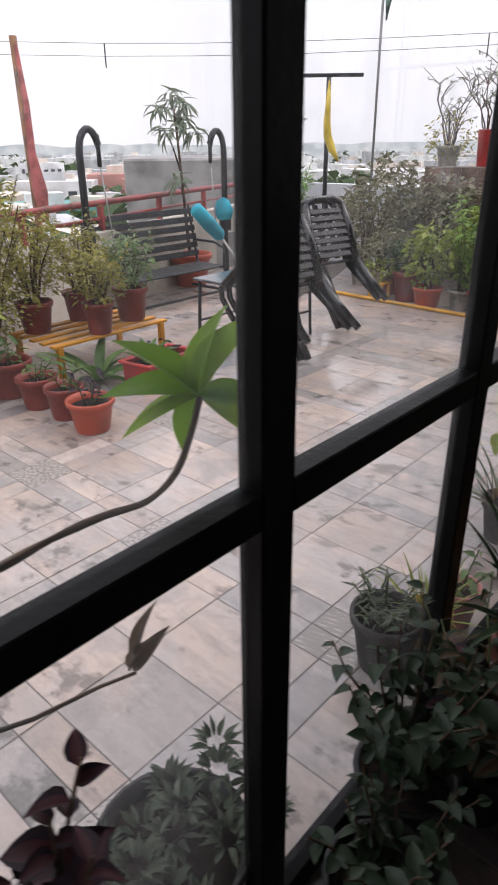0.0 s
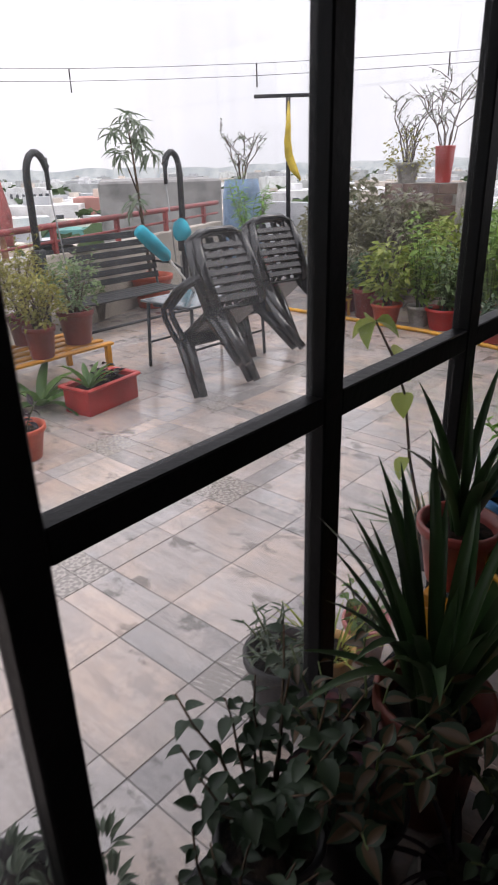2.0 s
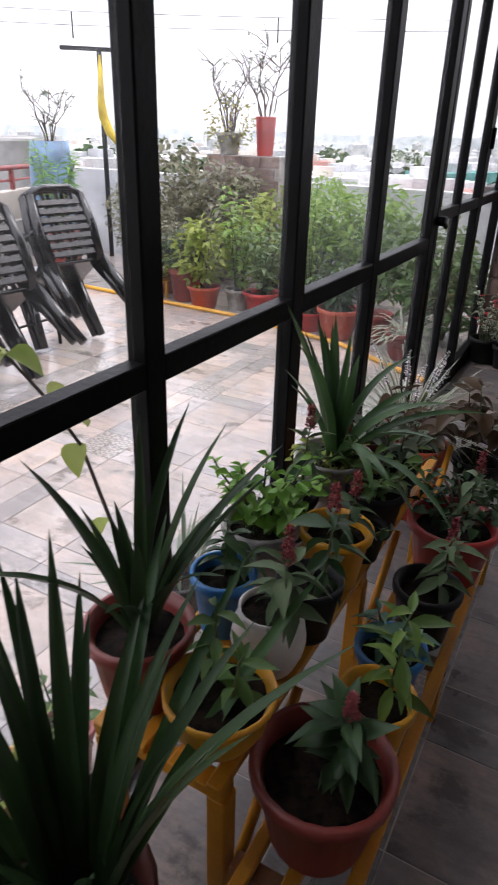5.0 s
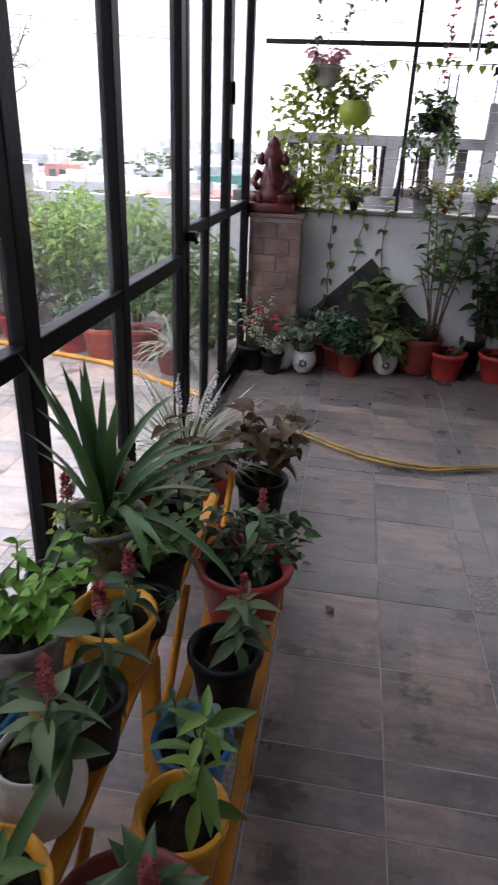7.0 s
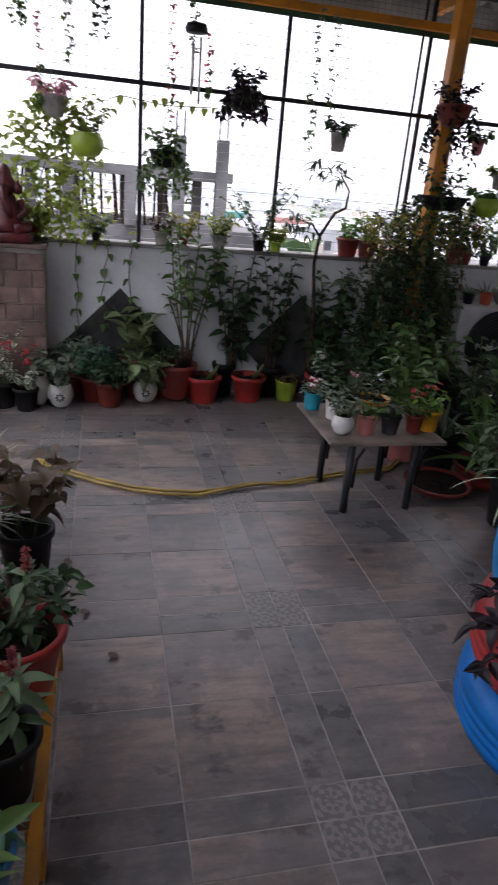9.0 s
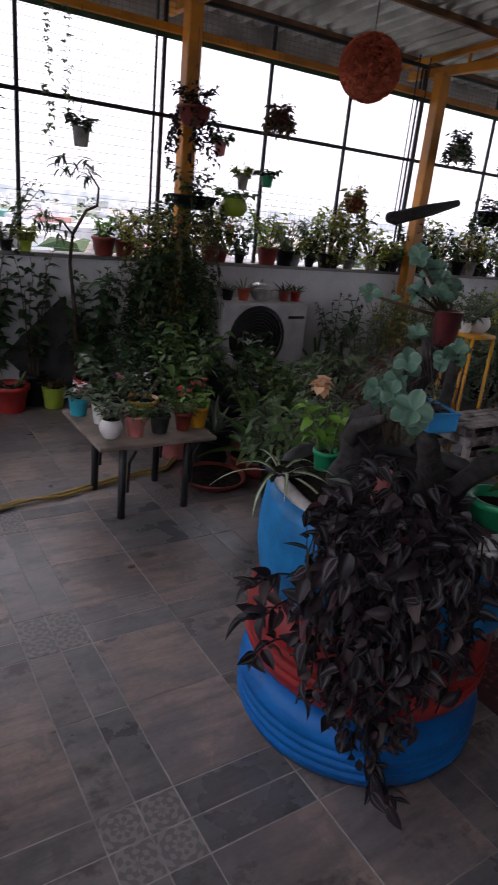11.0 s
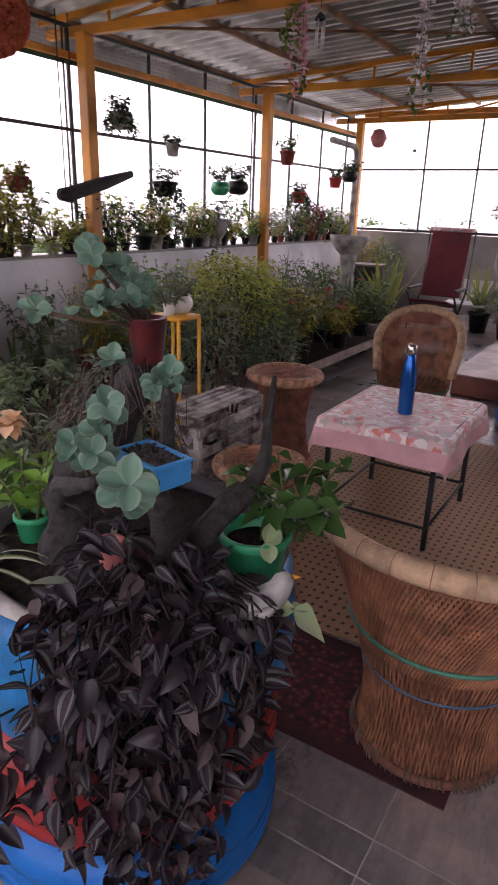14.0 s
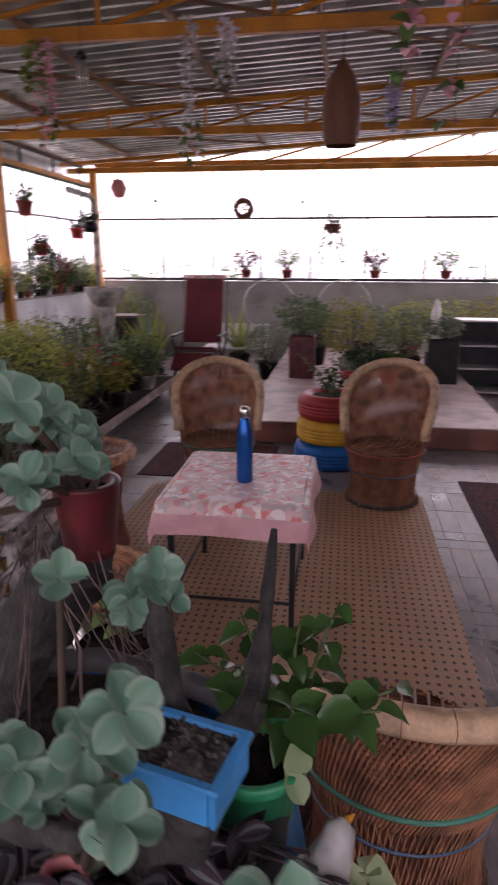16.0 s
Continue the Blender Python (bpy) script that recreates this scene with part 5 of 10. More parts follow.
foliage("leaf", lm, L_LIGHT, ob, "ovate", (0.4, 0.8), 2, 6, 0.3, separate=True)
ob, sz = potted(-0.2, 1.66, 0, 0.11, 0.2, M_STONE, "pot with fine grey-green leaves outside the glass", group="terrace pots")
bush(ob, sz, 0.16, 0.13, 16, 14, 0.05, 0.009, L_DUSKGREY, rg, low=0.1, kind="lance")
ob, sz = potted(-0.2, 2.6, 0, 0.1, 0.18, M_STONE, "pot with grey feathery leaves outside the glass", group="terrace pots")
strap(ob, sz, 50, 0.32, 0.012, L_GREY, rg, el=(0.4, 1.4), bends=(0.3, 0.7, 1.1), r0=0.06, kind="lance")
ob, sz = potted(-0.17, 0.76, 0, 0.16, 0.2, M_STONE, "wide pot with grey succulent rosettes outside the glass", "bowl", group="terrace pots")
for k in range(17):
    a = k * 2.4
    rr = 0.045 * math.sqrt(k)
    strap(ob, sz + rg.uniform(0.0, 0.07), 30, 0.05, 0.013, L_DUSKGREY, rg, el=(-0.1, 1.3), bends=(0.1, 0.3), kind="lance", lean=(0.8 * rr * math.cos(a), 1.5 * rr * math.sin(a)))
ob, sz = potted(-0.12, 1.99, 0, 0.075, 0.15, M_PINK, "salmon pot outside the glass", group="terrace pots")
bush(ob, sz, 0.16, 0.1, 5, 6, 0.05, 0.03, L_GREEN, rg, low=0.1)
ob, sz = potted(-0.15, 1.83, 0, 0.078, 0.13, M_WAVY, "pale orange wavy-rimmed pot of yellowish grass outside the glass", "bowl", group="terrace pots")
strap(ob, sz, 40, 0.2, 0.007, L_LIGHT, rg, el=(0.5, 1.45), bends=(0.3, 0.8), r0=0.04)

# ---- stepped plant stand by the glass ----
rg = random.Random(33)
M_DARKTERRA = mat("dark_terracotta", (0.14, 0.032, 0.02), 0.6, var=0.2)
L_PLUME = leafmat("crimson_plume", (0.24, 0.045, 0.055), (0.4, 0.12, 0.12), 0.8)
L_LILY = leafmat("deep_lily_leaf", (0.028, 0.075, 0.026), (0.065, 0.14, 0.045), 0.35)
L_SOFT = leafmat("soft_green_leaf", (0.075, 0.13, 0.06), (0.16, 0.22, 0.11), 0.5)
L_WINE = leafmat("wine_red_leaf", (0.04, 0.009, 0.014), (0.085, 0.02, 0.026), 0.5)
L_DUSK = leafmat("dusky_green_leaf", (0.012, 0.028, 0.014), (0.042, 0.065, 0.036), 0.45)
L_GLOSSY = leafmat("glossy_dark_strap_leaf", (0.012, 0.032, 0.012), (0.038, 0.072, 0.026), 0.32, 0.15)
L_YOUNG = leafmat("young_cockscomb_leaf", (0.06, 0.12, 0.035), (0.19, 0.31, 0.06), 0.4, 0.35)
stand = thing("plant_stand", 0, 0, 0, "yellow painted wooden two-step plant stand", "plant stand")
for x in (0.64, 0.535, 0.45):
    part("slat", Mesh().box((x, 2.52, 0.21), (0.03, 1.55, 0.02), bevel=0.003), M_YELLOW, stand, smooth=False)
for x in (0.385, 0.3, 0.215, 0.12):
    part("slat", Mesh().box((x, 2.62, 0.41), (0.032, 1.5, 0.02), bevel=0.003), M_YELLOW, stand, smooth=False)
for y in (1.9, 2.62, 3.32):
    part("bearer", Mesh().box((0.25, y, 0.386), (0.3, 0.045, 0.026), bevel=0.003), M_YELLOW, stand, smooth=False)
    part("bearer", Mesh().box((0.535, y, 0.186), (0.24, 0.04, 0.026), bevel=0.003), M_PURLIN, stand, smooth=False)
    for x, h in ((0.385, 0.373), (0.12, 0.373), (0.63, 0.173)):
        part("leg", Mesh().box((x, y, h / 2), (0.04, 0.045, h), bevel=0.003), M_YELLOW, stand, smooth=False)
    part("brace", Mesh().tube([(0.4, y + 0.03, 0.1), (0.4, y + 0.3, 0.37)], 0.012, 6), M_YELLOW, stand)
LOW, TOP = 0.221, 0.421


def celosia(ob, z, h, rng, leaf=L_GREY, flower=True, n=16, ll=0.11, lw=0.042, stems=1, plume_h=0.07, spread=0.05):
    st = bush(ob, z, h, spread, stems, int(n * 1.35), ll * 0.9, lw * 0.85, leaf, rng, kind="lance", sr=0.005, low=0.15, el=(-0.4, 0.8), separate=True, bends=(0.4, 0.8, 1.1), name="leaf")
    if flower:
        for pts in st:
            plume(ob, pts[-1], plume_h * 0.9, 0.0115, L_PLUME, rng)


ob, sz = potted(0.535, 2.02, LOW, 0.136, 0.2, M_BRICKRED, "brick-red pot with a dark cockscomb plant", group="stand pots")
celosia(ob, sz, 0.2, rg, L_DARK, n=26, ll=0.12, lw=0.05, plume_h=0.06)
ob, sz = potted(0.562, 2.25, LOW, 0.086, 0.17, M_YELPOT, "yellow pot with a tall young cockscomb", group="stand pots")
celosia(ob, sz, 0.4, rg, L_YOUNG, False, n=16, ll=0.13, lw=0.04)
ob, sz = potted(0.54, 2.42, LOW, 0.084, 0.16, M_BLUEPOT, "blue pot with a small leafy plant", group="stand pots")
celosia(ob, sz, 0.12, rg, L_BLUE, False, n=12, ll=0.08, lw=0.035, stems=2)
ob, sz = potted(0.56, 2.67, LOW, 0.09, 0.18, M_BLACKPOT, "dark pot with a pink cockscomb", group="stand pots")
celosia(ob, sz, 0.2, rg, L_SOFT, True, n=20, ll=0.11, lw=0.035)
ob, sz = potted(0.55, 3.0, LOW, 0.137, 0.2, M_RED, "red pot with a cockscomb and low green leaves", group="stand pots")
celosia(ob, sz, 0.22, rg, L_SOFT, True, n=19, ll=0.1, lw=0.04)
shrub(ob, sz - 0.02, 0.16, 0.16, 0.16, 150, 0.05, 0.03, L_DARK, rg, low=0.2, start=(0.02, 0.08))
ob, sz = potted(0.142, 1.985, TOP, 0.108, 0.18, M_BRICKRED, "brick-red pot with long dark strap leaves", group="stand pots")
strap(ob, sz, 15, 0.5, 0.03, L_GLOSSY, rg, el=(1.2, 1.52), bends=(0.4, 0.7, 1.0), separate=True, glass=0.12)
ob, sz = potted(0.34, 1.965, TOP, 0.103, 0.13, M_YELPOT, "yellow bowl with two cockscomb seedlings", "bowl", group="stand pots")
celosia(ob, sz, 0.16, rg, L_GREEN, False, n=8, ll=0.1, lw=0.032, stems=2)
ob, sz = potted(0.335, 2.17, TOP, 0.075, 0.17, M_WHITEPOT, "white round pot with a red cockscomb", "ball", group="stand pots")
celosia(ob, sz, 0.2, rg, L_SOFT, True, n=17, ll=0.11, lw=0.045, plume_h=0.09)
ob, sz = potted(0.185, 2.235, TOP, 0.075, 0.16, M_BLUEPOT, "blue pot with dark leaves", group="stand pots")
celosia(ob, sz, 0.14, rg, L_DARK, False, n=10, ll=0.09, lw=0.035, stems=2)
ob, sz = potted(0.36, 2.32, TOP, 0.075, 0.15, M_BLACKPOT, "black pot with a leaning red-stemmed plant", group="stand pots")
celosia(ob, sz, 0.22, rg, L_DARK, True, n=12, ll=0.11, lw=0.04)
ob, sz = potted(0.335, 2.535, TOP, 0.092, 0.16, M_YELPOT, "yellow pot with a small pink cockscomb", group="stand pots")
celosia(ob, sz, 0.17, rg, L_DARK, True, n=11, ll=0.1, lw=0.04)
ob, sz = potted(0.16, 2.46, TOP, 0.1, 0.16, M_GREYPOT, "grey pot with bright bushy leaves", group="stand pots")
bush(ob, sz, 0.22, 0.15, 12, 13, 0.055, 0.034, L_FRESH, rg, separate=True, name="leaf")
ob, sz = potted(0.15, 2.66, TOP, 0.075, 0.14, M_BLACKPOT, "black pot with a tall red-flowered cockscomb", group="stand pots")
celosia(ob, sz, 0.3, rg, L_SOFT, True, n=19, ll=0.1, lw=0.035)
ob, sz = potted(0.2, 2.84, TOP, 0.11, 0.2, M_GREYPOT, "grey cement pot with a large strap-leaved lily", "urn", group="stand pots")
strap(ob, sz, 24, 0.45, 0.034, L_LILY, rg, el=(0.7, 1.5), bends=(1.0, 1.4, 1.8), separate=True, glass=0.2)
shrub(ob, sz - 0.02, 0.07, 0.12, 0.12, 200, 0.03, 0.02, L_LIGHT, rg, low=0.0)
ob, sz = potted(0.35, 2.8, TOP, 0.085, 0.15, M_BLACKPOT, "black pot with glossy green leaves", group="stand pots")
bush(ob, sz, 0.16, 0.12, 8, 9, 0.06, 0.03, L_GREEN, rg, separate=True, name="leaf")
ob, sz = potted(0.37, 2.67, TOP, 0.06, 0.1, M_BLACKPOT, "small black pot with a seedling", group="stand pots")
bush(ob, sz, 0.06, 0.06, 3, 4, 0.05, 0.03, L_DARK, rg)
for x, y, r, h, m in ((0.34, 3.06, 0.07, 0.13, M_BLACKPOT), (0.2, 3.1, 0.09, 0.16, M_BRICKRED)):
    ob, sz = potted(x, y, TOP, r, h, m, "pot with mixed leaves on the stand", group="stand pots")
    bush(ob, sz, 0.15, 0.1, 6, 8, 0.06, 0.035, L_GREY, rg)
# pots on the floor past the stand
ob, sz = potted(0.485, 3.86, 0, 0.11, 0.24, M_BLACKPOT, "black pot with large bronze leaves on the floor", group="floor pots")
bush(ob, sz, 0.42, 0.18, 6, 11, 0.115, 0.072, L_BROWN, rg, low=0.35, separate=True, name="leaf")
ob, sz = potted(0.27, 3.66, 0.0, 0.115, 0.34, M_TERRA, "orange-red pot with bronze and olive leaves", group="floor pots")
bush(ob, sz, 0.3, 0.16, 6, 9, 0.11, 0.06, L_BROWN, rg, low=0.2, separate=True, name="leaf")
ob, sz = potted(0.14, 3.9, 0, 0.11, 0.3, M_BRICKRED, "pot with a silvery flowering spike plant", group="floor pots")
strap(ob, sz, 90, 0.48, 0.017, [L_GREY, L_WHITE], rg, el=(0.3, 1.5), bends=(0.5, 1.0, 1.6), edge=(0, 3), cols=4)
bush(ob, sz, 0.46, 0.2, 7, 44, 0.014, 0.014, L_PALE, rg, low=0.55, kind="round")

# ---- floor plants by the glass before the stand ----
ob, sz = potted(0.26, 1.64, 0.0, 0.135, 0.35, M_DARKTERRA, "dark terracotta pot with tall arching strap leaves", group="floor pots")
strap(ob, sz, 28, 0.66, 0.034, L_GLOSSY, rg, el=(1.3, 1.53), bends=(0.3, 0.5, 0.7), separate=True, r0=0.05, glass=0.22)
foliage("leaf", [leaf_matrix((-0.02, 0.0, sz), az, e, ro, ln, 0.036) for az, e, ro, ln in ((4.5, 1.2, 0.2, 0.6), (4.4, 1.1, -0.1, 0.5), (4.6, 1.38, 0.3, 0.68), (4.95, 1.3, 0.1, 0.6), (4.3, 1.3, 0.2, 0.56), (5.3, 1.35, -0.2, 0.62))], L_GLOSSY, ob, "strap", (0.6, 1.0), 2, 11, 0.4, separate=True)
foliage("leaf", [leaf_matrix((0.03, 0.03, sz), az, e, 0.2, ln, 0.034) for az, e, ln in ((1.25, 0.95, 0.72), (1.5, 1.05, 0.66), (1.8, 1.3, 0.72))], L_LILY, ob, "strap", (0.6, 0.9), 2, 9, 0.35, separate=True)
ob, sz = potted(0.43, 1.42, 0.0, 0.085, 0.15, M_GREYPOT, "pale round pot with dark spiky leaves", "ball", group="floor pots")
strap(ob, sz, 16, 0.16, 0.015, L_PURPLE, rg, el=(0.2, 1.3), bends=(0.4, 0.9))
ob, sz = potted(0.21, 1.4, 0.0, 0.11, 0.2, M_BLACKPOT, "dark pot with bronze and red coleus leaves", group="floor pots")
bush(ob, sz, 0.36, 0.25, 18, 12, 0.075, 0.045, [L_BROWN, L_DUSK], rg, cols=4, edge=(0, 3), separate=True, name="leaf", low=0.1)
bush(ob, sz, 0.28, 0.08, 3, 5, 0.1, 0.055, [L_PURPLE, L_WINE], rg, cols=4, edge=(1, 2), separate=True, name="leaf", low=0.5, start=(-0.04, 0.0))
ob, sz = potted(0.11, 1.22, 0.0, 0.12, 0.2, M_BLACKPOT, "wide dark pot with a leafy grey-green bush", "plain", group="floor pots")
bush(ob, sz, 0.42, 0.18, 17, 13, 0.058, 0.036, L_DUSK, rg, separate=True, name="leaf", stem=M_DRYSTEM, low=0.1)
ob, sz = potted(0.2, 0.98, 0.0, 0.12, 0.2, M_BLACKPOT, "dark pot with dusky round leaves", group="floor pots")
bush(ob, sz, 0.26, 0.16, 12, 12, 0.05, 0.03, L_DUSK, rg, separate=True, name="leaf", stem=M_DRYSTEM, low=0.1)
ob, sz = potted(0.13, 0.3, 0.0, 0.11, 0.42, M_BRICKRED, "pot with wine-red coleus leaves", group="floor pots")
bush(ob, sz, 0.66, 0.12, 16, 18, 0.062, 0.038, [L_PURPLE, L_WINE], rg, cols=4, edge=(1, 2), separate=True, name="leaf", low=0.5, stem=M_DRYSTEM)

ob, sz = potted(0.56, 1.52, 0.0, 0.1, 0.16, M_BLACKPOT, "black pot with low dark leaves at the foot of the stand", group="floor pots")
bush(ob, sz, 0.2, 0.17, 12, 11, 0.06, 0.04, L_DUSK, rg, separate=True, name="leaf", low=0.1)

# ---- statue on the pier ----
rg = random.Random(51)
M_MAROON = mat("maroon_resin", (0.12, 0.015, 0.018), 0.4, var=0.3, scale=14, bump=0.6, bscale=40)
sm = Mesh().box((0, 0, 0.035), (0.32, 0.2, 0.07), bevel=0.012)
sm.lathe([(0.0, 0.07), (0.13, 0.07), (0.135, 0.12), (0.1, 0.16), (0.085, 0.22), (0.07, 0.28), (0.05, 0.31), (0, 0.32)], 18, squash=0.75)
sm.lathe([(0.0, 0.28), (0.05, 0.29), (0.07, 0.34), (0.065, 0.39), (0.045, 0.42), (0.05, 0.43), (0.03, 0.47), (0.0, 0.49)], 16)
for s in (-1, 1):
    sm.lathe([(0, 0), (0.03, 0.012), (0.035, 0.05), (0, 0.09)], 10, c=(0.08 * s, 0, 0.3))
    sm.tube([(0.09 * s, 0, 0.26), (0.13 * s, -0.03, 0.2), (0.09 * s, -0.08, 0.16)], [0.03, 0.026, 0.02], 8)
    sm.tube([(0.03 * s, -0.02, 0.11), (0.13 * s, -0.05, 0.1), (0.06 * s, -0.1, 0.09)], [0.04, 0.04, 0.03], 8)
sm.tube([(0, -0.05, 0.35), (0.0, -0.09, 0.28), (0.02, -0.09, 0.2), (0.04, -0.08, 0.16)], [0.03, 0.024, 0.02, 0.014], 8)
st = sm.obj("statue", M_MAROON)
st.matrix_world = pose(0.165, 6.25, 1.076)
tagged(st, "dark maroon seated temple figure on the pier", "statue")

# ---- pots along the foot of the north wall ----
L_PALER = leafmat("mottled_pale_leaf", (0.12, 0.2, 0.06), (0.32, 0.38, 0.2), 0.45, 0.3)
M_MOTIF = mat("dark_motif", (0.03, 0.025, 0.025), 0.5)


def motif_pot(x, y, r, h, label, leaf, kind, ll, lw):
    ob, sz = potted(x, y, 0, r, h, M_WHITEPOT, label, "ball", group="wall pots")
    fl = Mesh()
    for k in range(8):
        a = k * math.pi / 4
        c = Vector((0, -r * 1.075, h * 0.52)) + Vector((math.cos(a) * 0.022, 0, math.sin(a) * 0.022))
        fl.box(c, (0.02, 0.012, 0.009), turn=Matrix.Rotation(-a, 4, "Y"), bevel=0.003)
    part("motif", fl, M_MOTIF, ob, "black painted flower motif")
    bush(ob, sz, 0.24, 0.18, 11, 9, ll, lw, leaf, rg, kind=kind, low=0.1, el=(-0.6, 0.6))
    return ob


motif_pot(0.493, 6.02, 0.085, 0.165, "white round pot painted with a black flower", L_GREY, "ovate", 0.08, 0.05)
motif_pot(1.09, 6.14, 0.085, 0.165, "white round pot with large pale pothos leaves", L_PALER, "ovate", 0.16, 0.085)
ob, sz = potted(0.33, 6.05, 0, 0.085, 0.22, M_WHITEPOT, "white ridged pot behind the others", "ball", group="wall pots")
bush(ob, sz, 0.2, 0.08, 3, 5, 0.09, 0.05, L_GREY, rg)
for x, y, r, h in ((0.11, 6.0, 0.1, 0.18), (0.27, 5.93, 0.085, 0.16)):
    ob, sz = potted(x, y, 0, r, h, M_BLACKPOT, "black pot with red and cream crown-of-thorns", group="wall pots")
    bush(ob, sz, 0.42 if x < 0.2 else 0.2, 0.12, 6, 12, 0.06, 0.04, [L_GREY, L_WHITE], rg, cols=4, edge=(0, 3))
    blossoms(ob, [(rg.uniform(-0.09, 0.09), rg.uniform(-0.1, 0.05), sz + rg.uniform(0.12, 0.35)) for k in range(9)], 0.025, L_RED, rg)
for x, y, lf, h in ((0.72, 6.16, L_BLUE, 0.26), (0.83, 6.05, L_DARK, 0.2), (0.62, 6.27, L_GREY, 0.3), (1.23, 6.28, L_DARK, 0.25)):
    ob, sz = potted(x, y, 0, 0.1, 0.18, M_BRICKRED, "dark pot with feathery grey-green leaves", group="wall pots")
    shrub(ob, sz, h, 0.15, 0.14, 330, 0.062, 0.028, lf, rg)
ob, sz = potted(1.02, 6.27, 0, 0.11, 0.3, M_BRICKRED, "tall dumb cane with broad mottled leaves", group="wall pots")
bush(ob, sz, 0.45, 0.16, 4, 9, 0.21, 0.1, L_PALER, rg, kind="lance", low=0.3, el=(0.1, 0.9))
for x, y in ((1.53, 6.16), (1.885, 6.2)):
    ob, sz = potted(x, y, 0, 0.132, 0.2, M_RED, "bright red pot with a cut aloe stem", group="wall pots")
    part("stump", Mesh().tube([(0.02, 0, sz), (0.07, -0.03, sz + 0.08), (0.1, -0.04, sz + 0.14)], [0.018, 0.016, 0.01], 8), M_STEM, ob)
    bush(ob, sz, 0.06, 0.1, 4, 4, 0.06, 0.035, L_PURPLE, rg)
ob, sz = potted(1.33, 6.22, 0, 0.15, 0.28, M_BRICKRED, "wide brown pot with a slender citrus tree", "bowl", group="wall pots")
bare_shrub(ob, sz, 0.18, 0.16, rg, n=9, twigs=4)
bush(ob, sz, 1.15, 0.36, 8, 20, 0.11, 0.06, L_GREEN, rg, low=0.45, stem=M_BARK, sr=0.008, start=(0.07, 0.03))
ob, sz = potted(2.2, 6.22, 0, 0.09, 0.16, M_LIMEPOT, "olive green pot with reddish leaves", "plain", group="wall pots")
bush(ob, sz, 0.1, 0.1, 5, 5, 0.07, 0.05, L_BROWN, rg)
ob, sz = potted(2.5, 6.2, 0, 0.15, 0.22, M_RED, "red pot with dark leaves by the wall", group="wall pots")
bush(ob, sz, 0.4, 0.24, 10, 12, 0.1, 0.06, L_DARK, rg, low=0.1)
ob, sz = potted(1.71, 6.34, 0, 0.09, 0.26, M_BLACKPOT, "pot with a dark glossy rubber plant", group="wall pots")
bush(ob, sz, 0.98, 0.26, 9, 20, 0.13, 0.075, L_DARK, rg, low=0.12, stem=M_BARK, sr=0.008, start=(0.06, 0))
ob, sz = potted(2.52, 6.3, 0, 0.13, 0.24, M_BLACKPOT, "pot with broad leaves climbing the wall", group="wall pots")
bush(ob, sz, 0.95, 0.27, 11, 20, 0.13, 0.075, L_DARK, rg, low=0.08)
ob, sz = potted(2.08, 6.33, 0, 0.1, 0.24, M_BLACKPOT, "pot with a dark climbing plant against the wall", group="wall pots")
bush(ob, sz, 1.05, 0.2, 6, 17, 0.1, 0.06, L_DARK, rg, low=0.15, stem=M_BARK)
for x, ln in ((0.62, 0.75), (0.8, 0.6), (1.0, 0.8)):
    ob = thing("vine", x, 6.37, 1.1, "thin vine hanging down the parapet wall", "vine", "wall vines")
    vn = [(rg.uniform(-0.03, 0.03), 0, 0.02 - ln * k / 6) for k in range(7)]
    part("stem", Mesh().tube(vn, 0.0035, 5), M_DRYSTEM, ob)
    foliage("foliage", [leaf_matrix((p[0], p[1], p[2]), rg.uniform(3.2, 6.2), rg.uniform(-0.9, 0.2), 0, 0.07, 0.045) for p in vn for q in range(2)], L_GREEN, ob, "ovate", (0.3, 0.8), 2, 4, rng=rg)
ob = thing("bonsai_tree", 2.3, 6.33, 0, "thin crooked tree with narrow dark leaves", "tree")
tk = [(0.1, 0, 0.2), (0.09, 0, 0.7), (0.05, 0, 1.05), (0.07, 0, 1.25), (0.16, -0.02, 1.42), (0.24, -0.02, 1.46), (0.25, -0.02, 1.58), (0.18, 0, 1.68)]
part("trunk", Mesh().tube([(0.1, 0, 0)] + tk, [0.022, 0.019, 0.016, 0.014, 0.013, 0.012, 0.011, 0.009, 0.006], 8).tube([tk[3], (0.0, 0, 1.33), (-0.12, 0, 1.36)], [0.009, 0.007, 0.004], 6), M_DRYSTEM, ob)
ls = []
for c, n in (((0.16, 0, 1.7), 26), ((0.02, 0, 1.72), 20), ((-0.14, 0, 1.37), 30), ((-0.05, 0, 1.3), 16)):
    for k in range(n):
        ls.append(leaf_matrix([c[j] + rg.uniform(-0.06, 0.06) for j in range(3)], rg.uniform(0, 6.28), rg.uniform(-0.8, 0.4), 0, rg.uniform(0.08, 0.14), 0.022))
foliage("crown", ls, L_DARK, ob, "lance", rng=rg)
L_IVY = leafmat("ivy_leaf", (0.025, 0.055, 0.02), (0.075, 0.125, 0.045), 0.4)
ob = thing("ivy", 3.08, 6.2, 0, "thick dark ivy growing over the column foot", "ivy")
shrub(ob, 0.0, 1.45, 0.36, 0.22, 4200, 0.055, 0.042, L_IVY, rg, low=0.0, gap=0.0, start=(0, -0.05))
shrub(ob, 1.05, 0.45, 0.33, 0.2, 700, 0.045, 0.03, L_OLIVE, rg, low=0.0, name="young_foliage", start=(-0.06, -0.05))
drooping(ob, 26, 0.9, (0.045, 0.03), L_BROWN, rg, z=1.45, r=0.3, per=14)
ob = thing("climbing_vine", 0.45, 6.36, 1.1, "bright yellow-green climbing vine on the grille wires", "vine")
ls = []
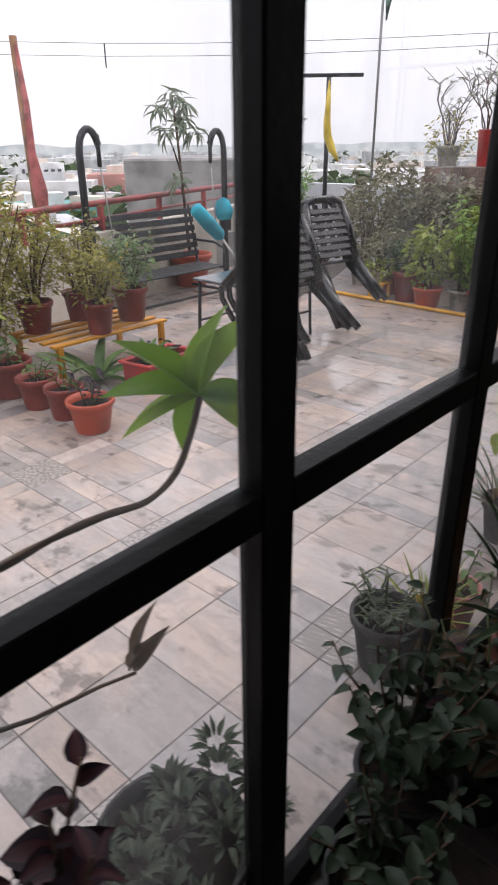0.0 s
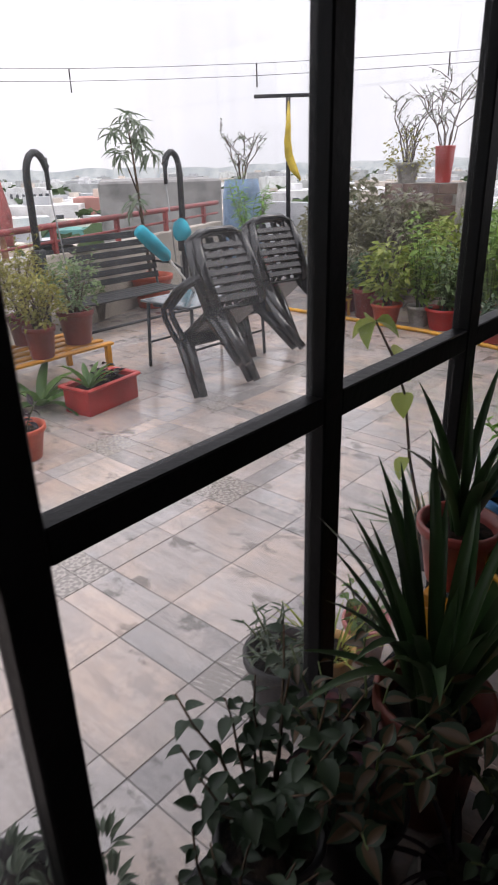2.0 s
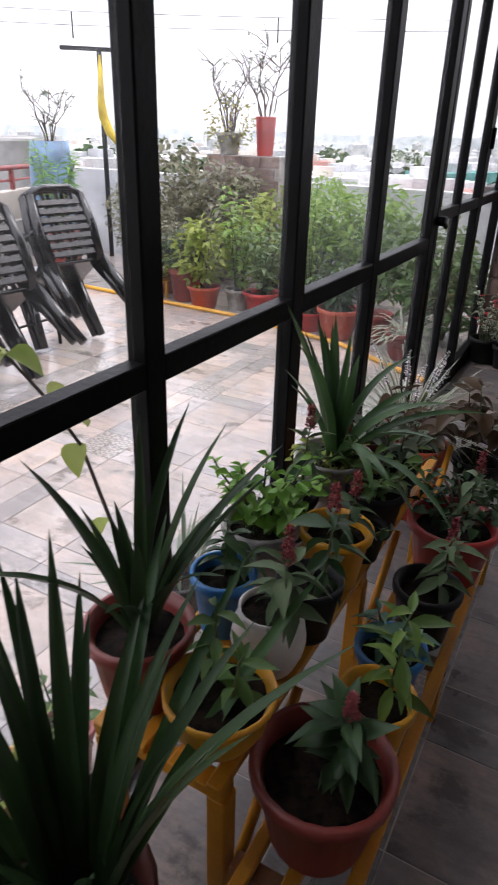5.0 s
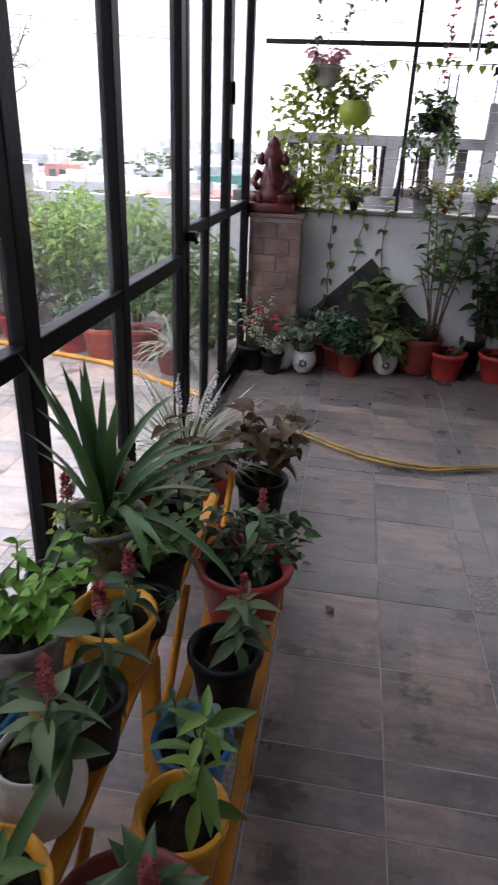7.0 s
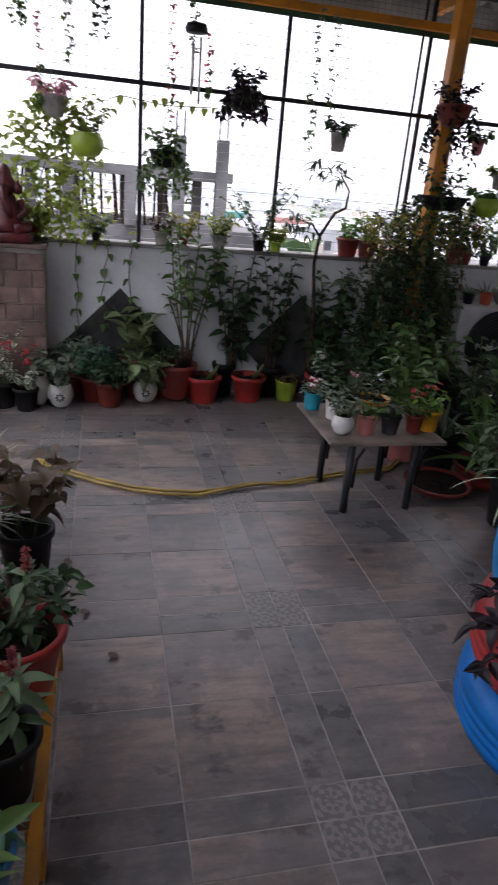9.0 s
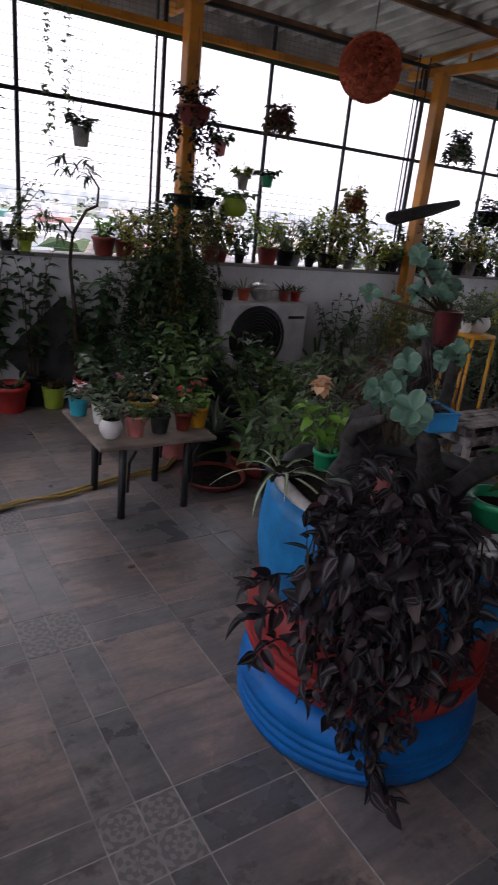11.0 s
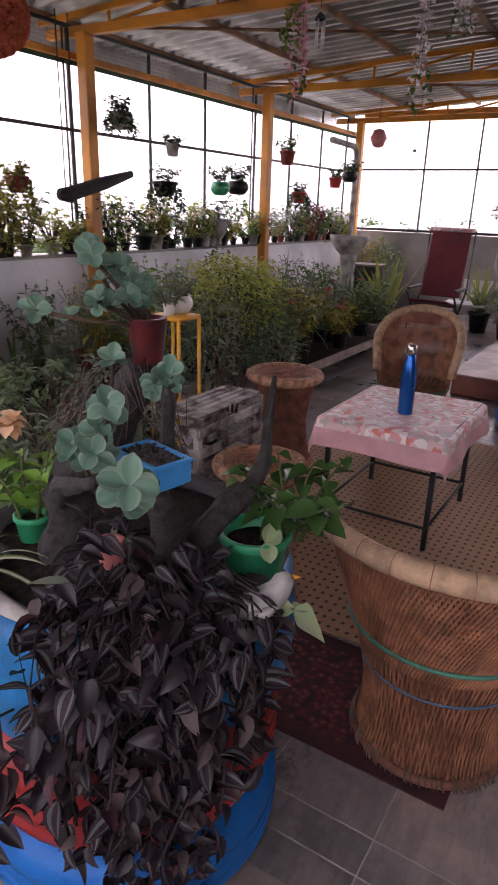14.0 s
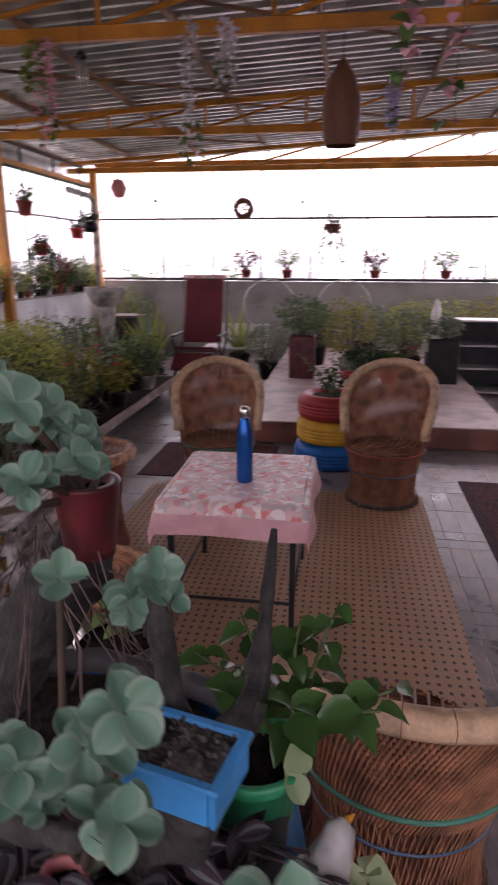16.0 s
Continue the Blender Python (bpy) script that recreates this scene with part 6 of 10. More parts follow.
for k in range(640):
    x = rg.gauss(0, 0.15) if rg.random() < 0.7 else rg.uniform(-0.35, 0.3)
    z = rg.uniform(0, 0.95) * (1 - abs(x) * 0.9)
    ls.append(leaf_matrix((x, rg.uniform(-0.06, 0.06), z), rg.uniform(0, 6.28), rg.uniform(-0.7, 0.5), rg.uniform(-0.5, 0.5), rg.uniform(0.04, 0.085), rg.uniform(0.035, 0.065)))
foliage("foliage", ls, L_LIGHT, ob, "ovate", (0.3, 0.8), 2, 4, rng=rg)
part("stem", Mesh().tube([(-0.05, 0, 0), (-0.1, 0, 0.3), (0, 0, 0.6), (0.06, 0, 0.95)], 0.004, 5).tube([(0.1, 0, 0), (0.15, 0, 0.35), (0.08, 0, 0.7)], 0.003, 5), M_STEM, ob)
# pots on the coping
SILL = 1.112
for i, (x, m, lf, h, r) in enumerate(((0.33, M_RED, L_LIGHT, 0.14, 0.05), (0.74, M_BLACKPOT, L_GREY, 0.12, 0.035), (1.2, M_GREYPOT, L_BROWN, 0.1, 0.06), (1.36, M_BRICKRED, L_OLIVE, 0.16, 0.035), (1.62, M_GREYPOT, L_LIGHT, 0.14, 0.06), (1.92, M_BLACKPOT, L_DARK, 0.34, 0.05), (2.05, M_LIMEPOT, L_LIGHT, 0.1, 0.05), (2.62, M_BRICKRED, L_FRESH, 0.14, 0.09), (2.78, M_BRICKRED, L_LIGHT, 0.2, 0.08))):
    ob, sz = potted(x, 6.38, SILL, r, r * 1.5, m, "small pot with a leafy plant on the parapet", group="parapet pots")
    bush(ob, sz, h * 1.3, h * 0.8, 9, 10, 0.06, 0.04, lf, rg, low=0.1)

# ---- hung from the grille and the eaves ----
EAVE = 2.66
hanging(0.49, 6.25, 1.86, 0.085, 0.12, M_GREYPOT, "grey hanging pot with pink flowers", EAVE, "bowl", "bush", L_PINK, rg, 0.14)
hanging(0.69, 6.22, 1.645, 0.1, 0.14, M_LIMEPOT, "lime green hanging pot with variegated leaves", EAVE, "ball", "bush", L_LIGHT, rg, 0.24)
hanging(1.2, 6.22, 1.62, 0.11, 0.11, M_BLACKPOT, "hanging basket with a mossy trailing plant", EAVE, "bowl", "droop", L_GREEN, rg, 0.3)
hanging(1.7, 6.2, 2.0, 0.1, 0.13, M_BLACKPOT, "dark hanging pot with purple leaves", EAVE, "ball", "droop", L_PURPLE, rg, 0.18)
hanging(2.4, 6.25, 1.83, 0.06, 0.12, M_GREYPOT, "small grey hanging pot", EAVE, "plain", "bush", L_DARK, rg, 0.1)
hanging(3.15, 6.08, 2.05, 0.12, 0.13, M_BRICKRED, "hanging pot with dark purple trailing leaves", EAVE, "bowl", "droop", L_PURPLE, rg, 0.4)
hanging(3.42, 6.15, 1.9, 0.045, 0.09, M_PINK, "tiny hanging pot with a seedling", EAVE, "plain", "bush", L_GREEN, rg, 0.08)
hanging(3.56, 6.12, 1.48, 0.1, 0.13, M_LIMEPOT, "lime green hanging pot", EAVE, "ball", "bush", L_GREEN, rg, 0.08)
hanging(3.62, 6.12, 1.68, 0.045, 0.1, M_GREYPOT, "tiny grey hanging pot", EAVE, "plain", "bush", L_LIGHT, rg, 0.08)
hanging(3.86, 6.15, 1.72, 0.05, 0.09, M_GREENPOT, "tiny green hanging pot", EAVE, "plain", "bush", L_DARK, rg, 0.05)
hanging(3.22, 6.15, 1.5, 0.18, 0.1, M_BLACKPOT, "hanging trough with trailing strands", EAVE, "bowl", "droop", L_DARK, rg, 0.4)
hanging(3.95, 6.2, 2.15, 0.07, 0.1, M_BRICKRED, "round coir hanging basket", EAVE, "bowl", "droop", L_BROWN, rg, 0.12)
hanging(4.78, 6.15, 1.6, 0.09, 0.12, M_BRICKRED, "coir hanging basket with trailing stems", EAVE, "bowl", "droop", L_OLIVE, rg, 0.35)
hanging(5.9, 6.1, 2.15, 0.09, 0.14, M_GREYPOT, "grey sack planter hung by the column", EAVE, "ball", "droop", L_DARK, rg, 0.2)
hanging(6.5, 6.1, 1.62, 0.12, 0.14, M_BLACKPOT, "hanging pot with dark bushy leaves", EAVE, "bowl", "droop", L_DARK, rg, 0.3)
hanging(6.75, 6.2, 2.0, 0.07, 0.12, M_GREYPOT, "small hanging pot against the sky", EAVE, "plain", "bush", L_DARK, rg, 0.1)
hanging(7.45, 6.1, 1.66, 0.1, 0.14, M_GREENPOT, "green hanging pot with spilling leaves", EAVE, "ball", "bush", L_DARK, rg, 0.2)
hanging(7.8, 6.1, 1.68, 0.12, 0.14, M_BLACKPOT, "dark hanging pot with bushy leaves", EAVE, "ball", "bush", L_DARK, rg, 0.22)
hanging(8.75, 6.0, 2.05, 0.1, 0.16, M_BRICKRED, "red-brown hanging pot by the column", EAVE, "nursery", "bush", L_GREEN, rg, 0.22)
hanging(9.3, 6.1, 1.62, 0.1, 0.14, M_RED, "red hanging pot with bushy leaves", EAVE, "nursery", "droop", L_DARK, rg, 0.25)
hanging(10.4, 6.1, 1.85, 0.1, 0.14, M_RED, "red hanging pot near the corner", EAVE, "nursery", "bush", L_DARK, rg, 0.2)
hanging(10.9, 6.1, 1.95, 0.12, 0.14, M_BLACKPOT, "hanging pot with a round dark plant", EAVE, "ball", "bush", L_DARK, rg, 0.2)


def garland(x, y, top, length, m, label, n=26, size=0.032, strands=1, bloom=0.7):
    """A hanging string of cloth flowers."""
    ob = thing("garland", x, y, top, label, "garland", "flower garlands")
    sm, ls = Mesh(), []
    for s in range(strands):
        ox, oy = (rg.uniform(-0.06, 0.06), rg.uniform(-0.06, 0.06)) if strands > 1 else (0, 0)
        ln = length * (rg.uniform(0.75, 1.0) if strands > 1 else 1.0)
        pts = [(ox + rg.uniform(-0.012, 0.012), oy + rg.uniform(-0.012, 0.012), -ln * k / 6) for k in range(7)]
        pts[0] = (0, 0, 0)
        sm.tube(pts, 0.0015, 4, caps=False)
        for k in range(n):
            f = 6 * (k + 0.5) / n
            i = min(5, int(f))
            p = [pts[i][c] + (pts[i + 1][c] - pts[i][c]) * (f - i) + rg.uniform(-0.022, 0.022) for c in range(3)]
            for q in range(rg.choice((1, 3, 4, 5))):
                ls.append(leaf_matrix(p, q * 1.57 + rg.uniform(-0.4, 0.4), rg.uniform(-0.6, 0.5), 0, size * rg.uniform(0.6, 1.1), size * 0.8))
    part("string", sm, M_STEM, ob)
    ls.sort(key=lambda q: rg.uniform(-0.22, 0.22) - q.translation.z)
    cut = len(ls) if m in (L_GREEN, L_DARK) else int(len(ls) * bloom)
    tagged(foliage("blossom", ls[:cut], m, ob, "round", (0.3, 0.9), 2, 3, rng=rg), kind="stuff")
    if cut < len(ls):
        tagged(foliage("foliage", [q @ Matrix.Scale(1.4, 4) for q in ls[cut:]], L_GREEN, ob, "ovate", (0.3, 0.9), 2, 4, rng=rg), kind="stuff")
    return ob


garland(0.42, 6.2, EAVE, 0.75, L_PINK, "pale pink cloth flower garland", 24)
garland(0.58, 6.22, EAVE, 0.5, L_PALE, "white and pink cloth flower garland", 20)
garland(1.22, 6.25, EAVE, 0.85, L_RED, "red cloth flower garland", 22)
garland(1.36, 6.25, EAVE, 0.35, L_GREEN, "green leaf garland hung from the eaves", 18)
garland(0.3, 6.15, EAVE, 0.35, L_GREEN, "trailing dark leaf garland", 22, strands=3)
garland(0.75, 6.15, EAVE, 0.4, L_DARK, "trailing dark leaf garland", 22, strands=2)
garland(2.2, 6.3, EAVE, 0.85, L_GREY, "pale lilac leaf garland", 30, 0.03)
garland(2.32, 6.3, EAVE, 0.7, L_GREY, "pale lilac leaf garland", 24, 0.03)
garland(1.42, 6.0, 2.4, 0.35, L_RED, "short red flower string", 12)
ch = thing("wind_chime", 1.34, 6.0, 2.3, "wooden disc wind chime with metal tubes", "wind chime")
part("disc", Mesh().lathe([(0, 0.08), (0.065, 0.08), (0.07, 0.1), (0.06, 0.125), (0, 0.13)], 16), M_BLACKPOT, ch)
for k in range(3):
    part("tube", Mesh().tube([(0.03 * math.cos(k * 2.1), 0.03 * math.sin(k * 2.1), 0.06 - 0.02 * k), (0.03 * math.cos(k * 2.1), 0.03 * math.sin(k * 2.1), -0.3 + 0.05 * k)], 0.008, 8), M_SHEET, ch)
part("cord", Mesh().tube([(0, 0, 0.12), (0, 0, 0.37)], 0.0015, 4), M_STEEL, ch)
ls = [leaf_matrix((0.9 + 0.07 * k, 6.3, 2.03 - 0.02 * math.sin(k)), rg.uniform(0, 6.28), -0.9, 0, 0.065, 0.05) for k in range(10)]
ob = thing("vine", 0, 0, 0, "yellowing vine trained along the middle rail", "vine")
foliage("foliage", ls, L_LIGHT, ob, "ovate", (0.3, 0.8), 2, 5, rng=rg)
part("stem", Mesh().tube([(0.7, 6.28, 1.95), (0.9, 6.3, 2.03), (1.2, 6.3, 2.0), (1.55, 6.3, 2.02)], 0.003, 5), M_STEM, ob)

# ---- low table of small pots ----
M_WOOD = mat("worn_grey_plywood", (0.25, 0.2, 0.16), 0.7, var=0.25, scale=5, bump=0.3, bscale=50)
tb = thing("low_table", 2.19, 4.6, 0, "low table with a worn board on black steel legs", "table")
part("tabletop", Mesh().box((0.02, 0.03, 0.39), (0.64, 0.62, 0.022), bevel=0.004), M_WOOD, tb, smooth=False)
for x, y in ((-0.175, -0.26), (0.19, -0.24), (-0.185, 0.12), (0.178, 0.12)):
    part("leg", Mesh().tube([(x, y, 0.378), (x, y, 0.0)], 0.02, 10), M_STEEL, tb)
    part("brace", Mesh().tube([(x + 0.03, y, 0.14), (x + 0.035, y, 0.3), (x + 0.07, y, 0.36)], 0.008, 6), M_STEEL, tb)
TT = 0.402
for x, y, r, h, m, k, lf, ht, fl in ((1.99, 4.45, 0.055, 0.1, M_WHITEPOT, "ball", L_GREY, 0.1, None), (2.12, 4.45, 0.058, 0.11, M_PINK, "nursery", L_GREEN, 0.08, None), (2.26, 4.46, 0.055, 0.1, M_STONE, "nursery", L_DARK, 0.08, None), (2.4, 4.47, 0.05, 0.1, M_BRICKRED, "nursery", L_GREEN, 0.14, L_RED), (2.5, 4.5, 0.062, 0.12, M_YELPOT, "nursery", L_FRESH, 0.15, L_RED),
                                       (1.95, 4.84, 0.055, 0.1, M_CYAN, "plain", L_GREY, 0.08, L_PALE), (2.02, 4.68, 0.05, 0.1, M_WHITEPOT, "plain", L_GREY, 0.1, None), (2.3, 4.82, 0.1, 0.08, M_YELPOT, "bowl", L_GREY, 0.14, L_PALE), (2.15, 4.8, 0.06, 0.1, M_BLACKPOT, "nursery", L_DARK, 0.16, L_PINK)):
    ob, sz = potted(x, y, TT, r, h, m, "small pot with a young plant on the low table", k, group="table pots")
    bush(ob, sz, ht, ht * 0.6, 6, 7, 0.055, 0.03, lf, rg, low=0.1)
    if fl:
        blossoms(ob, [(rg.uniform(-0.05, 0.05), rg.uniform(-0.05, 0.05), sz + ht * rg.uniform(0.8, 1.1)) for q in range(4)], 0.02, fl, rg)
ob, sz = potted(2.66, 5.05, 0, 0.13, 0.26, M_PINK, "pink pot with a tall green leafy plant", group="floor pots")
bush(ob, sz, 0.62, 0.22, 7, 13, 0.13, 0.06, L_GREEN, rg, low=0.3)
ob, sz = potted(2.85, 4.9, 0, 0.13, 0.24, M_BLACKPOT, "black pot with a spider plant", group="floor pots")
strap(ob, sz, 20, 0.25, 0.025, L_GREY, rg)
ob, sz = potted(2.66, 4.55, 0, 0.19, 0.07, M_BRICKRED, "shallow brown tray of damp soil", "bowl", name="soil_tray", group="floor pots")
ob, sz = potted(3.02, 4.62, 0, 0.2, 0.14, M_BRICKRED, "wide clay bowl with arching green leaves", "bowl", group="floor pots")
strap(ob, sz, 26, 0.55, 0.04, L_GREEN, rg, el=(0.4, 1.4), bends=(0.5, 1.0, 1.5))
ob, sz = potted(3.2, 4.95, 0, 0.15, 0.2, M_GREYPOT, "pot with bushy pointed leaves", group="floor pots")
bush(ob, sz, 0.42, 0.3, 9, 13, 0.11, 0.035, L_GREEN, rg, kind="lance", low=0.1)
for x, y, lf, h in ((2.95, 5.5, L_GREEN, 0.7), (2.4, 5.6, L_DARK, 0.45), (3.3, 5.4, L_DARK, 0.6), (2.75, 5.85, L_DARK, 0.6), (3.55, 5.2, L_GREEN, 0.45), (3.75, 5.55, L_GREY, 0.35)):
    ob, sz = potted(x, y, 0, 0.13, 0.22, M_BLACKPOT, "dark pot with a leafy green plant", group="floor pots")
    bush(ob, sz, h, 0.28, 10, 14, 0.12, 0.065, lf, rg, low=0.1)
hp = [(0.42, 5.0, 0.014), (0.6, 4.83, 0.014), (0.75, 4.72, 0.014), (0.92, 4.62, 0.014), (1.1, 4.56, 0.014), (1.27, 4.54, 0.014), (1.42, 4.58, 0.022), (1.58, 4.64, 0.02), (1.8, 4.69, 0.014), (2.0, 4.75, 0.014), (2.25, 4.82, 0.014), (2.5, 4.86, 0.014), (2.8, 5.2, 0.014)]
hose = thing("garden_hose", 0, 0, 0, "yellow garden hose doubled up across the floor", "hose")
M_HOSE = mat("yellow_hose", (0.42, 0.28, 0.07), 0.45, var=0.2)
part("hose_run", Mesh().tube(hp, 0.009, 8), M_HOSE, hose)
part("hose_run", Mesh().tube([(x, y + (0.045 if i < 6 else -0.035 if i > 7 else 0.02), z) for i, (x, y, z) in enumerate(hp)], 0.009, 8), M_HOSE, hose)
for x, y in ((0.819, 3.353), (0.64, 3.953), (0.72, 3.6), (1.88, 3.87)):
    lv = Mesh()
    v, f, c = shape("ovate", 0.9, 2, 5, 0.5)
    lv.add([(p[0] * 0.035, p[1] * 0.05 - 0.025, p[2] * 0.02 + 0.012) for p in v], f)
    o = lv.obj("dry_leaf", L_BROWN)
    o.matrix_world = pose(x, y, 0.0, 0, 0, x * 400)
    tagged(o, "curled dry brown leaf on the floor", "leaf", "fallen leaves")

# ---- outdoor unit of an air conditioner ----
M_ACGREY = mat("grey_enamel_casing", (0.48, 0.47, 0.46), 0.5, var=0.12, bump=0.05)
ac = thing("air_conditioner", 3.86, 6.1, 0, "grey air conditioner outdoor unit with a round fan grille", "air conditioner")
part("casing", Mesh().box((0, 0, 0.57), (0.84, 0.3, 0.55), bevel=0.012), M_ACGREY, ac, smooth=False)
part("fan_ring", Mesh().lathe([(0.245, -0.01), (0.26, 0.0), (0.265, 0.02), (0.24, 0.02)], 32), M_BLACKPOT, ac)
ac.children[-1].matrix_local = pose(-0.08, -0.15, 0.56, 90, 0, 0)
fan = Mesh().lathe([(0, 0.004), (0.24, 0.004)], 32)
part("fan_recess", fan, M_BLACKPOT, ac).matrix_local = pose(-0.08, -0.152, 0.56, 90, 0, 0)
for k in range(9):
    g = Mesh().lathe([(0.03 + 0.025 * k, 0), (0.034 + 0.025 * k, 0.005), (0.03 + 0.025 * k, 0.008)], 32)
    part("grille_ring", g, M_STEEL, ac).matrix_local = pose(-0.08, -0.162, 0.56, 90, 0, 0)
part("hub", Mesh().lathe([(0, 0.012), (0.045, 0.01), (0.045, 0)], 20), M_STEEL, ac).matrix_local = pose(-0.08, -0.165, 0.56, 90, 0, 0)
part("vent", Mesh().box((0.3, -0.153, 0.73), (0.16, 0.008, 0.02)), M_BLACKPOT, ac)
for x in (-0.33, 0.33):
    part("foot", Mesh().box((x, 0, 0.148), (0.05, 0.3, 0.295), bevel=0.005), M_STEEL, ac, smooth=False)
for x, r, m, lf in ((3.55, 0.05, M_BLACKPOT, L_GREY), (3.7, 0.055, M_TERRA, L_GREY), (4.1, 0.05, M_BRICKRED, L_DARK), (4.22, 0.05, M_RED, L_DARK)):
    ob, sz = potted(x, 6.08, 0.847, r, r * 1.7, m, "small pot on top of the air conditioner", group="parapet pots")
    strap(ob, sz, 14, 0.12, 0.014, lf, rg, el=(0.3, 1.3), bends=(0.3, 0.8))
bwl = thing("bowl_stack", 3.88, 6.1, 0.847, "stack of dull metal bowls", "bowl")
part("bowl", Mesh().lathe([(0, 0), (0.06, 0), (0.09, 0.05), (0.1, 0.1), (0.09, 0.1), (0.0, 0.09)], 18), M_GREYPOT, bwl)
part("lid", Mesh().lathe([(0.11, 0.1), (0.11, 0.115), (0.05, 0.14), (0.012, 0.145), (0.012, 0.17), (0, 0.17)], 18), M_SHEET, bwl)

# ---- painted tyre planter with driftwood ----
rg = random.Random(77)
M_TYREBLUE = mat("blue_painted_rubber", (0.0, 0.125, 0.42), 0.45, var=0.14, scale=5, bump=0.3, spec=0.3)
M_TYRELIGHT = mat("light_blue_painted_rubber", (0.006, 0.19, 0.46), 0.45, var=0.2, scale=7, bump=0.4, spec=0.3)
M_TYRERED = mat("red_painted_rubber", (0.34, 0.02, 0.02), 0.5, var=0.18, scale=5, bump=0.3)
M_TYREYEL = mat("yellow_painted_rubber", (0.65, 0.36, 0.02), 0.6, var=0.16, scale=5, bump=0.3)
M_DRIFT = mat("grey_driftwood", (0.036, 0.032, 0.029), 0.85, var=0.4, scale=45, bump=1.0, bscale=110, col2=(0.008, 0.007, 0.0065))


def tyre(parent, r, h, z, m, x=0.0, y=0.0, label=""):
    """A car tyre lying flat, with tread grooves and an open hole."""
    mb = Mesh()
    pr = [(r * 0.6, z + h * 0.08), (r * 0.66, z), (r * 0.84, z + 0.004), (r * 0.95, z + h * 0.1), (r * 0.995, z + h * 0.25)]
    for g in (0.36, 0.5, 0.64):
        pr += [(r, z + h * (g - 0.05)), (r * 0.985, z + h * (g - 0.03)), (r * 0.985, z + h * (g + 0.0)), (r, z + h * (g + 0.02))]
    pr += [(r * 0.995, z + h * 0.75), (r * 0.95, z + h * 0.9), (r * 0.84, z + h * 0.996), (r * 0.66, z + h), (r * 0.6, z + h * 0.92), (r * 0.6, z + h * 0.08)]
    mb.lathe(pr, 40, c=(x, y, 0))
    return part("tyre", mb, m, parent, label)


PX, PY = 2.252, 2.808
tp = thing("tyre_planter", PX, PY, 0, "stack of blue and red painted tyres planted with trailing leaves", "planter")
tyre(tp, 0.392, 0.225, 0.0, M_TYREBLUE, label="blue painted tyre")
tyre(tp, 0.385, 0.255, 0.222, M_TYRERED, 0.0, 0.0, "red painted tyre")
drum = Mesh().lathe([(0.3, 0.475), (0.35, 0.48), (0.385, 0.53), (0.395, 0.6), (0.395, 0.68), (0.385, 0.76), (0.362, 0.805), (0.346, 0.8), (0.35, 0.7), (0.355, 0.6)], 44, c=(0.012, -0.016, 0), wob=0.006)
part("drum", drum, M_TYRELIGHT, tp, "light blue cut tyre with a worn edge")
for a0, a1, mt, lab in ((2.55, 4.0, M_GREYPOT, "pale worn rubber edge"), (4.0, 8.83, M_STONE, "")):
    part("rim", Mesh().tube([(0.012 + (0.345 + 0.006 * math.sin(5 * a)) * math.cos(a), -0.016 + (0.345 + 0.006 * math.sin(5 * a)) * math.sin(a), 0.806 + 0.01 * math.sin(7 * a)) for a in [a0 + (a1 - a0) * k / 24 for k in range(25)]], 0.019 if lab else 0.025, 8), mt, tp, lab)
part("soil", Mesh().lathe([(0, 0.815), (0.15, 0.81), (0.27, 0.803), (0.335, 0.795)], 24, wob=0.02), M_SOIL, tp)


dw = thing("driftwood", 0, 0, 0, "forked grey driftwood standing in the planter", "driftwood")
for i, (pts, rr) in enumerate((
        ([(2.12, 2.88, 0.7), (2.14, 2.87, 0.85), (2.165, 2.85, 0.975), (2.2, 2.79, 1.08), (2.19, 2.72, 1.19), (2.178, 2.66, 1.265)], [0.062, 0.055, 0.05, 0.046, 0.042, 0.036]),
        ([(2.17, 2.63, 0.74), (2.19, 2.585, 0.85), (2.222, 2.53, 0.945), (2.27, 2.487, 1.005), (2.318, 2.478, 1.045), (2.324, 2.47, 1.13), (2.327, 2.461, 1.245)], [0.05, 0.042, 0.036, 0.03, 0.022, 0.013, 0.005]),
        ([(2.2, 2.66, 0.72), (2.14, 2.58, 0.92), (2.05, 2.52, 1.03), (2.01, 2.5, 1.105)], [0.06, 0.045, 0.035, 0.028]),
        ([(2.075, 2.53, 1.11), (2.1, 2.547, 1.18), (2.116, 2.558, 1.262)], [0.02, 0.014, 0.008]),
        ([(2.12, 2.86, 0.95), (2.06, 2.78, 1.02), (1.99, 2.66, 1.08), (1.95, 2.58, 1.12)], [0.035, 0.026, 0.018, 0.012]))):
    part("branch", gnarled(pts, [q * (1.0 if i in (0, 3) else 0.78) for q in rr], i * 1.7), M_DRIFT, dw)
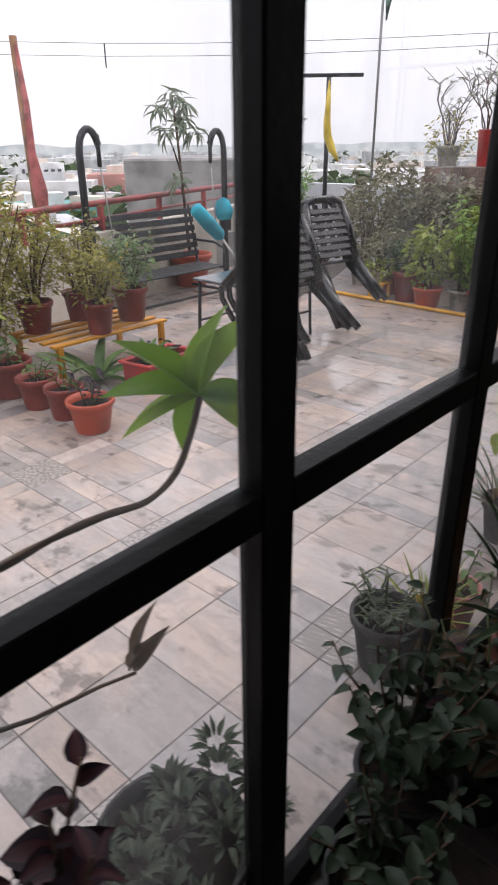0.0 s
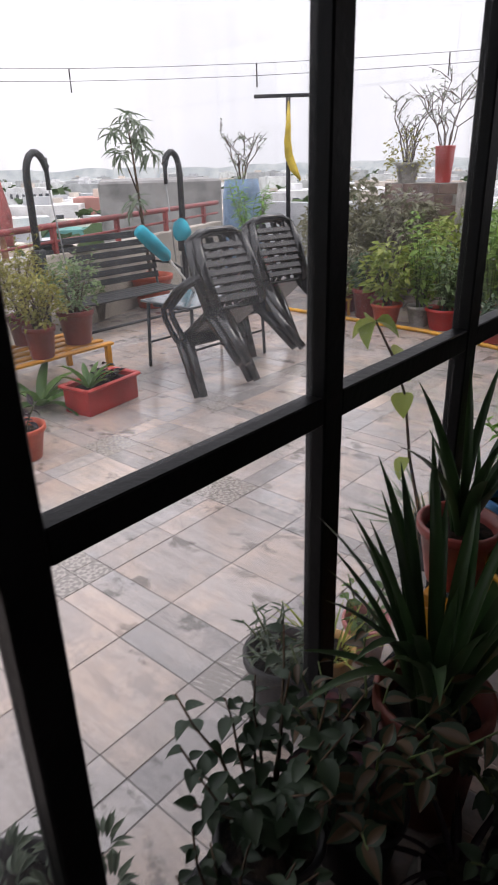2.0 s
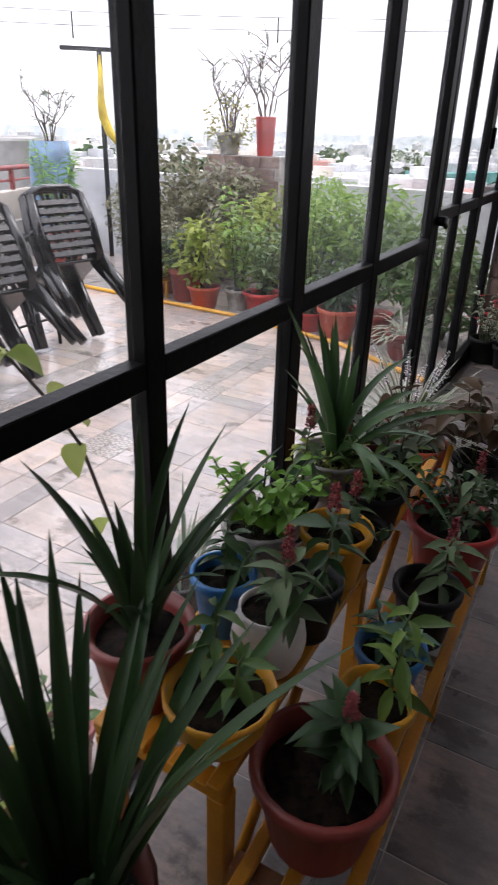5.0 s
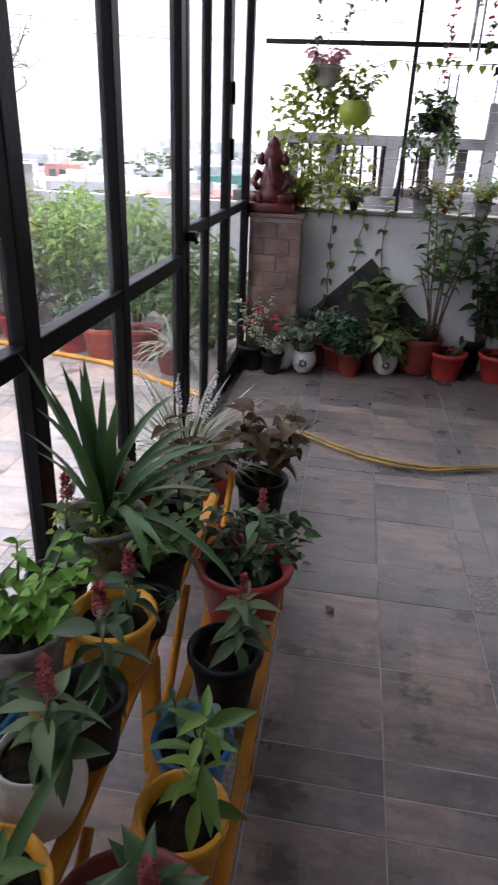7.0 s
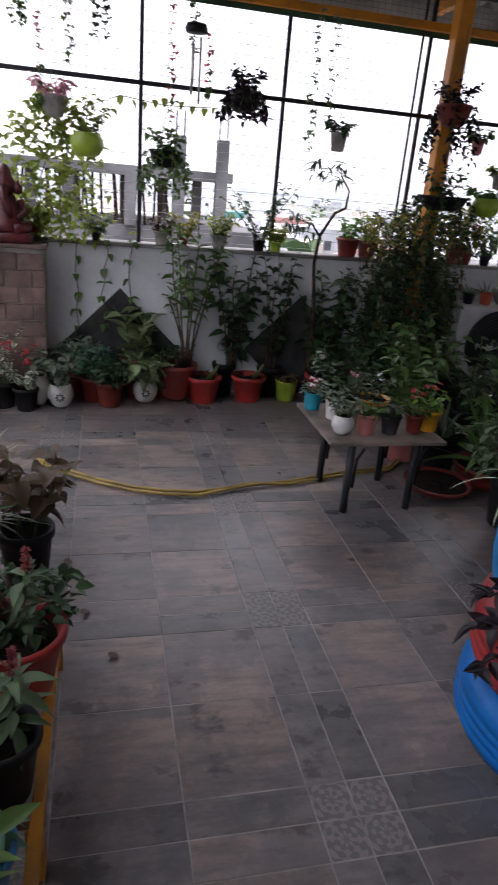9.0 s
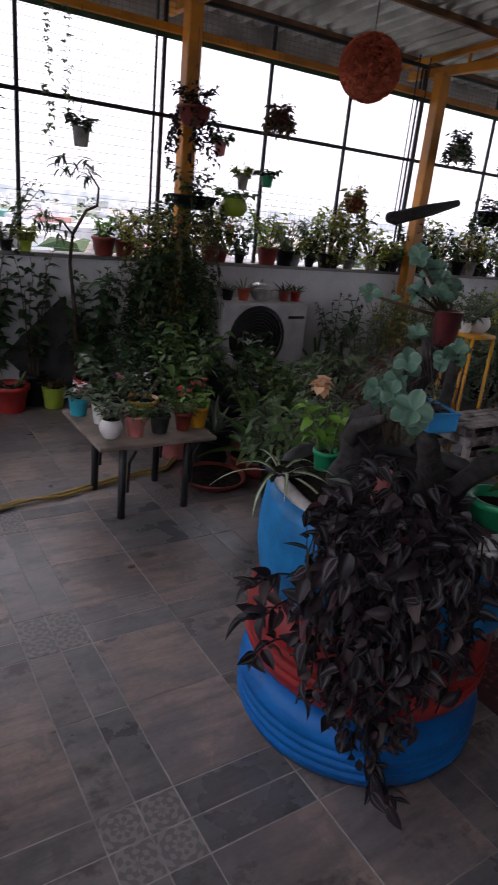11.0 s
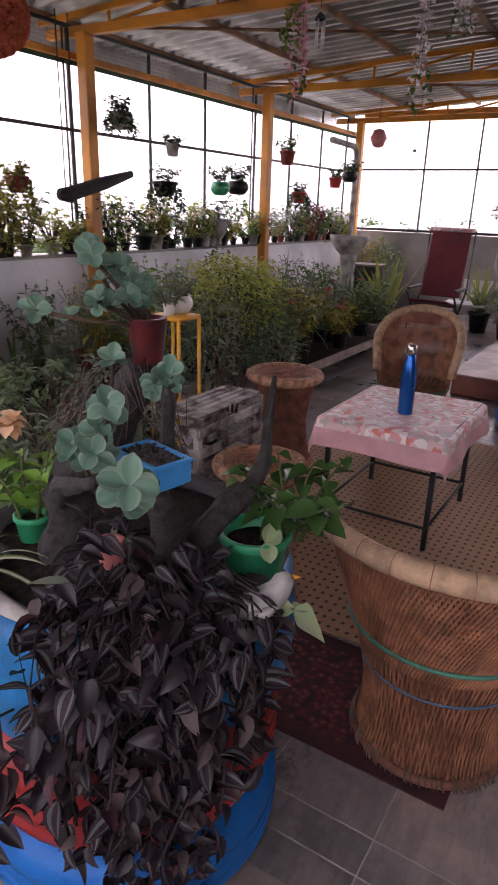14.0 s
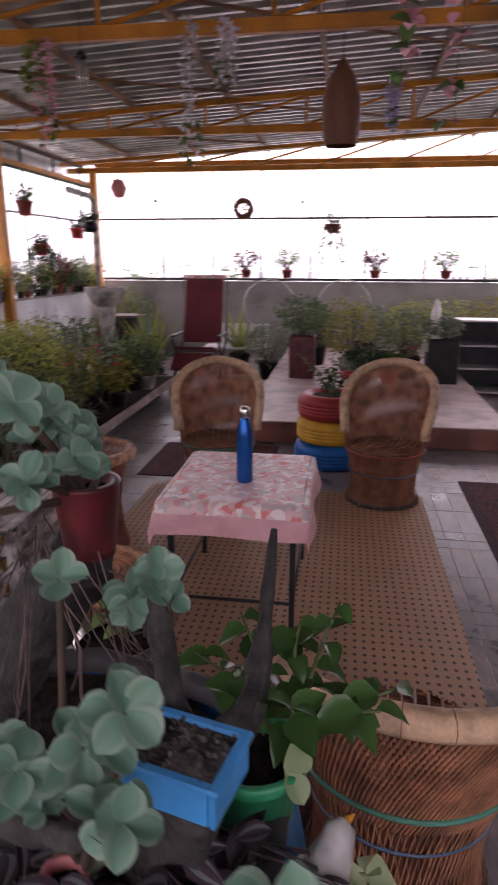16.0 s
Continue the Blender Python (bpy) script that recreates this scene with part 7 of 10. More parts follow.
# trailing wandering-jew leaves over the front
tr = thing("trailing_plant", PX, PY, 0, "wandering jew with silver-striped purple leaves spilling down", "plant", "tyre plants")
L_PLUM = leafmat("dark_plum_leaf", (0.01, 0.008, 0.01), (0.034, 0.024, 0.028), 0.4, 0.1)
L_MAUVE = leafmat("mauve_leaf_underside", (0.03, 0.01, 0.016), (0.09, 0.032, 0.042), 0.5, 0.2)
L_DUSKMAUVE = leafmat("dusty_mauve_leaf", (0.035, 0.024, 0.024), (0.13, 0.095, 0.09), 0.6, 0.15)
ls, sm = [], Mesh()
for i in range(84):
    a = max(-2.72, min(-1.7, -2.24 + rg.gauss(0, 0.33)))
    ln = rg.uniform(0.1, 0.62) * max(0.3, 1.05 - 0.6 * abs(a + 2.33))
    out = rg.uniform(0.02, 0.12)
    pts = [(0.26 * math.cos(a), 0.26 * math.sin(a), 0.8 + rg.uniform(0.0, 0.1))]
    for k in range(5):
        rr = 0.37 + out * math.sin(math.pi * (0.25 + 0.6 * k / 4)) + rg.uniform(-0.01, 0.02)
        da = rg.uniform(-0.1, 0.1)
        pts.append((rr * math.cos(a + da), rr * math.sin(a + da), 0.87 - ln * k / 4 - 0.02 * k))
    sm.tube(pts, 0.003, 5, caps=False)
    nl = int(4 + ln * 13)
    for j in range(nl):
        f = 0.2 + 4.8 * (j + 0.5) / nl
        k = min(4, int(f))
        p = [pts[k][c] + (pts[k + 1][c] - pts[k][c]) * (f - k) for c in range(3)]
        s = rg.uniform(0.55, 1.25)
        ls.append(leaf_matrix(p, a + rg.gauss(0, 1.1), rg.uniform(-1.2, 0.8), rg.uniform(-1.1, 1.1), 0.066 * s, 0.034 * s))
for k in range(120):
    a, rr = -2.35 + rg.uniform(-0.55, 0.55), rg.uniform(0.14, 0.4)
    s = rg.uniform(0.7, 1.3)
    ls.append(leaf_matrix((rr * math.cos(a), rr * math.sin(a), 0.8 + rg.uniform(0, 0.17)), a + rg.gauss(0, 1.0), rg.uniform(-0.8, 1.1), rg.uniform(-0.9, 0.9), 0.066 * s, 0.034 * s))
small = []
for k in range(520):
    a = max(-2.68, min(-1.75, rg.gauss(-2.24, 0.28)))
    zz = rg.uniform(0.16 + 0.55 * abs(a + 2.24), 0.84)
    rr = 0.4 + 0.07 * math.sin(math.pi * min(1.0, zz / 0.84)) * rg.uniform(0.1, 1.0)
    q = rg.uniform(0.7, 1.25)
    small.append(leaf_matrix((rr * math.cos(a), rr * math.sin(a), zz), a + rg.gauss(0, 0.9), rg.uniform(-1.3, 0.5), rg.uniform(-1.2, 1.2), 0.042 * q, 0.021 * q))
for a, z0 in ((-3.0, 0.62), (-3.05, 0.5), (-2.9, 0.56), (-2.95, 0.42), (-2.2, 0.16), (-2.1, 0.12)):
    pts = [((0.38 + 0.045 * k) * math.cos(a), (0.38 + 0.045 * k) * math.sin(a), z0 + 0.02 * math.sin(k)) for k in range(4)]
    sm.tube(pts, 0.003, 5, caps=False)
    for k in range(8):
        p = Vector(pts[1]).lerp(Vector(pts[3]), k / 7)
        ls.append(leaf_matrix(p, a + rg.gauss(0, 1.0), rg.uniform(-0.7, 0.9), rg.uniform(-0.9, 0.9), 0.068, 0.032))
part("stem", sm, mat("dark_purple_stem", (0.03, 0.016, 0.018), 0.6, var=0.2), tr)
tagged(foliage("small_foliage", small[:370], L_PLUM, tr, "ovate", (0.3, 0.7, 1.1), 2, 5, 0.3, rng=rg), kind="stuff")
tagged(foliage("small_foliage", small[370:470], L_DUSKMAUVE, tr, "ovate", (0.3, 0.9), 2, 5, 0.3, rng=rg), kind="stuff")
tagged(foliage("small_foliage", small[470:], L_MAUVE, tr, "ovate", (0.3, 0.9), 2, 5, 0.3, rng=rg), kind="stuff")
ls.sort(key=lambda q: rg.uniform(-0.22, 0.22) - q.translation.z)
foliage("leaf", ls[:180], [L_PURPLE, L_SILVER], tr, "ovate", (0.2, 0.5, 0.9, -0.3), 6, 6, 0.3, (1, 4), True, rng=rg)
foliage("leaf", ls[180:290], [L_PLUM, L_PLUM], tr, "ovate", (0.2, 0.6, 1.0, -0.3), 4, 6, 0.3, None, True, rng=rg)
cut = 290 + (len(ls) - 290) // 2
low = ls[290:]
rg.shuffle(low)
ls[290:] = low
tagged(foliage("foliage", ls[290:cut - (cut - 290) // 4], [L_PURPLE, L_SILVER], tr, "ovate", (0.2, 0.5, 0.8), 6, 6, 0.3, (1, 4), rng=rg), kind="stuff")
tagged(foliage("foliage", ls[cut - (cut - 290) // 4:cut], L_DUSKMAUVE, tr, "ovate", (0.4, 0.9, 1.3), 4, 6, 0.3, rng=rg), kind="stuff")
tagged(foliage("foliage", ls[cut:-26], L_PLUM, tr, "ovate", (0.2, 0.6, 1.0), 4, 6, 0.3, rng=rg), kind="stuff")
tagged(foliage("foliage", ls[-26:], L_MAUVE, tr, "ovate", (0.2, 0.6, 1.0), 4, 6, 0.3, rng=rg), kind="stuff")


L_FROST = leafmat("frosted_leaf_rim", (0.1, 0.175, 0.13), (0.21, 0.3, 0.225), 0.6, 0.2)


def whorl(parent, p, size, rng, n=8, m=None, turn=0.0):
    """Round fleshy leaves in crossed pairs at a stem's tip."""
    lm = []
    lean = Matrix.Translation(p) @ Matrix.Rotation(rng.uniform(-2.7, -2.1), 4, "Z") @ Matrix.Rotation(rng.uniform(0.6, 1.15), 4, "Y")
    for k in range(n):
        tier = k // 4
        lm.append(lean @ leaf_matrix((0, 0, -0.01 * tier), turn + k * 1.57 + 0.78 * tier + rng.uniform(-0.25, 0.25), 0.55 - 0.55 * tier + rng.uniform(-0.3, 0.3), rng.uniform(-0.35, 0.35), size * rng.uniform(0.8, 1.1), size * rng.uniform(0.7, 0.9)))
    foliage("leaf", lm, m or [L_BLUE, L_FROST], parent, "paddle", (0.15, 0.45, -0.25, 0.8), 6, 10, 0.22, (0, 5), separate=True, rng=rng)


def kalanchoe(x, y, z, tips, label, size=0.042):
    ob = thing("kalanchoe", x, y, z, label, "succulent", "kalanchoes")
    for t in tips:
        t = (t[0] - x, t[1] - y, t[2] - z)
        a = (t[0] * 0.08, t[1] * 0.08, 0)
        b = (t[0] * 0.6 + rg.uniform(-0.02, 0.02), t[1] * 0.6 + rg.uniform(-0.02, 0.02), t[2] * 0.5)
        part("stem", Mesh().tube([a, b, t], [0.0045, 0.004, 0.0035], 7), M_DRYSTEM, ob)
        tn = rg.uniform(0, 1.5)
        whorl(ob, t, size * rg.uniform(0.88, 1.12), rg, rg.choice((6, 7, 8)), turn=tn)
        for f, q in ((0.72, 0.85), (0.4, 0.7)):
            if rg.random() < 0.65:
                whorl(ob, (b[0] * (1 - f) + t[0] * f + rg.uniform(-0.012, 0.012), b[1] * (1 - f) + t[1] * f + rg.uniform(-0.012, 0.012), b[2] * (1 - f) + t[2] * f), size * q, rg, 4, turn=tn + 2 * f)
    return ob


kalanchoe(1.93, 2.5, 1.1, [(1.836, 2.4, 1.205)], "kalanchoe with broad scalloped grey-green leaves", 0.043)
kalanchoe(1.99, 2.6, 1.05, [(1.935, 2.53, 1.265), (1.955, 2.575, 1.21), (1.965, 2.64, 1.17), (1.9, 2.525, 1.2)], "grey-green kalanchoe with round fleshy leaves", 0.037)
kalanchoe(2.06, 2.63, 1.02, [(2.06, 2.634, 1.3), (1.99, 2.67, 1.16)], "kalanchoe with frosted blue-green leaves on the driftwood", 0.033)
kalanchoe(2.11, 2.553, 1.2, [(2.125, 2.56, 1.278), (2.118, 2.585, 1.255)], "small kalanchoe on a driftwood spike", 0.034)
kp, sz = potted(2.172, 2.65, 1.272, 0.037, 0.085, M_MAROON, "dark red pot on the driftwood", "plain", group="tyre plants")
kalanchoe(2.172, 2.65, 1.272 + sz, [(2.045, 2.65, 1.4), (2.04, 2.65, 1.47), (2.12, 2.66, 1.45), (2.168, 2.65, 1.41), (2.08, 2.7, 1.485), (2.1, 2.63, 1.405), (2.01, 2.76, 1.375)], "tall kalanchoe with frosted round leaves", 0.031)
roots = Mesh()
for k in range(40):
    a, r0 = rg.uniform(0, 6.28), rg.uniform(0.02, 0.08)
    roots.tube([(r0 * math.cos(a), r0 * math.sin(a), rg.uniform(-0.02, 0.06)), (0.1 * math.cos(a) + rg.uniform(-0.06, 0.06), 0.1 * math.sin(a), -0.06), (0.13 * math.cos(a) + rg.uniform(-0.05, 0.05), 0.13 * math.sin(a) + rg.uniform(-0.05, 0.05), -rg.uniform(0.08, 0.22))], 0.001, 4)
ro = roots.obj("dry_roots", mat("dry_pink_root", (0.13, 0.085, 0.075), 0.9, var=0.3))
ro.matrix_world = pose(2.15, 2.7, 1.26)
tagged(ro, "tangle of dry pinkish roots below the pot", "roots", kind="stuff")
M_TRAY = mat("sky_blue_plastic", (0.02, 0.25, 0.56), 0.4, var=0.12)
tray = thing("tray", 2.022, 2.518, 1.115, "small blue plastic tray of soil on the driftwood", "tray", rz=-14)
TX, TY = 0.076, 0.118
part("base", Mesh().box((0, 0, 0.004), (TX - 0.016, TY - 0.016, 0.006), bevel=0.002), M_TRAY, tray, smooth=False)
for cx, cy, sx, sy in ((0, TY / 2 - 0.004, TX, 0.006), (0, 0.004 - TY / 2, TX, 0.006), (TX / 2 - 0.004, 0, 0.006, TY - 0.016), (0.004 - TX / 2, 0, 0.006, TY - 0.016)):
    part("side", Mesh().box((cx, cy, 0.026), (sx, sy, 0.038), bevel=0.002), M_TRAY, tray, smooth=False)
    part("lip", Mesh().box((cx * 1.03, cy * 1.03, 0.047), (sx + 0.005, sy + 0.005, 0.006), bevel=0.002), M_TRAY, tray, smooth=False)
so = Mesh()
for k in range(230):
    gs = rg.uniform(0.2, 0.6)
    so.lathe([(0, -0.004 * gs), (0.006 * gs, -0.001 * gs), (0.005 * gs, 0.004 * gs), (0, 0.006 * gs)], 6, c=(rg.uniform(-0.033, 0.033), rg.uniform(-0.052, 0.052), 0.044 + rg.uniform(0, 0.005)), wob=0.3)
so.box((0, 0, 0.038), (TX - 0.012, TY - 0.012, 0.012))
tagged(part("soil", so, mat("grey_gritty_soil", (0.1, 0.085, 0.078), 0.9, var=0.4, scale=60), tray), kind="stuff")
pk, sz = potted(2.06, 2.66, 0.855, 0.027, 0.085, M_PINK, "tiny ridged pink pot with a succulent", "plain", group="tyre plants")
strap(pk, sz, 8, 0.05, 0.016, L_GREY, rg, el=(0.3, 1.2), bends=(0.1, 0.3), kind="lance")
L_BASIL = leafmat("glossy_basil_leaf", (0.022, 0.068, 0.016), (0.062, 0.15, 0.04), 0.24, 0.2)
gp, sz = potted(2.315, 2.485, 0.775, 0.078, 0.13, M_GREENPOT, "green pot with a glossy bushy plant", group="tyre plants")
bush(gp, sz, 0.17, 0.15, 8, 8, 0.07, 0.05, L_BASIL, rg, low=0.25, separate=True, name="leaf", start=(0.07, -0.05))
L_ARROW = leafmat("pale_arrowhead_leaf", (0.2, 0.29, 0.14), (0.36, 0.44, 0.25), 0.45, 0.3)
whorl(gp, (-0.04, -0.05, sz + 0.03), 0.045, rg, 3, L_ARROW)
gp, sz = potted(2.14, 2.985, 0.785, 0.042, 0.085, M_GREENPOT, "small turquoise pot with fresh yellow-green leaves", group="tyre plants")
bush(gp, sz, 0.2, 0.1, 6, 8, 0.055, 0.035, L_FRESH, rg, low=0.2, separate=True, name="leaf")
sp, sz = potted(1.99, 2.98, 0.77, 0.06, 0.06, M_BLACKPOT, "small pot with a cream-striped spider plant", group="tyre plants")
strap(sp, sz, 11, 0.19, 0.013, [L_WHITE, L_GREEN], rg, el=(0.2, 1.0), bends=(1.1, 1.6, 2.1), edge=(0, 3), cols=4, lean=(-0.02, 0.0))
ob = thing("leaf", 1.9, 2.6, 0.95, "pale oval leaf lying over the trailing plant", "leaf")
foliage("blade", [leaf_matrix((0, 0, 0), 2.2, 0.1, 0.2, 0.07, 0.04)], L_GREY, ob, "ovate", (0.2,), 2, 6, 0.1)
M_BIRD = mat("grey_white_ceramic", (0.4, 0.39, 0.37), 0.35, var=0.15)
ob = thing("ornament", 2.185, 2.38, 0.8, "small white ceramic bird ornament", "ornament", rz=150)
part("body", Mesh().tube([(0.075, 0.0, 0.03), (0.05, 0.0, 0.034), (0.02, 0.0, 0.035), (-0.01, 0, 0.04), (-0.032, 0, 0.058), (-0.042, 0, 0.078), (-0.044, 0, 0.09)], [0.006, 0.022, 0.032, 0.032, 0.024, 0.02, 0.006], 14), M_BIRD, ob)
part("beak", Mesh().tube([(-0.06, 0, 0.076), (-0.08, 0, 0.07)], [0.006, 0.001], 8), M_YELPOT, ob)
for s in (-1, 1):
    part("eye", Mesh().lathe([(0, -0.003), (0.003, 0), (0, 0.003)], 8, c=(-0.05, 0.016 * s, 0.084)), M_MOTIF, ob)
    part("wing", Mesh().tube([(0.05, 0.02 * s, 0.036), (0.02, 0.034 * s, 0.036), (-0.01, 0.03 * s, 0.04)], [0.003, 0.012, 0.006], 8), M_BIRD, ob)
ob = thing("arrowhead_plant", 2.2, 2.345, 0.76, "pale arrowhead leaves at the planter's edge", "plant")
lm = [leaf_matrix((0, -0.02, 0.07), az, el, ro, ln, ln * 0.6) for az, el, ro, ln in ((-1.1, -0.75, 0.5, 0.1), (-0.3, -0.3, 0.2, 0.06), (2.0, -0.2, -0.3, 0.07))]
foliage("leaf", lm, L_ARROW, ob, "arrow", (0.2, 0.4), 4, 7, 0.2, separate=True)
part("stem", Mesh().tube([(0.03, 0.08, 0), (0.02, 0.03, 0.07), (0, -0.02, 0.07)], 0.003, 6), M_STEM, ob)
ob = thing("rose_bush", 2.42, 3.38, 0.0, "leafy rose bush with a peach bloom", "plant")
part("pot", Mesh().lathe([(0, 0), (0.1, 0), (0.13, 0.3), (0.12, 0.3), (0.11, 0.27), (0, 0.27)], 18), M_BLACKPOT, ob)
bush(ob, 0.27, 0.68, 0.24, 9, 18, 0.075, 0.045, L_GREEN, rg, low=0.35, start=(-0.08, -0.1))
blossoms(ob, [(-0.12, -0.13, 0.98), (-0.11, -0.13, 1.0), (-0.13, -0.14, 0.99)], 0.045, L_PEACH, rg, petals=7, name="flower")
M_RUST = mat("rust_cloth", (0.4, 0.09, 0.05), 0.9, var=0.2)
ball = thing("hanging_ball", 3.46, 4.62, 2.32, "hanging rust-red ball of cloth petals", "ornament")
ls = []
for k in range(2800):
    u, a = rg.uniform(-1, 1), rg.uniform(0, 6.28)
    s = math.sqrt(1 - u * u)
    ls.append(leaf_matrix((0.148 * s * math.cos(a), 0.148 * s * math.sin(a), 0.148 * u), a, math.asin(u) + rg.uniform(-0.5, 0.5), rg.uniform(-1.5, 1.5), 0.024, 0.028))
tagged(foliage("petal", ls, leafmat("rust_petal", (0.5, 0.1, 0.05), (0.68, 0.2, 0.11), 0.7, 0.2), ball, "round", (0.2, 0.8), 2, 3, rng=rg), kind="stuff")
part("core", Mesh().lathe([(0, -0.145), (0.1, -0.11), (0.145, 0), (0.1, 0.11), (0, 0.145)], 16), M_RUST, ball)
part("cord", Mesh().tube([(0, 0, 0.18), (0, 0, 0.82)], 0.003, 5), M_STEEL, ball)

# ---- lounge: cane chairs, table, mats ----
rg = random.Random(91)
M_CANE = mat("honey_cane", (0.35, 0.15, 0.078), 0.55, var=0.25, scale=14, bump=0.3, rnd=0.15)
# darker copy of the cane; on linings and seats its colour stands for shade
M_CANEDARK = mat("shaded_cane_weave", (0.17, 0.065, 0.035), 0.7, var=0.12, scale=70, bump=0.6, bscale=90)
M_JUTE = mat("wrapped_jute", (0.5, 0.33, 0.2), 0.75, var=0.2, scale=20, bump=0.8, bscale=120)
M_FRAY = mat("grey_frayed_cane", (0.2, 0.135, 0.1), 0.85, var=0.3)
M_TEAL = mat("green_cane_band", (0.04, 0.2, 0.14), 0.6, var=0.2)
M_NAVY = mat("dusty_blue_band", (0.06, 0.12, 0.2), 0.6, var=0.2)
M_REDBAND = mat("red_cane_band", (0.32, 0.05, 0.04), 0.6, var=0.2)
M_TYREBLACK = mat("black_rubber_foot", (0.02, 0.02, 0.022), 0.7, var=0.2)


def ring(r, z, t, n=36, a0=0.0, a1=2 * math.pi):
    return [(r * math.cos(a0 + (a1 - a0) * k / n), r * math.sin(a0 + (a1 - a0) * k / n), z) for k in range(n + 1)]


def drum_r(z, h, r0, r1, waist):
    t = z / h
    return r0 + (r1 - r0) * t - waist * math.sin(math.pi * t)


def cane_drum(ob, h, r0, r1, waist, n=110, cane=None):
    """An hourglass drum of crossed canes."""
    cn = Mesh()
    for d, m, tw in ((-1, n // 2, 0.3), (1, n, 0.16)):
        for i in range(m):
            a = 2 * math.pi * i / m + rg.uniform(-0.008, 0.008)
            pts = []
            for k in range(5):
                z = h * k / 4
                r = drum_r(z, h, r0, r1, waist) + 0.0015 * d
                pts.append((r * math.cos(a + d * tw * k / 4), r * math.sin(a + d * tw * k / 4), z))
            cn.tube(pts, 0.0034, 4, caps=False)
    tagged(part("cane", cn, cane or M_CANE, ob), kind="stuff")
    # inner shell added behind the canes, coloured dark for the shaded gaps
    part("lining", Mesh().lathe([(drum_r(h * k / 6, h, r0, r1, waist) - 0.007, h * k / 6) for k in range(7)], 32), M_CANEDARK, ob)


def cane_chair(x, y, rz, top, arch, half, band, label, flare=0.09, foot=M_CANEDARK, band_z=0.37, twist=0.03, n=84):
    """A woven cane tub chair that faces its own +x."""
    ob = thing("cane_chair", x, y, 0, label, "chair", "cane chairs", rz)
    sh = 0.38
    cane_drum(ob, sh, 0.228, 0.255, 0.025)
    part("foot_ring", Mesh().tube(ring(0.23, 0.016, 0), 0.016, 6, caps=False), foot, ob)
    fray = Mesh()
    for k in range(150):
        a = rg.uniform(0, 2 * math.pi)
        fray.tube([(0.235 * math.cos(a), 0.235 * math.sin(a), rg.uniform(0.04, 0.06)), (0.247 * math.cos(a), 0.247 * math.sin(a), 0.02), (0.25 * math.cos(a + 0.03), 0.25 * math.sin(a + 0.03), 0.003)], 0.002, 4)
    tagged(part("frayed_end", fray, M_FRAY, ob), kind="stuff")
    arc = band_z > sh
    part("band", Mesh().tube(ring(0.262 + max(0.0, band_z - sh) * flare / (top - sh), band_z, 0, 36, math.pi - half if arc else 0.0, math.pi + half if arc else 2 * math.pi), 0.007, 6, caps=arc), band, ob, "coloured binding band")
    part("band", Mesh().tube(ring(0.238, band_z - 0.14, 0), 0.005, 6, caps=False), M_NAVY, ob)
    seat = Mesh().lathe([(0, sh - 0.012), (0.25, sh - 0.005)], 28)
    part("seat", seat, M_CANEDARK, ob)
    net = Mesh()
    for k in range(-6, 7):
        c = 0.038 * k
        hl = math.sqrt(max(0, 0.245 ** 2 - c * c))
        net.tube([(c, -hl, sh + 0.002), (c, hl, sh + 0.002)], 0.005, 4).tube([(-hl, c, sh + 0.006), (hl, c, sh + 0.006)], 0.005, 4)
    tagged(part("seat_weave", net, M_CANE, ob), kind="stuff")

    def rim(u):
        """The back's rim; u runs from -1 to 1 round the back."""
        a = math.pi + u * half
        z = sh + (top - sh) * ((1 - arch) + arch * math.cos(u * math.pi / 2) ** 0.6) * (1.0 if abs(u) < 0.999 else 1.0)
        r = 0.255 + flare * (z - sh) / (top - sh)
        return r, a, z

    cn = Mesh()
    for d in (-1, 1):
        for i in range(n):
            u0 = -1 + 2 * (i + 0.5) / n
            u1 = max(-1.0, min(1.0, u0 + d * twist))
            r1, a1, z1 = rim(u1)
            a0 = math.pi + u0 * half
            pts = []
            for k in range(4):
                t = k / 3
                r = 0.255 + (r1 - 0.255) * t + 0.002 * d
                a = a0 + (a1 - a0) * t
                pts.append((r * math.cos(a), r * math.sin(a), sh + (z1 - sh) * t))
            cn.tube(pts, 0.004, 5, caps=False)
    tagged(part("back_cane", cn, M_CANE, ob), kind="stuff")
    rp = []
    for i in range(31):
        r1, a1, z1 = rim(-1 + 2 * i / 30)
        rp.append((r1 * math.cos(a1), r1 * math.sin(a1), z1))
    e0, e1 = rp[0], rp[-1]
    rp = [(e0[0], e0[1], e0[2] - 0.05)] + rp + [(e1[0], e1[1], e1[2] - 0.05)]
    part("rim", Mesh().tube(rp, 0.031, 10), M_JUTE, ob, "rim wrapped in pale cord")
    wr = Mesh()
    for i in range(2, 30):
        c, q = Vector(rp[i]), Vector(rp[i + 1])
        d = (q - c).normalized()
        if i % 3 == 0:
            wr.tube([c - d * 0.0015, c + d * 0.0015], 0.0325, 10, caps=False)
    tagged(part("cord_wrap", wr, M_CANE, ob), kind="stuff")
    return ob


cane_chair(2.955, 2.19, -4, 0.775, 0.1, 1.15, M_TEAL, "woven cane tub chair with green and blue bands", 0.135, band_z=0.44, twist=0.36, n=62)
cane_chair(5.78, 3.22, 190, 0.88, 0.75, 1.75, M_TEAL, "round-backed cane chair with a green band", 0.07)
cane_chair(5.76, 2.08, 165, 0.9, 0.75, 1.75, M_REDBAND, "round-backed cane chair with a red band", 0.07, M_TYREBLACK)


M_STOOLRIM = mat("pale_wrapped_cane", (0.46, 0.25, 0.14), 0.65, var=0.3, scale=30, bump=0.8, bscale=110)


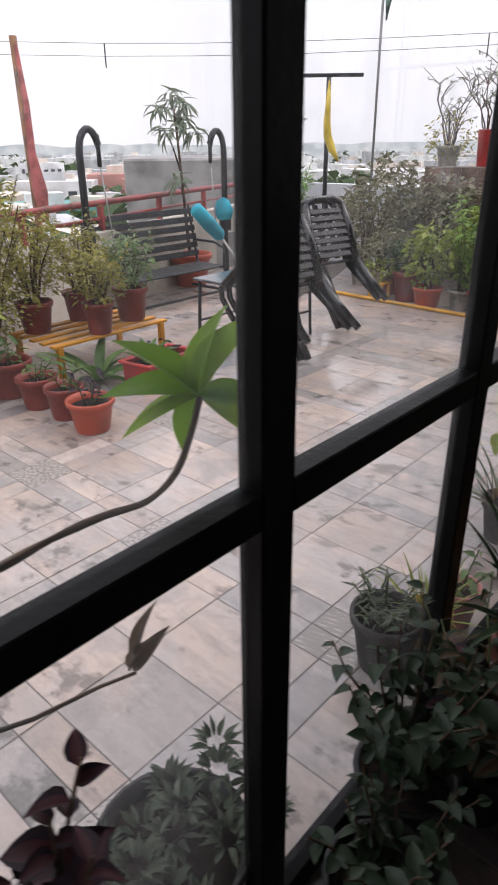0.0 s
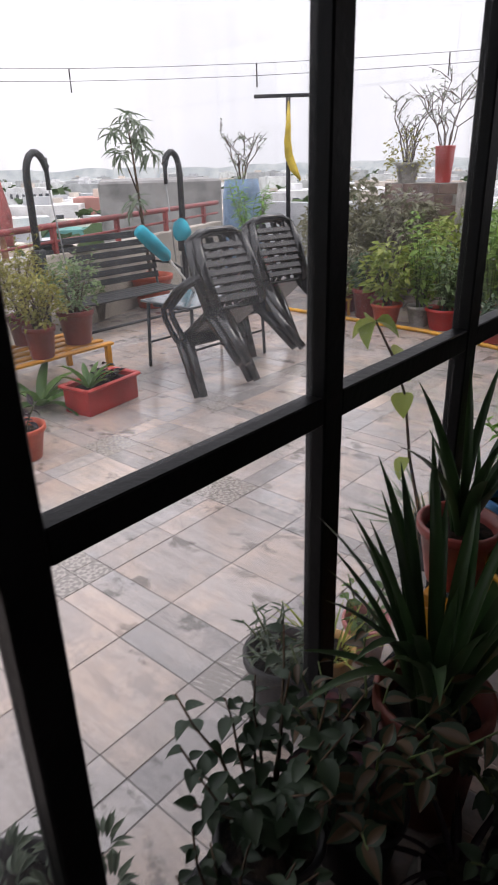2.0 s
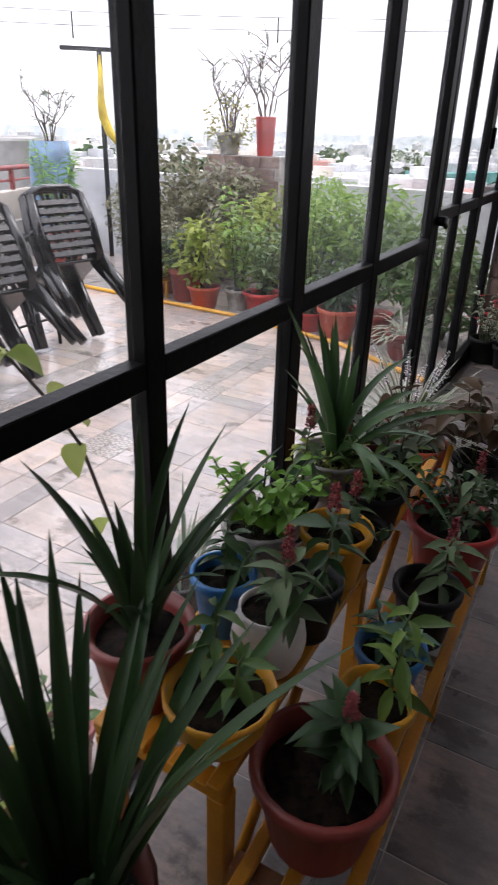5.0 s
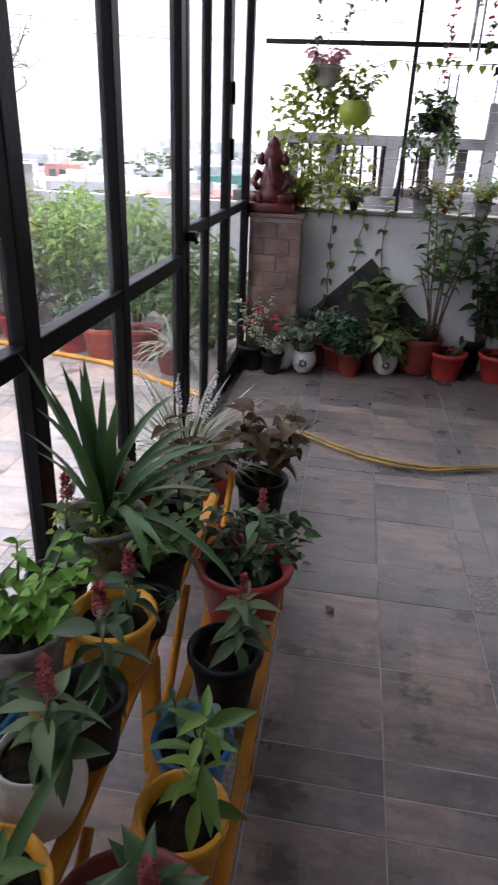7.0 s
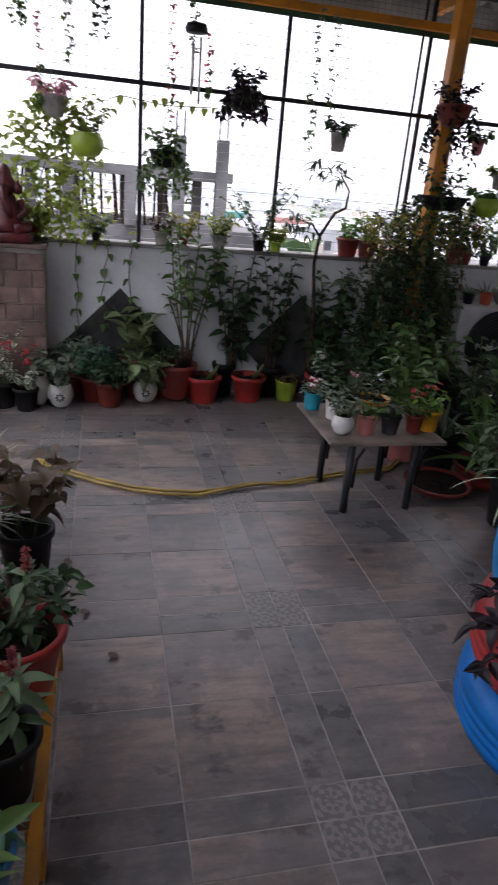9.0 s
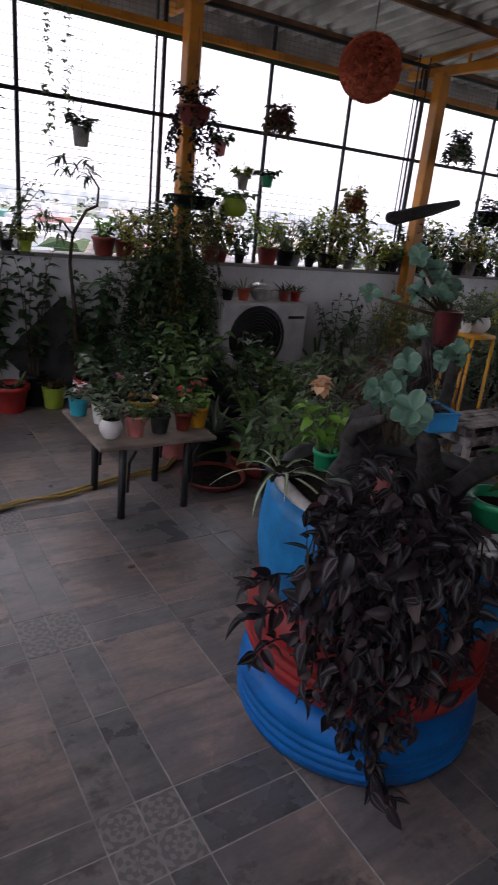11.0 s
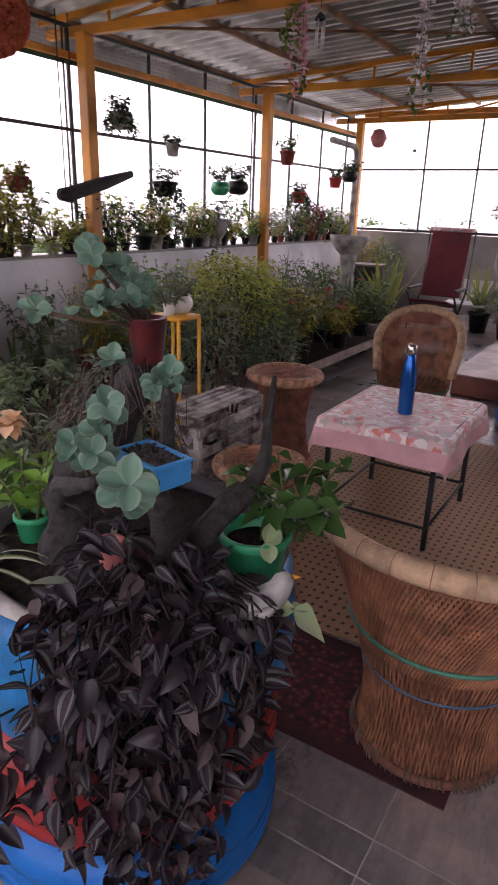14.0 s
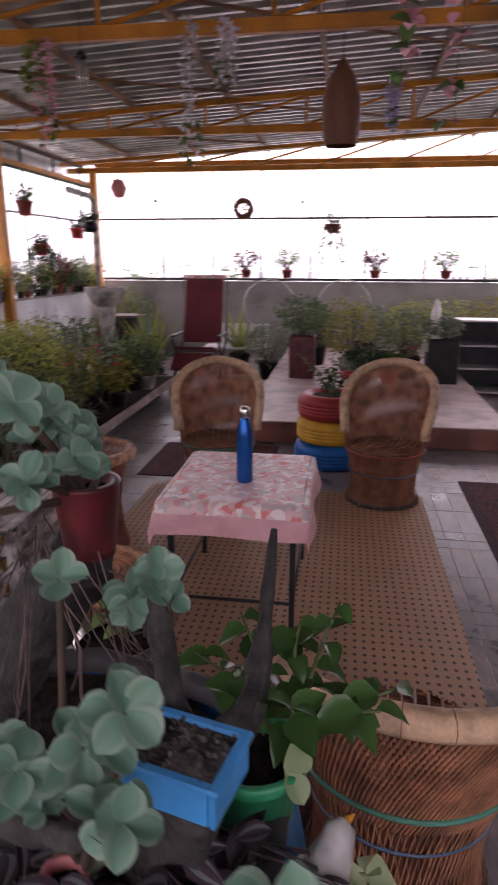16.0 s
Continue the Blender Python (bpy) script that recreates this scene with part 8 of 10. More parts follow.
def cane_stool(x, y, h, r, label, waist=0.05, mat_top=None):
    ob = thing("cane_stool", x, y, 0, label, "stool", "cane stools")
    cane_drum(ob, h - 0.03, r * 0.9, r * 0.95, waist, cane=mat_top)
    part("rim", Mesh().tube(ring(r, h - 0.03, 0), 0.032, 8, caps=False), M_STOOLRIM, ob, "rim wrapped in pale cane")
    top = Mesh().lathe([(0, h - 0.02), (r * 0.96, h - 0.012)], 28)
    for k in range(7):
        top.tube(ring(r * 0.12 * (k + 1), h - 0.014, 0, 28), 0.007, 5, caps=False)
    part("seat", top, mat_top or M_CANE, ob)
    part("foot_ring", Mesh().tube(ring(r * 0.9, 0.02, 0), 0.018, 6, caps=False), M_CANE, ob)
    return ob


M_CANERED = mat("reddish_cane", (0.29, 0.115, 0.075), 0.6, var=0.25, scale=14, bump=0.4)
cane_stool(4.72, 3.72, 0.6, 0.215, "tall hourglass cane stool with a flat top", 0.055, M_CANERED)
cane_stool(3.68, 3.27, 0.44, 0.2, "low cane stool with a thick woven rim")

# tablecloth pattern: leaves in pink, red, grey and white
M_CLOTH = bpy.data.materials.new("printed_tablecloth")
M_CLOTH.use_nodes = True
n, l = M_CLOTH.node_tree.nodes, M_CLOTH.node_tree.links
b = n["Principled BSDF"]
tc, vo, rp, nz = n.new("ShaderNodeTexCoord"), n.new("ShaderNodeTexVoronoi"), n.new("ShaderNodeValToRGB"), n.new("ShaderNodeTexNoise")
nz.inputs["Scale"].default_value = 9.0
mx = n.new("ShaderNodeMix")
mx.data_type = "VECTOR"
mx.inputs["Factor"].default_value = 0.12
l.new(tc.outputs["Object"], nz.inputs["Vector"])
l.new(tc.outputs["Object"], mx.inputs["A"])
l.new(nz.outputs["Color"], mx.inputs["B"])
l.new(mx.outputs["Result"], vo.inputs["Vector"])
vo.inputs["Scale"].default_value = 38.0
sp = n.new("ShaderNodeSeparateColor")
l.new(vo.outputs["Color"], sp.inputs["Color"])
l.new(sp.outputs["Red"], rp.inputs["Fac"])
rp.color_ramp.interpolation = "CONSTANT"
rp.color_ramp.elements[0].color = (0.62, 0.42, 0.4, 1)
rp.color_ramp.elements[1].position, rp.color_ramp.elements[1].color = 0.35, (0.7, 0.62, 0.6, 1)
for pos, col in ((0.6, (0.6, 0.27, 0.26, 1)), (0.72, (0.45, 0.4, 0.38, 1)), (0.88, (0.62, 0.17, 0.14, 1))):
    e = rp.color_ramp.elements.new(pos)
    e.color = col
l.new(rp.outputs["Color"], b.inputs["Base Color"])
b.inputs["Roughness"].default_value = 0.45
M_CLOTHEDGE = mat("pink_cloth_border", (0.62, 0.33, 0.34), 0.5, var=0.12)
tbl = thing("coffee_table", 4.4, 2.83, 0, "low table on thin black steel legs", "table")
for sx in (-0.33, 0.35):
    for sy in (-0.27, 0.27):
        part("leg", Mesh().box((sx, sy, 0.285), (0.024, 0.024, 0.57), bevel=0.002), M_STEEL, tbl, smooth=False)
    part("stretcher", Mesh().tube([(sx, -0.27, 0.12), (sx, 0.27, 0.12)], 0.008, 6), M_STEEL, tbl)
for sy in (-0.27, 0.27):
    part("stretcher", Mesh().tube([(-0.33, sy, 0.12), (0.35, sy, 0.12)], 0.008, 6), M_STEEL, tbl)
part("tabletop", Mesh().box((0.01, 0, 0.58), (0.74, 0.62, 0.02), bevel=0.003), M_WOOD, tbl, smooth=False)
cl = thing("tablecloth", 4.41, 2.83, 0.592, "pink printed tablecloth with red leaf border", "tablecloth")
vs, fs, ms = [], [], []
N = 34
for i in range(N + 1):
    for j in range(N + 1):
        u, v = (i / N * 2 - 1) * 0.52, (j / N * 2 - 1) * 0.46
        ox, oy = max(0, abs(u) - 0.375), max(0, abs(v) - 0.315)
        dr = math.hypot(ox, oy)
        x = math.copysign(min(abs(u), 0.375) + 0.012 * (1 if ox else 0) + 0.18 * ox, u)
        y = math.copysign(min(abs(v), 0.315) + 0.012 * (1 if oy else 0) + 0.18 * oy, v)
        wv = 0.012 * math.sin(11 * (u + v)) * min(1, dr * 8)
        vs.append((x + wv, y + wv, -dr * 0.97 + 0.001 * math.sin(17 * u) * math.sin(13 * v)))
for i in range(N):
    for j in range(N):
        fs.append((i * (N + 1) + j, (i + 1) * (N + 1) + j, (i + 1) * (N + 1) + j + 1, i * (N + 1) + j + 1))
        ms.append(1 if i < 3 or j < 3 or i >= N - 3 or j >= N - 3 else 0)
cm = Mesh().add(vs, fs)
cm.m = ms
part("cloth", cm, [M_CLOTH, M_CLOTHEDGE], cl)
bt = thing("water_bottle", 4.33, 2.81, 0.594, "metallic blue steel water bottle with a silver cap", "bottle")
part("body", Mesh().lathe([(0, 0), (0.036, 0), (0.038, 0.008), (0.038, 0.21), (0.034, 0.25), (0.022, 0.29), (0.02, 0.31), (0, 0.31)], 24), mat("blue_metallic_lacquer", (0.01, 0.12, 0.45), 0.22, metal=0.7, var=0.08, bump=0), bt)
part("cap", Mesh().lathe([(0.0215, 0.305), (0.024, 0.31), (0.024, 0.34), (0.018, 0.352), (0, 0.354)], 20), mat("brushed_steel", (0.6, 0.58, 0.55), 0.25, metal=1.0, var=0.05), bt)

# woven mat with rows of dots, and rugs
M_MAT = bpy.data.materials.new("dotted_woven_mat")
M_MAT.use_nodes = True
n, l = M_MAT.node_tree.nodes, M_MAT.node_tree.links
b = n["Principled BSDF"]
tc, mp, vo, rp, nz, mx = n.new("ShaderNodeTexCoord"), n.new("ShaderNodeMapping"), n.new("ShaderNodeTexVoronoi"), n.new("ShaderNodeValToRGB"), n.new("ShaderNodeTexNoise"), n.new("ShaderNodeMix")
mp.inputs["Scale"].default_value = (20.0, 25.0, 0.0)
l.new(tc.outputs["Object"], mp.inputs["Vector"])
l.new(mp.outputs["Vector"], vo.inputs["Vector"])
vo.inputs["Scale"].default_value, vo.inputs["Randomness"].default_value = 1.0, 0.05
l.new(vo.outputs["Distance"], rp.inputs["Fac"])
rp.color_ramp.elements[0].position, rp.color_ramp.elements[0].color = 0.17, (0.06, 0.035, 0.022, 1)
rp.color_ramp.elements[1].position, rp.color_ramp.elements[1].color = 0.24, (0.47, 0.265, 0.14, 1)
nz.inputs["Scale"].default_value, nz.inputs["Detail"].default_value = 3.0, 6.0
l.new(tc.outputs["Object"], nz.inputs["Vector"])
mx.data_type, mx.blend_type = "RGBA", "MULTIPLY"
mx.inputs["Factor"].default_value = 0.35
l.new(rp.outputs["Color"], mx.inputs["A"])
l.new(nz.outputs["Fac"], mx.inputs["B"])
l.new(mx.outputs["Result"], b.inputs["Base Color"])
b.inputs["Roughness"].default_value = 0.55
wv, bp = n.new("ShaderNodeTexWave"), n.new("ShaderNodeBump")
wv.inputs["Scale"].default_value = 60.0
l.new(tc.outputs["Object"], wv.inputs["Vector"])
l.new(wv.outputs["Fac"], bp.inputs["Height"])
bp.inputs["Strength"].default_value, bp.inputs["Distance"].default_value = 0.4, 0.003
l.new(bp.outputs["Normal"], b.inputs["Normal"])
mt = Mesh().box((4.53, 2.76, 0.004), (2.62, 1.92, 0.007), bevel=0.002).obj("floor_mat", M_MAT, smooth=False)
tagged(mt, "brown woven floor mat with rows of dark dots", "mat")
M_RUG = bpy.data.materials.new("patterned_rug")
M_RUG.use_nodes = True
n, l = M_RUG.node_tree.nodes, M_RUG.node_tree.links
b = n["Principled BSDF"]
tc, vo, rp = n.new("ShaderNodeTexCoord"), n.new("ShaderNodeTexVoronoi"), n.new("ShaderNodeValToRGB")
l.new(tc.outputs["Object"], vo.inputs["Vector"])
vo.inputs["Scale"].default_value, vo.inputs["Randomness"].default_value = 38.0, 0.9
l.new(vo.outputs["Distance"], rp.inputs["Fac"])
rp.color_ramp.elements[0].position, rp.color_ramp.elements[0].color = 0.12, (0.11, 0.06, 0.042, 1)
rp.color_ramp.elements[1].position, rp.color_ramp.elements[1].color = 0.34, (0.1, 0.011, 0.014, 1)
e = rp.color_ramp.elements.new(0.75)
e.color = (0.02, 0.008, 0.01, 1)
l.new(rp.outputs["Color"], b.inputs["Base Color"])
b.inputs["Roughness"].default_value = 0.95
M_RUGEDGE = mat("dark_red_rug_border", (0.05, 0.01, 0.012), 0.95, var=0.2, bump=0.6, bscale=200)


def rug(x0, x1, y0, y1, label, z=0.003, rz=0.0):
    cx, cy = (x0 + x1) / 2, (y0 + y1) / 2
    ob = thing("rug", cx, cy, 0, label, "rug", rz=rz)
    sx, sy = x1 - x0, y1 - y0
    part("field", Mesh().box((0, 0, z), (sx - 0.12, sy - 0.12, 0.006)), M_RUG, ob, smooth=False)
    for c, s in (((0, sy / 2 - 0.03, z), (sx, 0.06, 0.0062)), ((0, -sy / 2 + 0.03, z), (sx, 0.06, 0.0062)), ((sx / 2 - 0.03, 0, z), (0.06, sy - 0.12, 0.0062)), ((-sx / 2 + 0.03, 0, z), (0.06, sy - 0.12, 0.0062))):
        part("border", Mesh().box(c, s), M_RUGEDGE, ob, smooth=False)


rug(2.68, 3.2, 2.06, 3.7, "dark red patterned runner rug under the chair")
rug(4.5, 6.2, 0.8, 1.5, "dark red patterned rug by the mat")
rug(6.0, 6.9, 2.9, 3.9, "maroon rug under the cane chair")
ob = thing("wooden_crate", 3.95, 3.745, 0, "weathered wooden slatted crate with flaking white paint", "crate")
M_FLAKE = mat("flaking_white_paint", (0.45, 0.42, 0.4), 0.8, var=0.3, scale=10, col2=(0.06, 0.045, 0.04), bump=0.5)


def crate(ob, sx, sy, h):
    for x in (-sx / 2, sx / 2):
        for y in (-sy / 2, sy / 2):
            part("post", Mesh().box((x, y, h / 2), (0.035, 0.035, h), bevel=0.003), M_FLAKE, ob, smooth=False)
    for k in range(5):
        z = 0.05 + k * (h - 0.08) / 4.3
        for y in (-sy / 2, sy / 2):
            part("slat", Mesh().box((0, y + math.copysign(0.02, y), z), (sx + 0.03, 0.012, 0.05), bevel=0.002), M_FLAKE, ob, smooth=False)
        for x in (-sx / 2, sx / 2):
            part("slat", Mesh().box((x + math.copysign(0.02, x), 0, z), (0.012, sy + 0.03, 0.05), bevel=0.002), M_FLAKE, ob, smooth=False)
    for k in range(5):
        part("lid_board", Mesh().box((0, -sy / 2 + (k + 0.5) * sy / 5, h + 0.006), (sx + 0.05, sy / 5 - 0.012, 0.012), bevel=0.002), M_FLAKE, ob, smooth=False)


crate(ob, 0.58, 0.25, 0.57)
ob = thing("wooden_crate", 3.12, 3.02, 0, "small weathered crate holding a steel bowl", "crate", rz=20)
crate(ob, 0.32, 0.3, 0.42)
ob = thing("steel_bowl", 3.12, 3.0, 0.434, "shiny steel bowl of soil", "bowl")
part("bowl", Mesh().lathe([(0, 0), (0.06, 0), (0.1, 0.03), (0.125, 0.09), (0.135, 0.1), (0.13, 0.103), (0.12, 0.09)], 28), mat("polished_steel", (0.6, 0.58, 0.56), 0.2, metal=1.0, var=0.08, bump=0.02), ob)
part("soil", Mesh().lathe([(0, 0.07), (0.115, 0.068)], 20), M_SOIL, ob)
bush(ob, 0.07, 0.14, 0.1, 4, 5, 0.06, 0.04, L_GREEN, rg, low=0.2, separate=True, name="leaf", start=(0.05, -0.04))
ys = thing("yellow_stool", 4.0, 4.02, 0, "tall thin yellow metal stool with pots on it", "stool")
for sx in (-0.09, 0.09):
    for sy in (-0.09, 0.09):
        part("leg", Mesh().tube([(sx, sy, 0.99), (sx * 1.05, sy * 1.05, 0)], 0.01, 8), M_YELPOT, ys)
    part("top_bar", Mesh().tube([(sx, -0.09, 0.99), (sx, 0.09, 0.99)], 0.012, 8), M_YELPOT, ys)
for sy in (-0.09, 0.09):
    part("top_bar", Mesh().tube([(-0.09, sy, 0.99), (0.09, sy, 0.99)], 0.012, 8), M_YELPOT, ys)
part("seat", Mesh().box((0, 0, 0.995), (0.17, 0.17, 0.012), bevel=0.004), M_YELPOT, ys, smooth=False)
for x, r, h, kd in ((4.045, 0.062, 0.095, "ball"), (3.945, 0.034, 0.06, "plain")):
    ob, sz = potted(x, 4.02, 1.002, r, h, M_WHITEPOT, "white pot on the yellow stool", kd, group="lounge pots")
    bush(ob, sz, 0.14, 0.12, 7, 8, 0.06, 0.03, L_GREY, rg, low=0.1)

for x, y, h, lf, kd, w, lab in ((3.05, 3.85, 0.5, L_GREY, "lance", 0.018, "pot with fine grey twiggy foliage"), (3.3, 4.3, 0.62, L_SOFT, "lance", 0.024, "pot with loose soft green foliage"), (2.85, 4.15, 0.42, L_SOFT, "ovate", 0.035, "pot with low mixed leaves by the crates")):
    ob, sz = potted(x, y, 0, 0.12, 0.28, M_BLACKPOT, lab, group="lounge pots")
    shrub(ob, sz, h, 0.24, 0.22, 620, 0.07, w, lf, rg, kind=kd, low=0.05)
    bare_shrub(ob, sz, h, 0.2, rg, L_GREY, n=8)
ob, sz = potted(3.47, 3.97, 0, 0.11, 0.34, M_BLACKPOT, "dark pot with an airy grey-leaved plant by the crate", group="lounge pots")
shrub(ob, sz, 0.62, 0.19, 0.19, 520, 0.07, 0.02, L_GREY, rg, kind="lance", low=0.1)

# ---- planting along the north side of the lounge ----
hd = thing("hedge_bush", 5.15, 4.4, 0, "rounded yellow-green clipped bush on thin stems", "shrub")
# dark inside, brighter towards the top: shade and skylight put into leaf colours
L_TIP = leafmat("toplit_clipped_leaf", (0.34, 0.4, 0.07), (0.56, 0.56, 0.15), 0.5, 0.4)
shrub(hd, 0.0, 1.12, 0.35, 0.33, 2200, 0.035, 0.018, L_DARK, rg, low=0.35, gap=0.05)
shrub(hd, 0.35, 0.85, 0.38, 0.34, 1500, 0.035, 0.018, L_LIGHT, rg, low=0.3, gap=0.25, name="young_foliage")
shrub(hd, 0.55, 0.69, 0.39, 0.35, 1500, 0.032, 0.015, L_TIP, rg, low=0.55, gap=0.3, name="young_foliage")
for x, y, h, w, ht, lf, lab in ((4.72, 4.3, 0.3, 0.02, 0.85, L_GREY, "pot with grey feathery foliage beside the clipped bush"), (4.45, 4.55, 0.3, 0.018, 0.75, L_BLUE, "pot with blue-grey needle leaves behind the stool"), (5.75, 4.35, 0.25, 0.02, 0.5, L_SOFT, "pot with loose grey-green foliage on the floor")):
    ob, sz = potted(x, y, 0, 0.12, h, M_BLACKPOT, lab, group="lounge pots")
    shrub(ob, sz, ht, 0.19, 0.18, 620, 0.075, w * 0.8, lf, rg, kind="lance", low=0.1)
for k, (lf, wd) in enumerate(((L_DARK, 0.03), (L_GREY, 0.018), (L_OLIVE, 0.03), (L_DARK, 0.022), (L_SOFT, 0.032), (L_GREY, 0.02), (L_DARK, 0.034), (L_OLIVE, 0.02), (L_SOFT, 0.022))):
    ob, sz = potted(4.75 + 0.52 * k + rg.uniform(-0.1, 0.1), 5.92 + rg.uniform(-0.1, 0.1), 0, 0.13, 0.32, rg.choice((M_BRICKRED, M_BLACKPOT, M_GREYPOT)), "tall leafy pot plant in front of the parapet", group="lounge pots")
    ht = rg.uniform(0.62, 0.95)
    bush(ob, sz, ht, 0.24, 10, 17, 0.08, wd, lf, rg, low=0.1, el=(-0.7, 0.5))
    if k % 3 == 1:
        strap(ob, sz + 0.3, 14, 0.42, 0.018, L_GREY, rg, el=(0.4, 1.3), bends=(0.9, 1.5))
ob, sz = potted(7.75, 6.36, SILL, 0.15, 0.3, M_GREYPOT, "dark grey urn with a trimmed plant on the parapet", "urn", group="parapet pots")
bush(ob, sz, 0.25, 0.16, 7, 8, 0.08, 0.05, L_DARK, rg, low=0.1)
ob, sz = potted(10.2, 6.36, SILL, 0.1, 0.14, M_BRICKRED, "pot with a round dark crimson bush on the parapet", group="parapet pots")
shrub(ob, sz, 0.4, 0.24, 0.2, 500, 0.05, 0.032, leafmat("deep_crimson_leaf", (0.08, 0.016, 0.022), (0.2, 0.05, 0.06), 0.5), rg)
bx = thing("storage_box", 9.42, 5.1, 0, "black box cabinet with a pale top shelf", "cabinet")
part("body", Mesh().box((0, 0, 0.44), (0.3, 0.34, 0.88), bevel=0.01), M_STEEL, bx, smooth=False)
part("top", Mesh().box((0, 0, 0.895), (0.34, 0.38, 0.025), bevel=0.005), M_WOOD, bx, smooth=False)
part("shelf", Mesh().box((-0.13, 0, 0.55), (0.12, 0.36, 0.02), bevel=0.004), M_WHITEPOT, bx, smooth=False)
for x, y, ln, lf in ((6.75, 5.15, 0.7, L_GREY), (7.35, 5.2, 0.8, L_SOFT), (8.0, 5.25, 0.75, L_GREY), (8.6, 5.3, 0.8, L_GREEN)):
    ob, sz = potted(x, y, 0.226, 0.11, 0.2, M_GREYPOT, "pot with long arching grass leaves in the tray", group="lounge pots")
    strap(ob, sz, 26, ln, 0.022, lf, rg, el=(0.5, 1.45), bends=(0.5, 1.0, 1.5))
bed = thing("plant_bed", 7.6, 4.85, 0, "raised wooden planting tray with dark soil", "planter")
for y in (-0.5, 0.5):
    part("board", Mesh().box((0, y, 0.2), (2.6, 0.03, 0.08), bevel=0.004), M_WOOD, bed, smooth=False)
for x in (-1.3, 1.3):
    part("board", Mesh().box((x, 0, 0.2), (0.03, 1.0, 0.08), bevel=0.004), M_WOOD, bed, smooth=False)
    for y in (-0.45, 0.45):
        part("leg", Mesh().box((x * 0.97, y, 0.08), (0.05, 0.05, 0.16), bevel=0.004), M_WOOD, bed, smooth=False)
part("soil", Mesh().box((0, 0, 0.2), (2.56, 0.97, 0.05)), M_SOIL, bed)
LEAVES = [L_SOFT, L_GREEN, L_GREY, L_GREY, L_SOFT, L_BED, L_OLIVE]
POTM = [M_BRICKRED, M_BLACKPOT, M_GREYPOT, M_BLACKPOT, M_BLACKPOT]
for i in range(34):
    x = 4.55 + 6.9 * ((i * 0.618) % 1.0)
    y = rg.uniform(5.35, 6.15)
    kind = rg.randrange(4)
    r = rg.uniform(0.09, 0.15)
    ob, sz = potted(x, y, 0, r, r * 1.7, rg.choice(POTM), "pot with a leafy plant crowded along the parapet", group="lounge pots")
    lf = rg.choice(LEAVES)
    h = rg.uniform(0.3, 1.0)
    if kind == 0:
        strap(ob, sz, 24, h * 0.8, 0.03, lf, rg, el=(0.4, 1.4), bends=(0.4, 0.9, 1.4))
    elif kind == 1:
        shrub(ob, sz, h, 0.26, 0.22, 620, 0.055, 0.033, lf, rg, gap=0.45)
    else:
        bush(ob, sz, h, 0.24, 8, 13, 0.11, 0.055, lf, rg, low=0.15)
for i in range(22):
    x = 6.45 + 2.3 * ((i * 0.618) % 1.0)
    y = 4.85 + rg.uniform(-0.4, 0.4)
    ob, sz = potted(x, y, 0.226, 0.09, 0.15, rg.choice(POTM), "pot in the raised planting tray", group="lounge pots")
    bush(ob, sz, rg.uniform(0.25, 0.6), 0.24, 10, 13, 0.1, 0.05, rg.choice(LEAVES), rg, low=0.1)
    if i % 4 == 0:
        blossoms(ob, [(rg.uniform(-0.1, 0.1), rg.uniform(-0.1, 0.1), sz + rg.uniform(0.2, 0.45)) for q in range(4)], 0.03, L_RED, rg)
for i in range(46):
    x = 3.45 + 8.2 * ((i * 0.618 + 0.3) % 1.0)
    r = rg.uniform(0.045, 0.1)
    ob, sz = potted(x, 6.36, SILL, r, r * 1.5, rg.choice(POTM), "pot on the parapet against the sky", group="parapet pots")
    k = rg.randrange(3)
    lf = rg.choice([L_DARK, L_GREEN, L_LIGHT, L_OLIVE, L_GREY])
    if k == 0:
        shrub(ob, sz, rg.uniform(0.25, 0.5), 0.2, 0.15, 320, 0.05, 0.033, lf, rg, low=-0.2)
    else:
        bush(ob, sz, rg.uniform(0.2, 0.58), 0.19, 10, 11, 0.075, 0.042, lf, rg, low=0.05, el=(-0.7, 0.5))
    if i % 5 == 0:
        blossoms(ob, [(rg.uniform(-0.1, 0.1), rg.uniform(-0.06, 0.06), sz + rg.uniform(0.1, 0.3)) for q in range(6)], 0.025, rg.choice([L_RED, L_PINK]), rg)
lg = thing("hanging_log", 5.4, 5.95, 1.6, "hollow log planter hung on two rods", "planter")
part("log", Mesh().tube([(-0.38, 0, 0.0), (-0.3, 0, 0.0), (0.1, 0, 0.1), (0.45, 0, 0.19)], [0.045, 0.06, 0.055, 0.03], 10), M_DRIFT, lg)
for x in (-0.32, -0.2):
    part("rod", Mesh().tube([(x, 0, 0.04), (x, 0, 1.25)], 0.006, 6), M_STEEL, lg)
tw = thing("pedestal_basin", 9.0, 5.2, 0, "grey pedestal basin used as a planter", "basin")
part("pedestal", Mesh().lathe([(0, 0), (0.13, 0), (0.1, 0.3), (0.085, 0.8), (0.11, 1.04), (0, 1.04)], 18), M_GREYPOT, tw)
part("basin", Mesh().lathe([(0.09, 1.02), (0.16, 1.08), (0.23, 1.18), (0.25, 1.26), (0.225, 1.26), (0.15, 1.14), (0, 1.1)], 22), M_GREYPOT, tw)
rec = thing("reclining_chair", 9.6, 4.2, 0, "maroon folding garden recliner with a black frame", "chair", rz=0)
M_MAROONCLOTH = mat("maroon_mesh_cloth", (0.15, 0.015, 0.022), 0.75, var=0.15, bump=0.4, bscale=200)
part("backrest", Mesh().box((0.25, 0, 0.95), (0.03, 0.5, 0.85), turn=Matrix.Rotation(radians(14), 4, "Y"), bevel=0.01), M_MAROONCLOTH, rec, smooth=False)
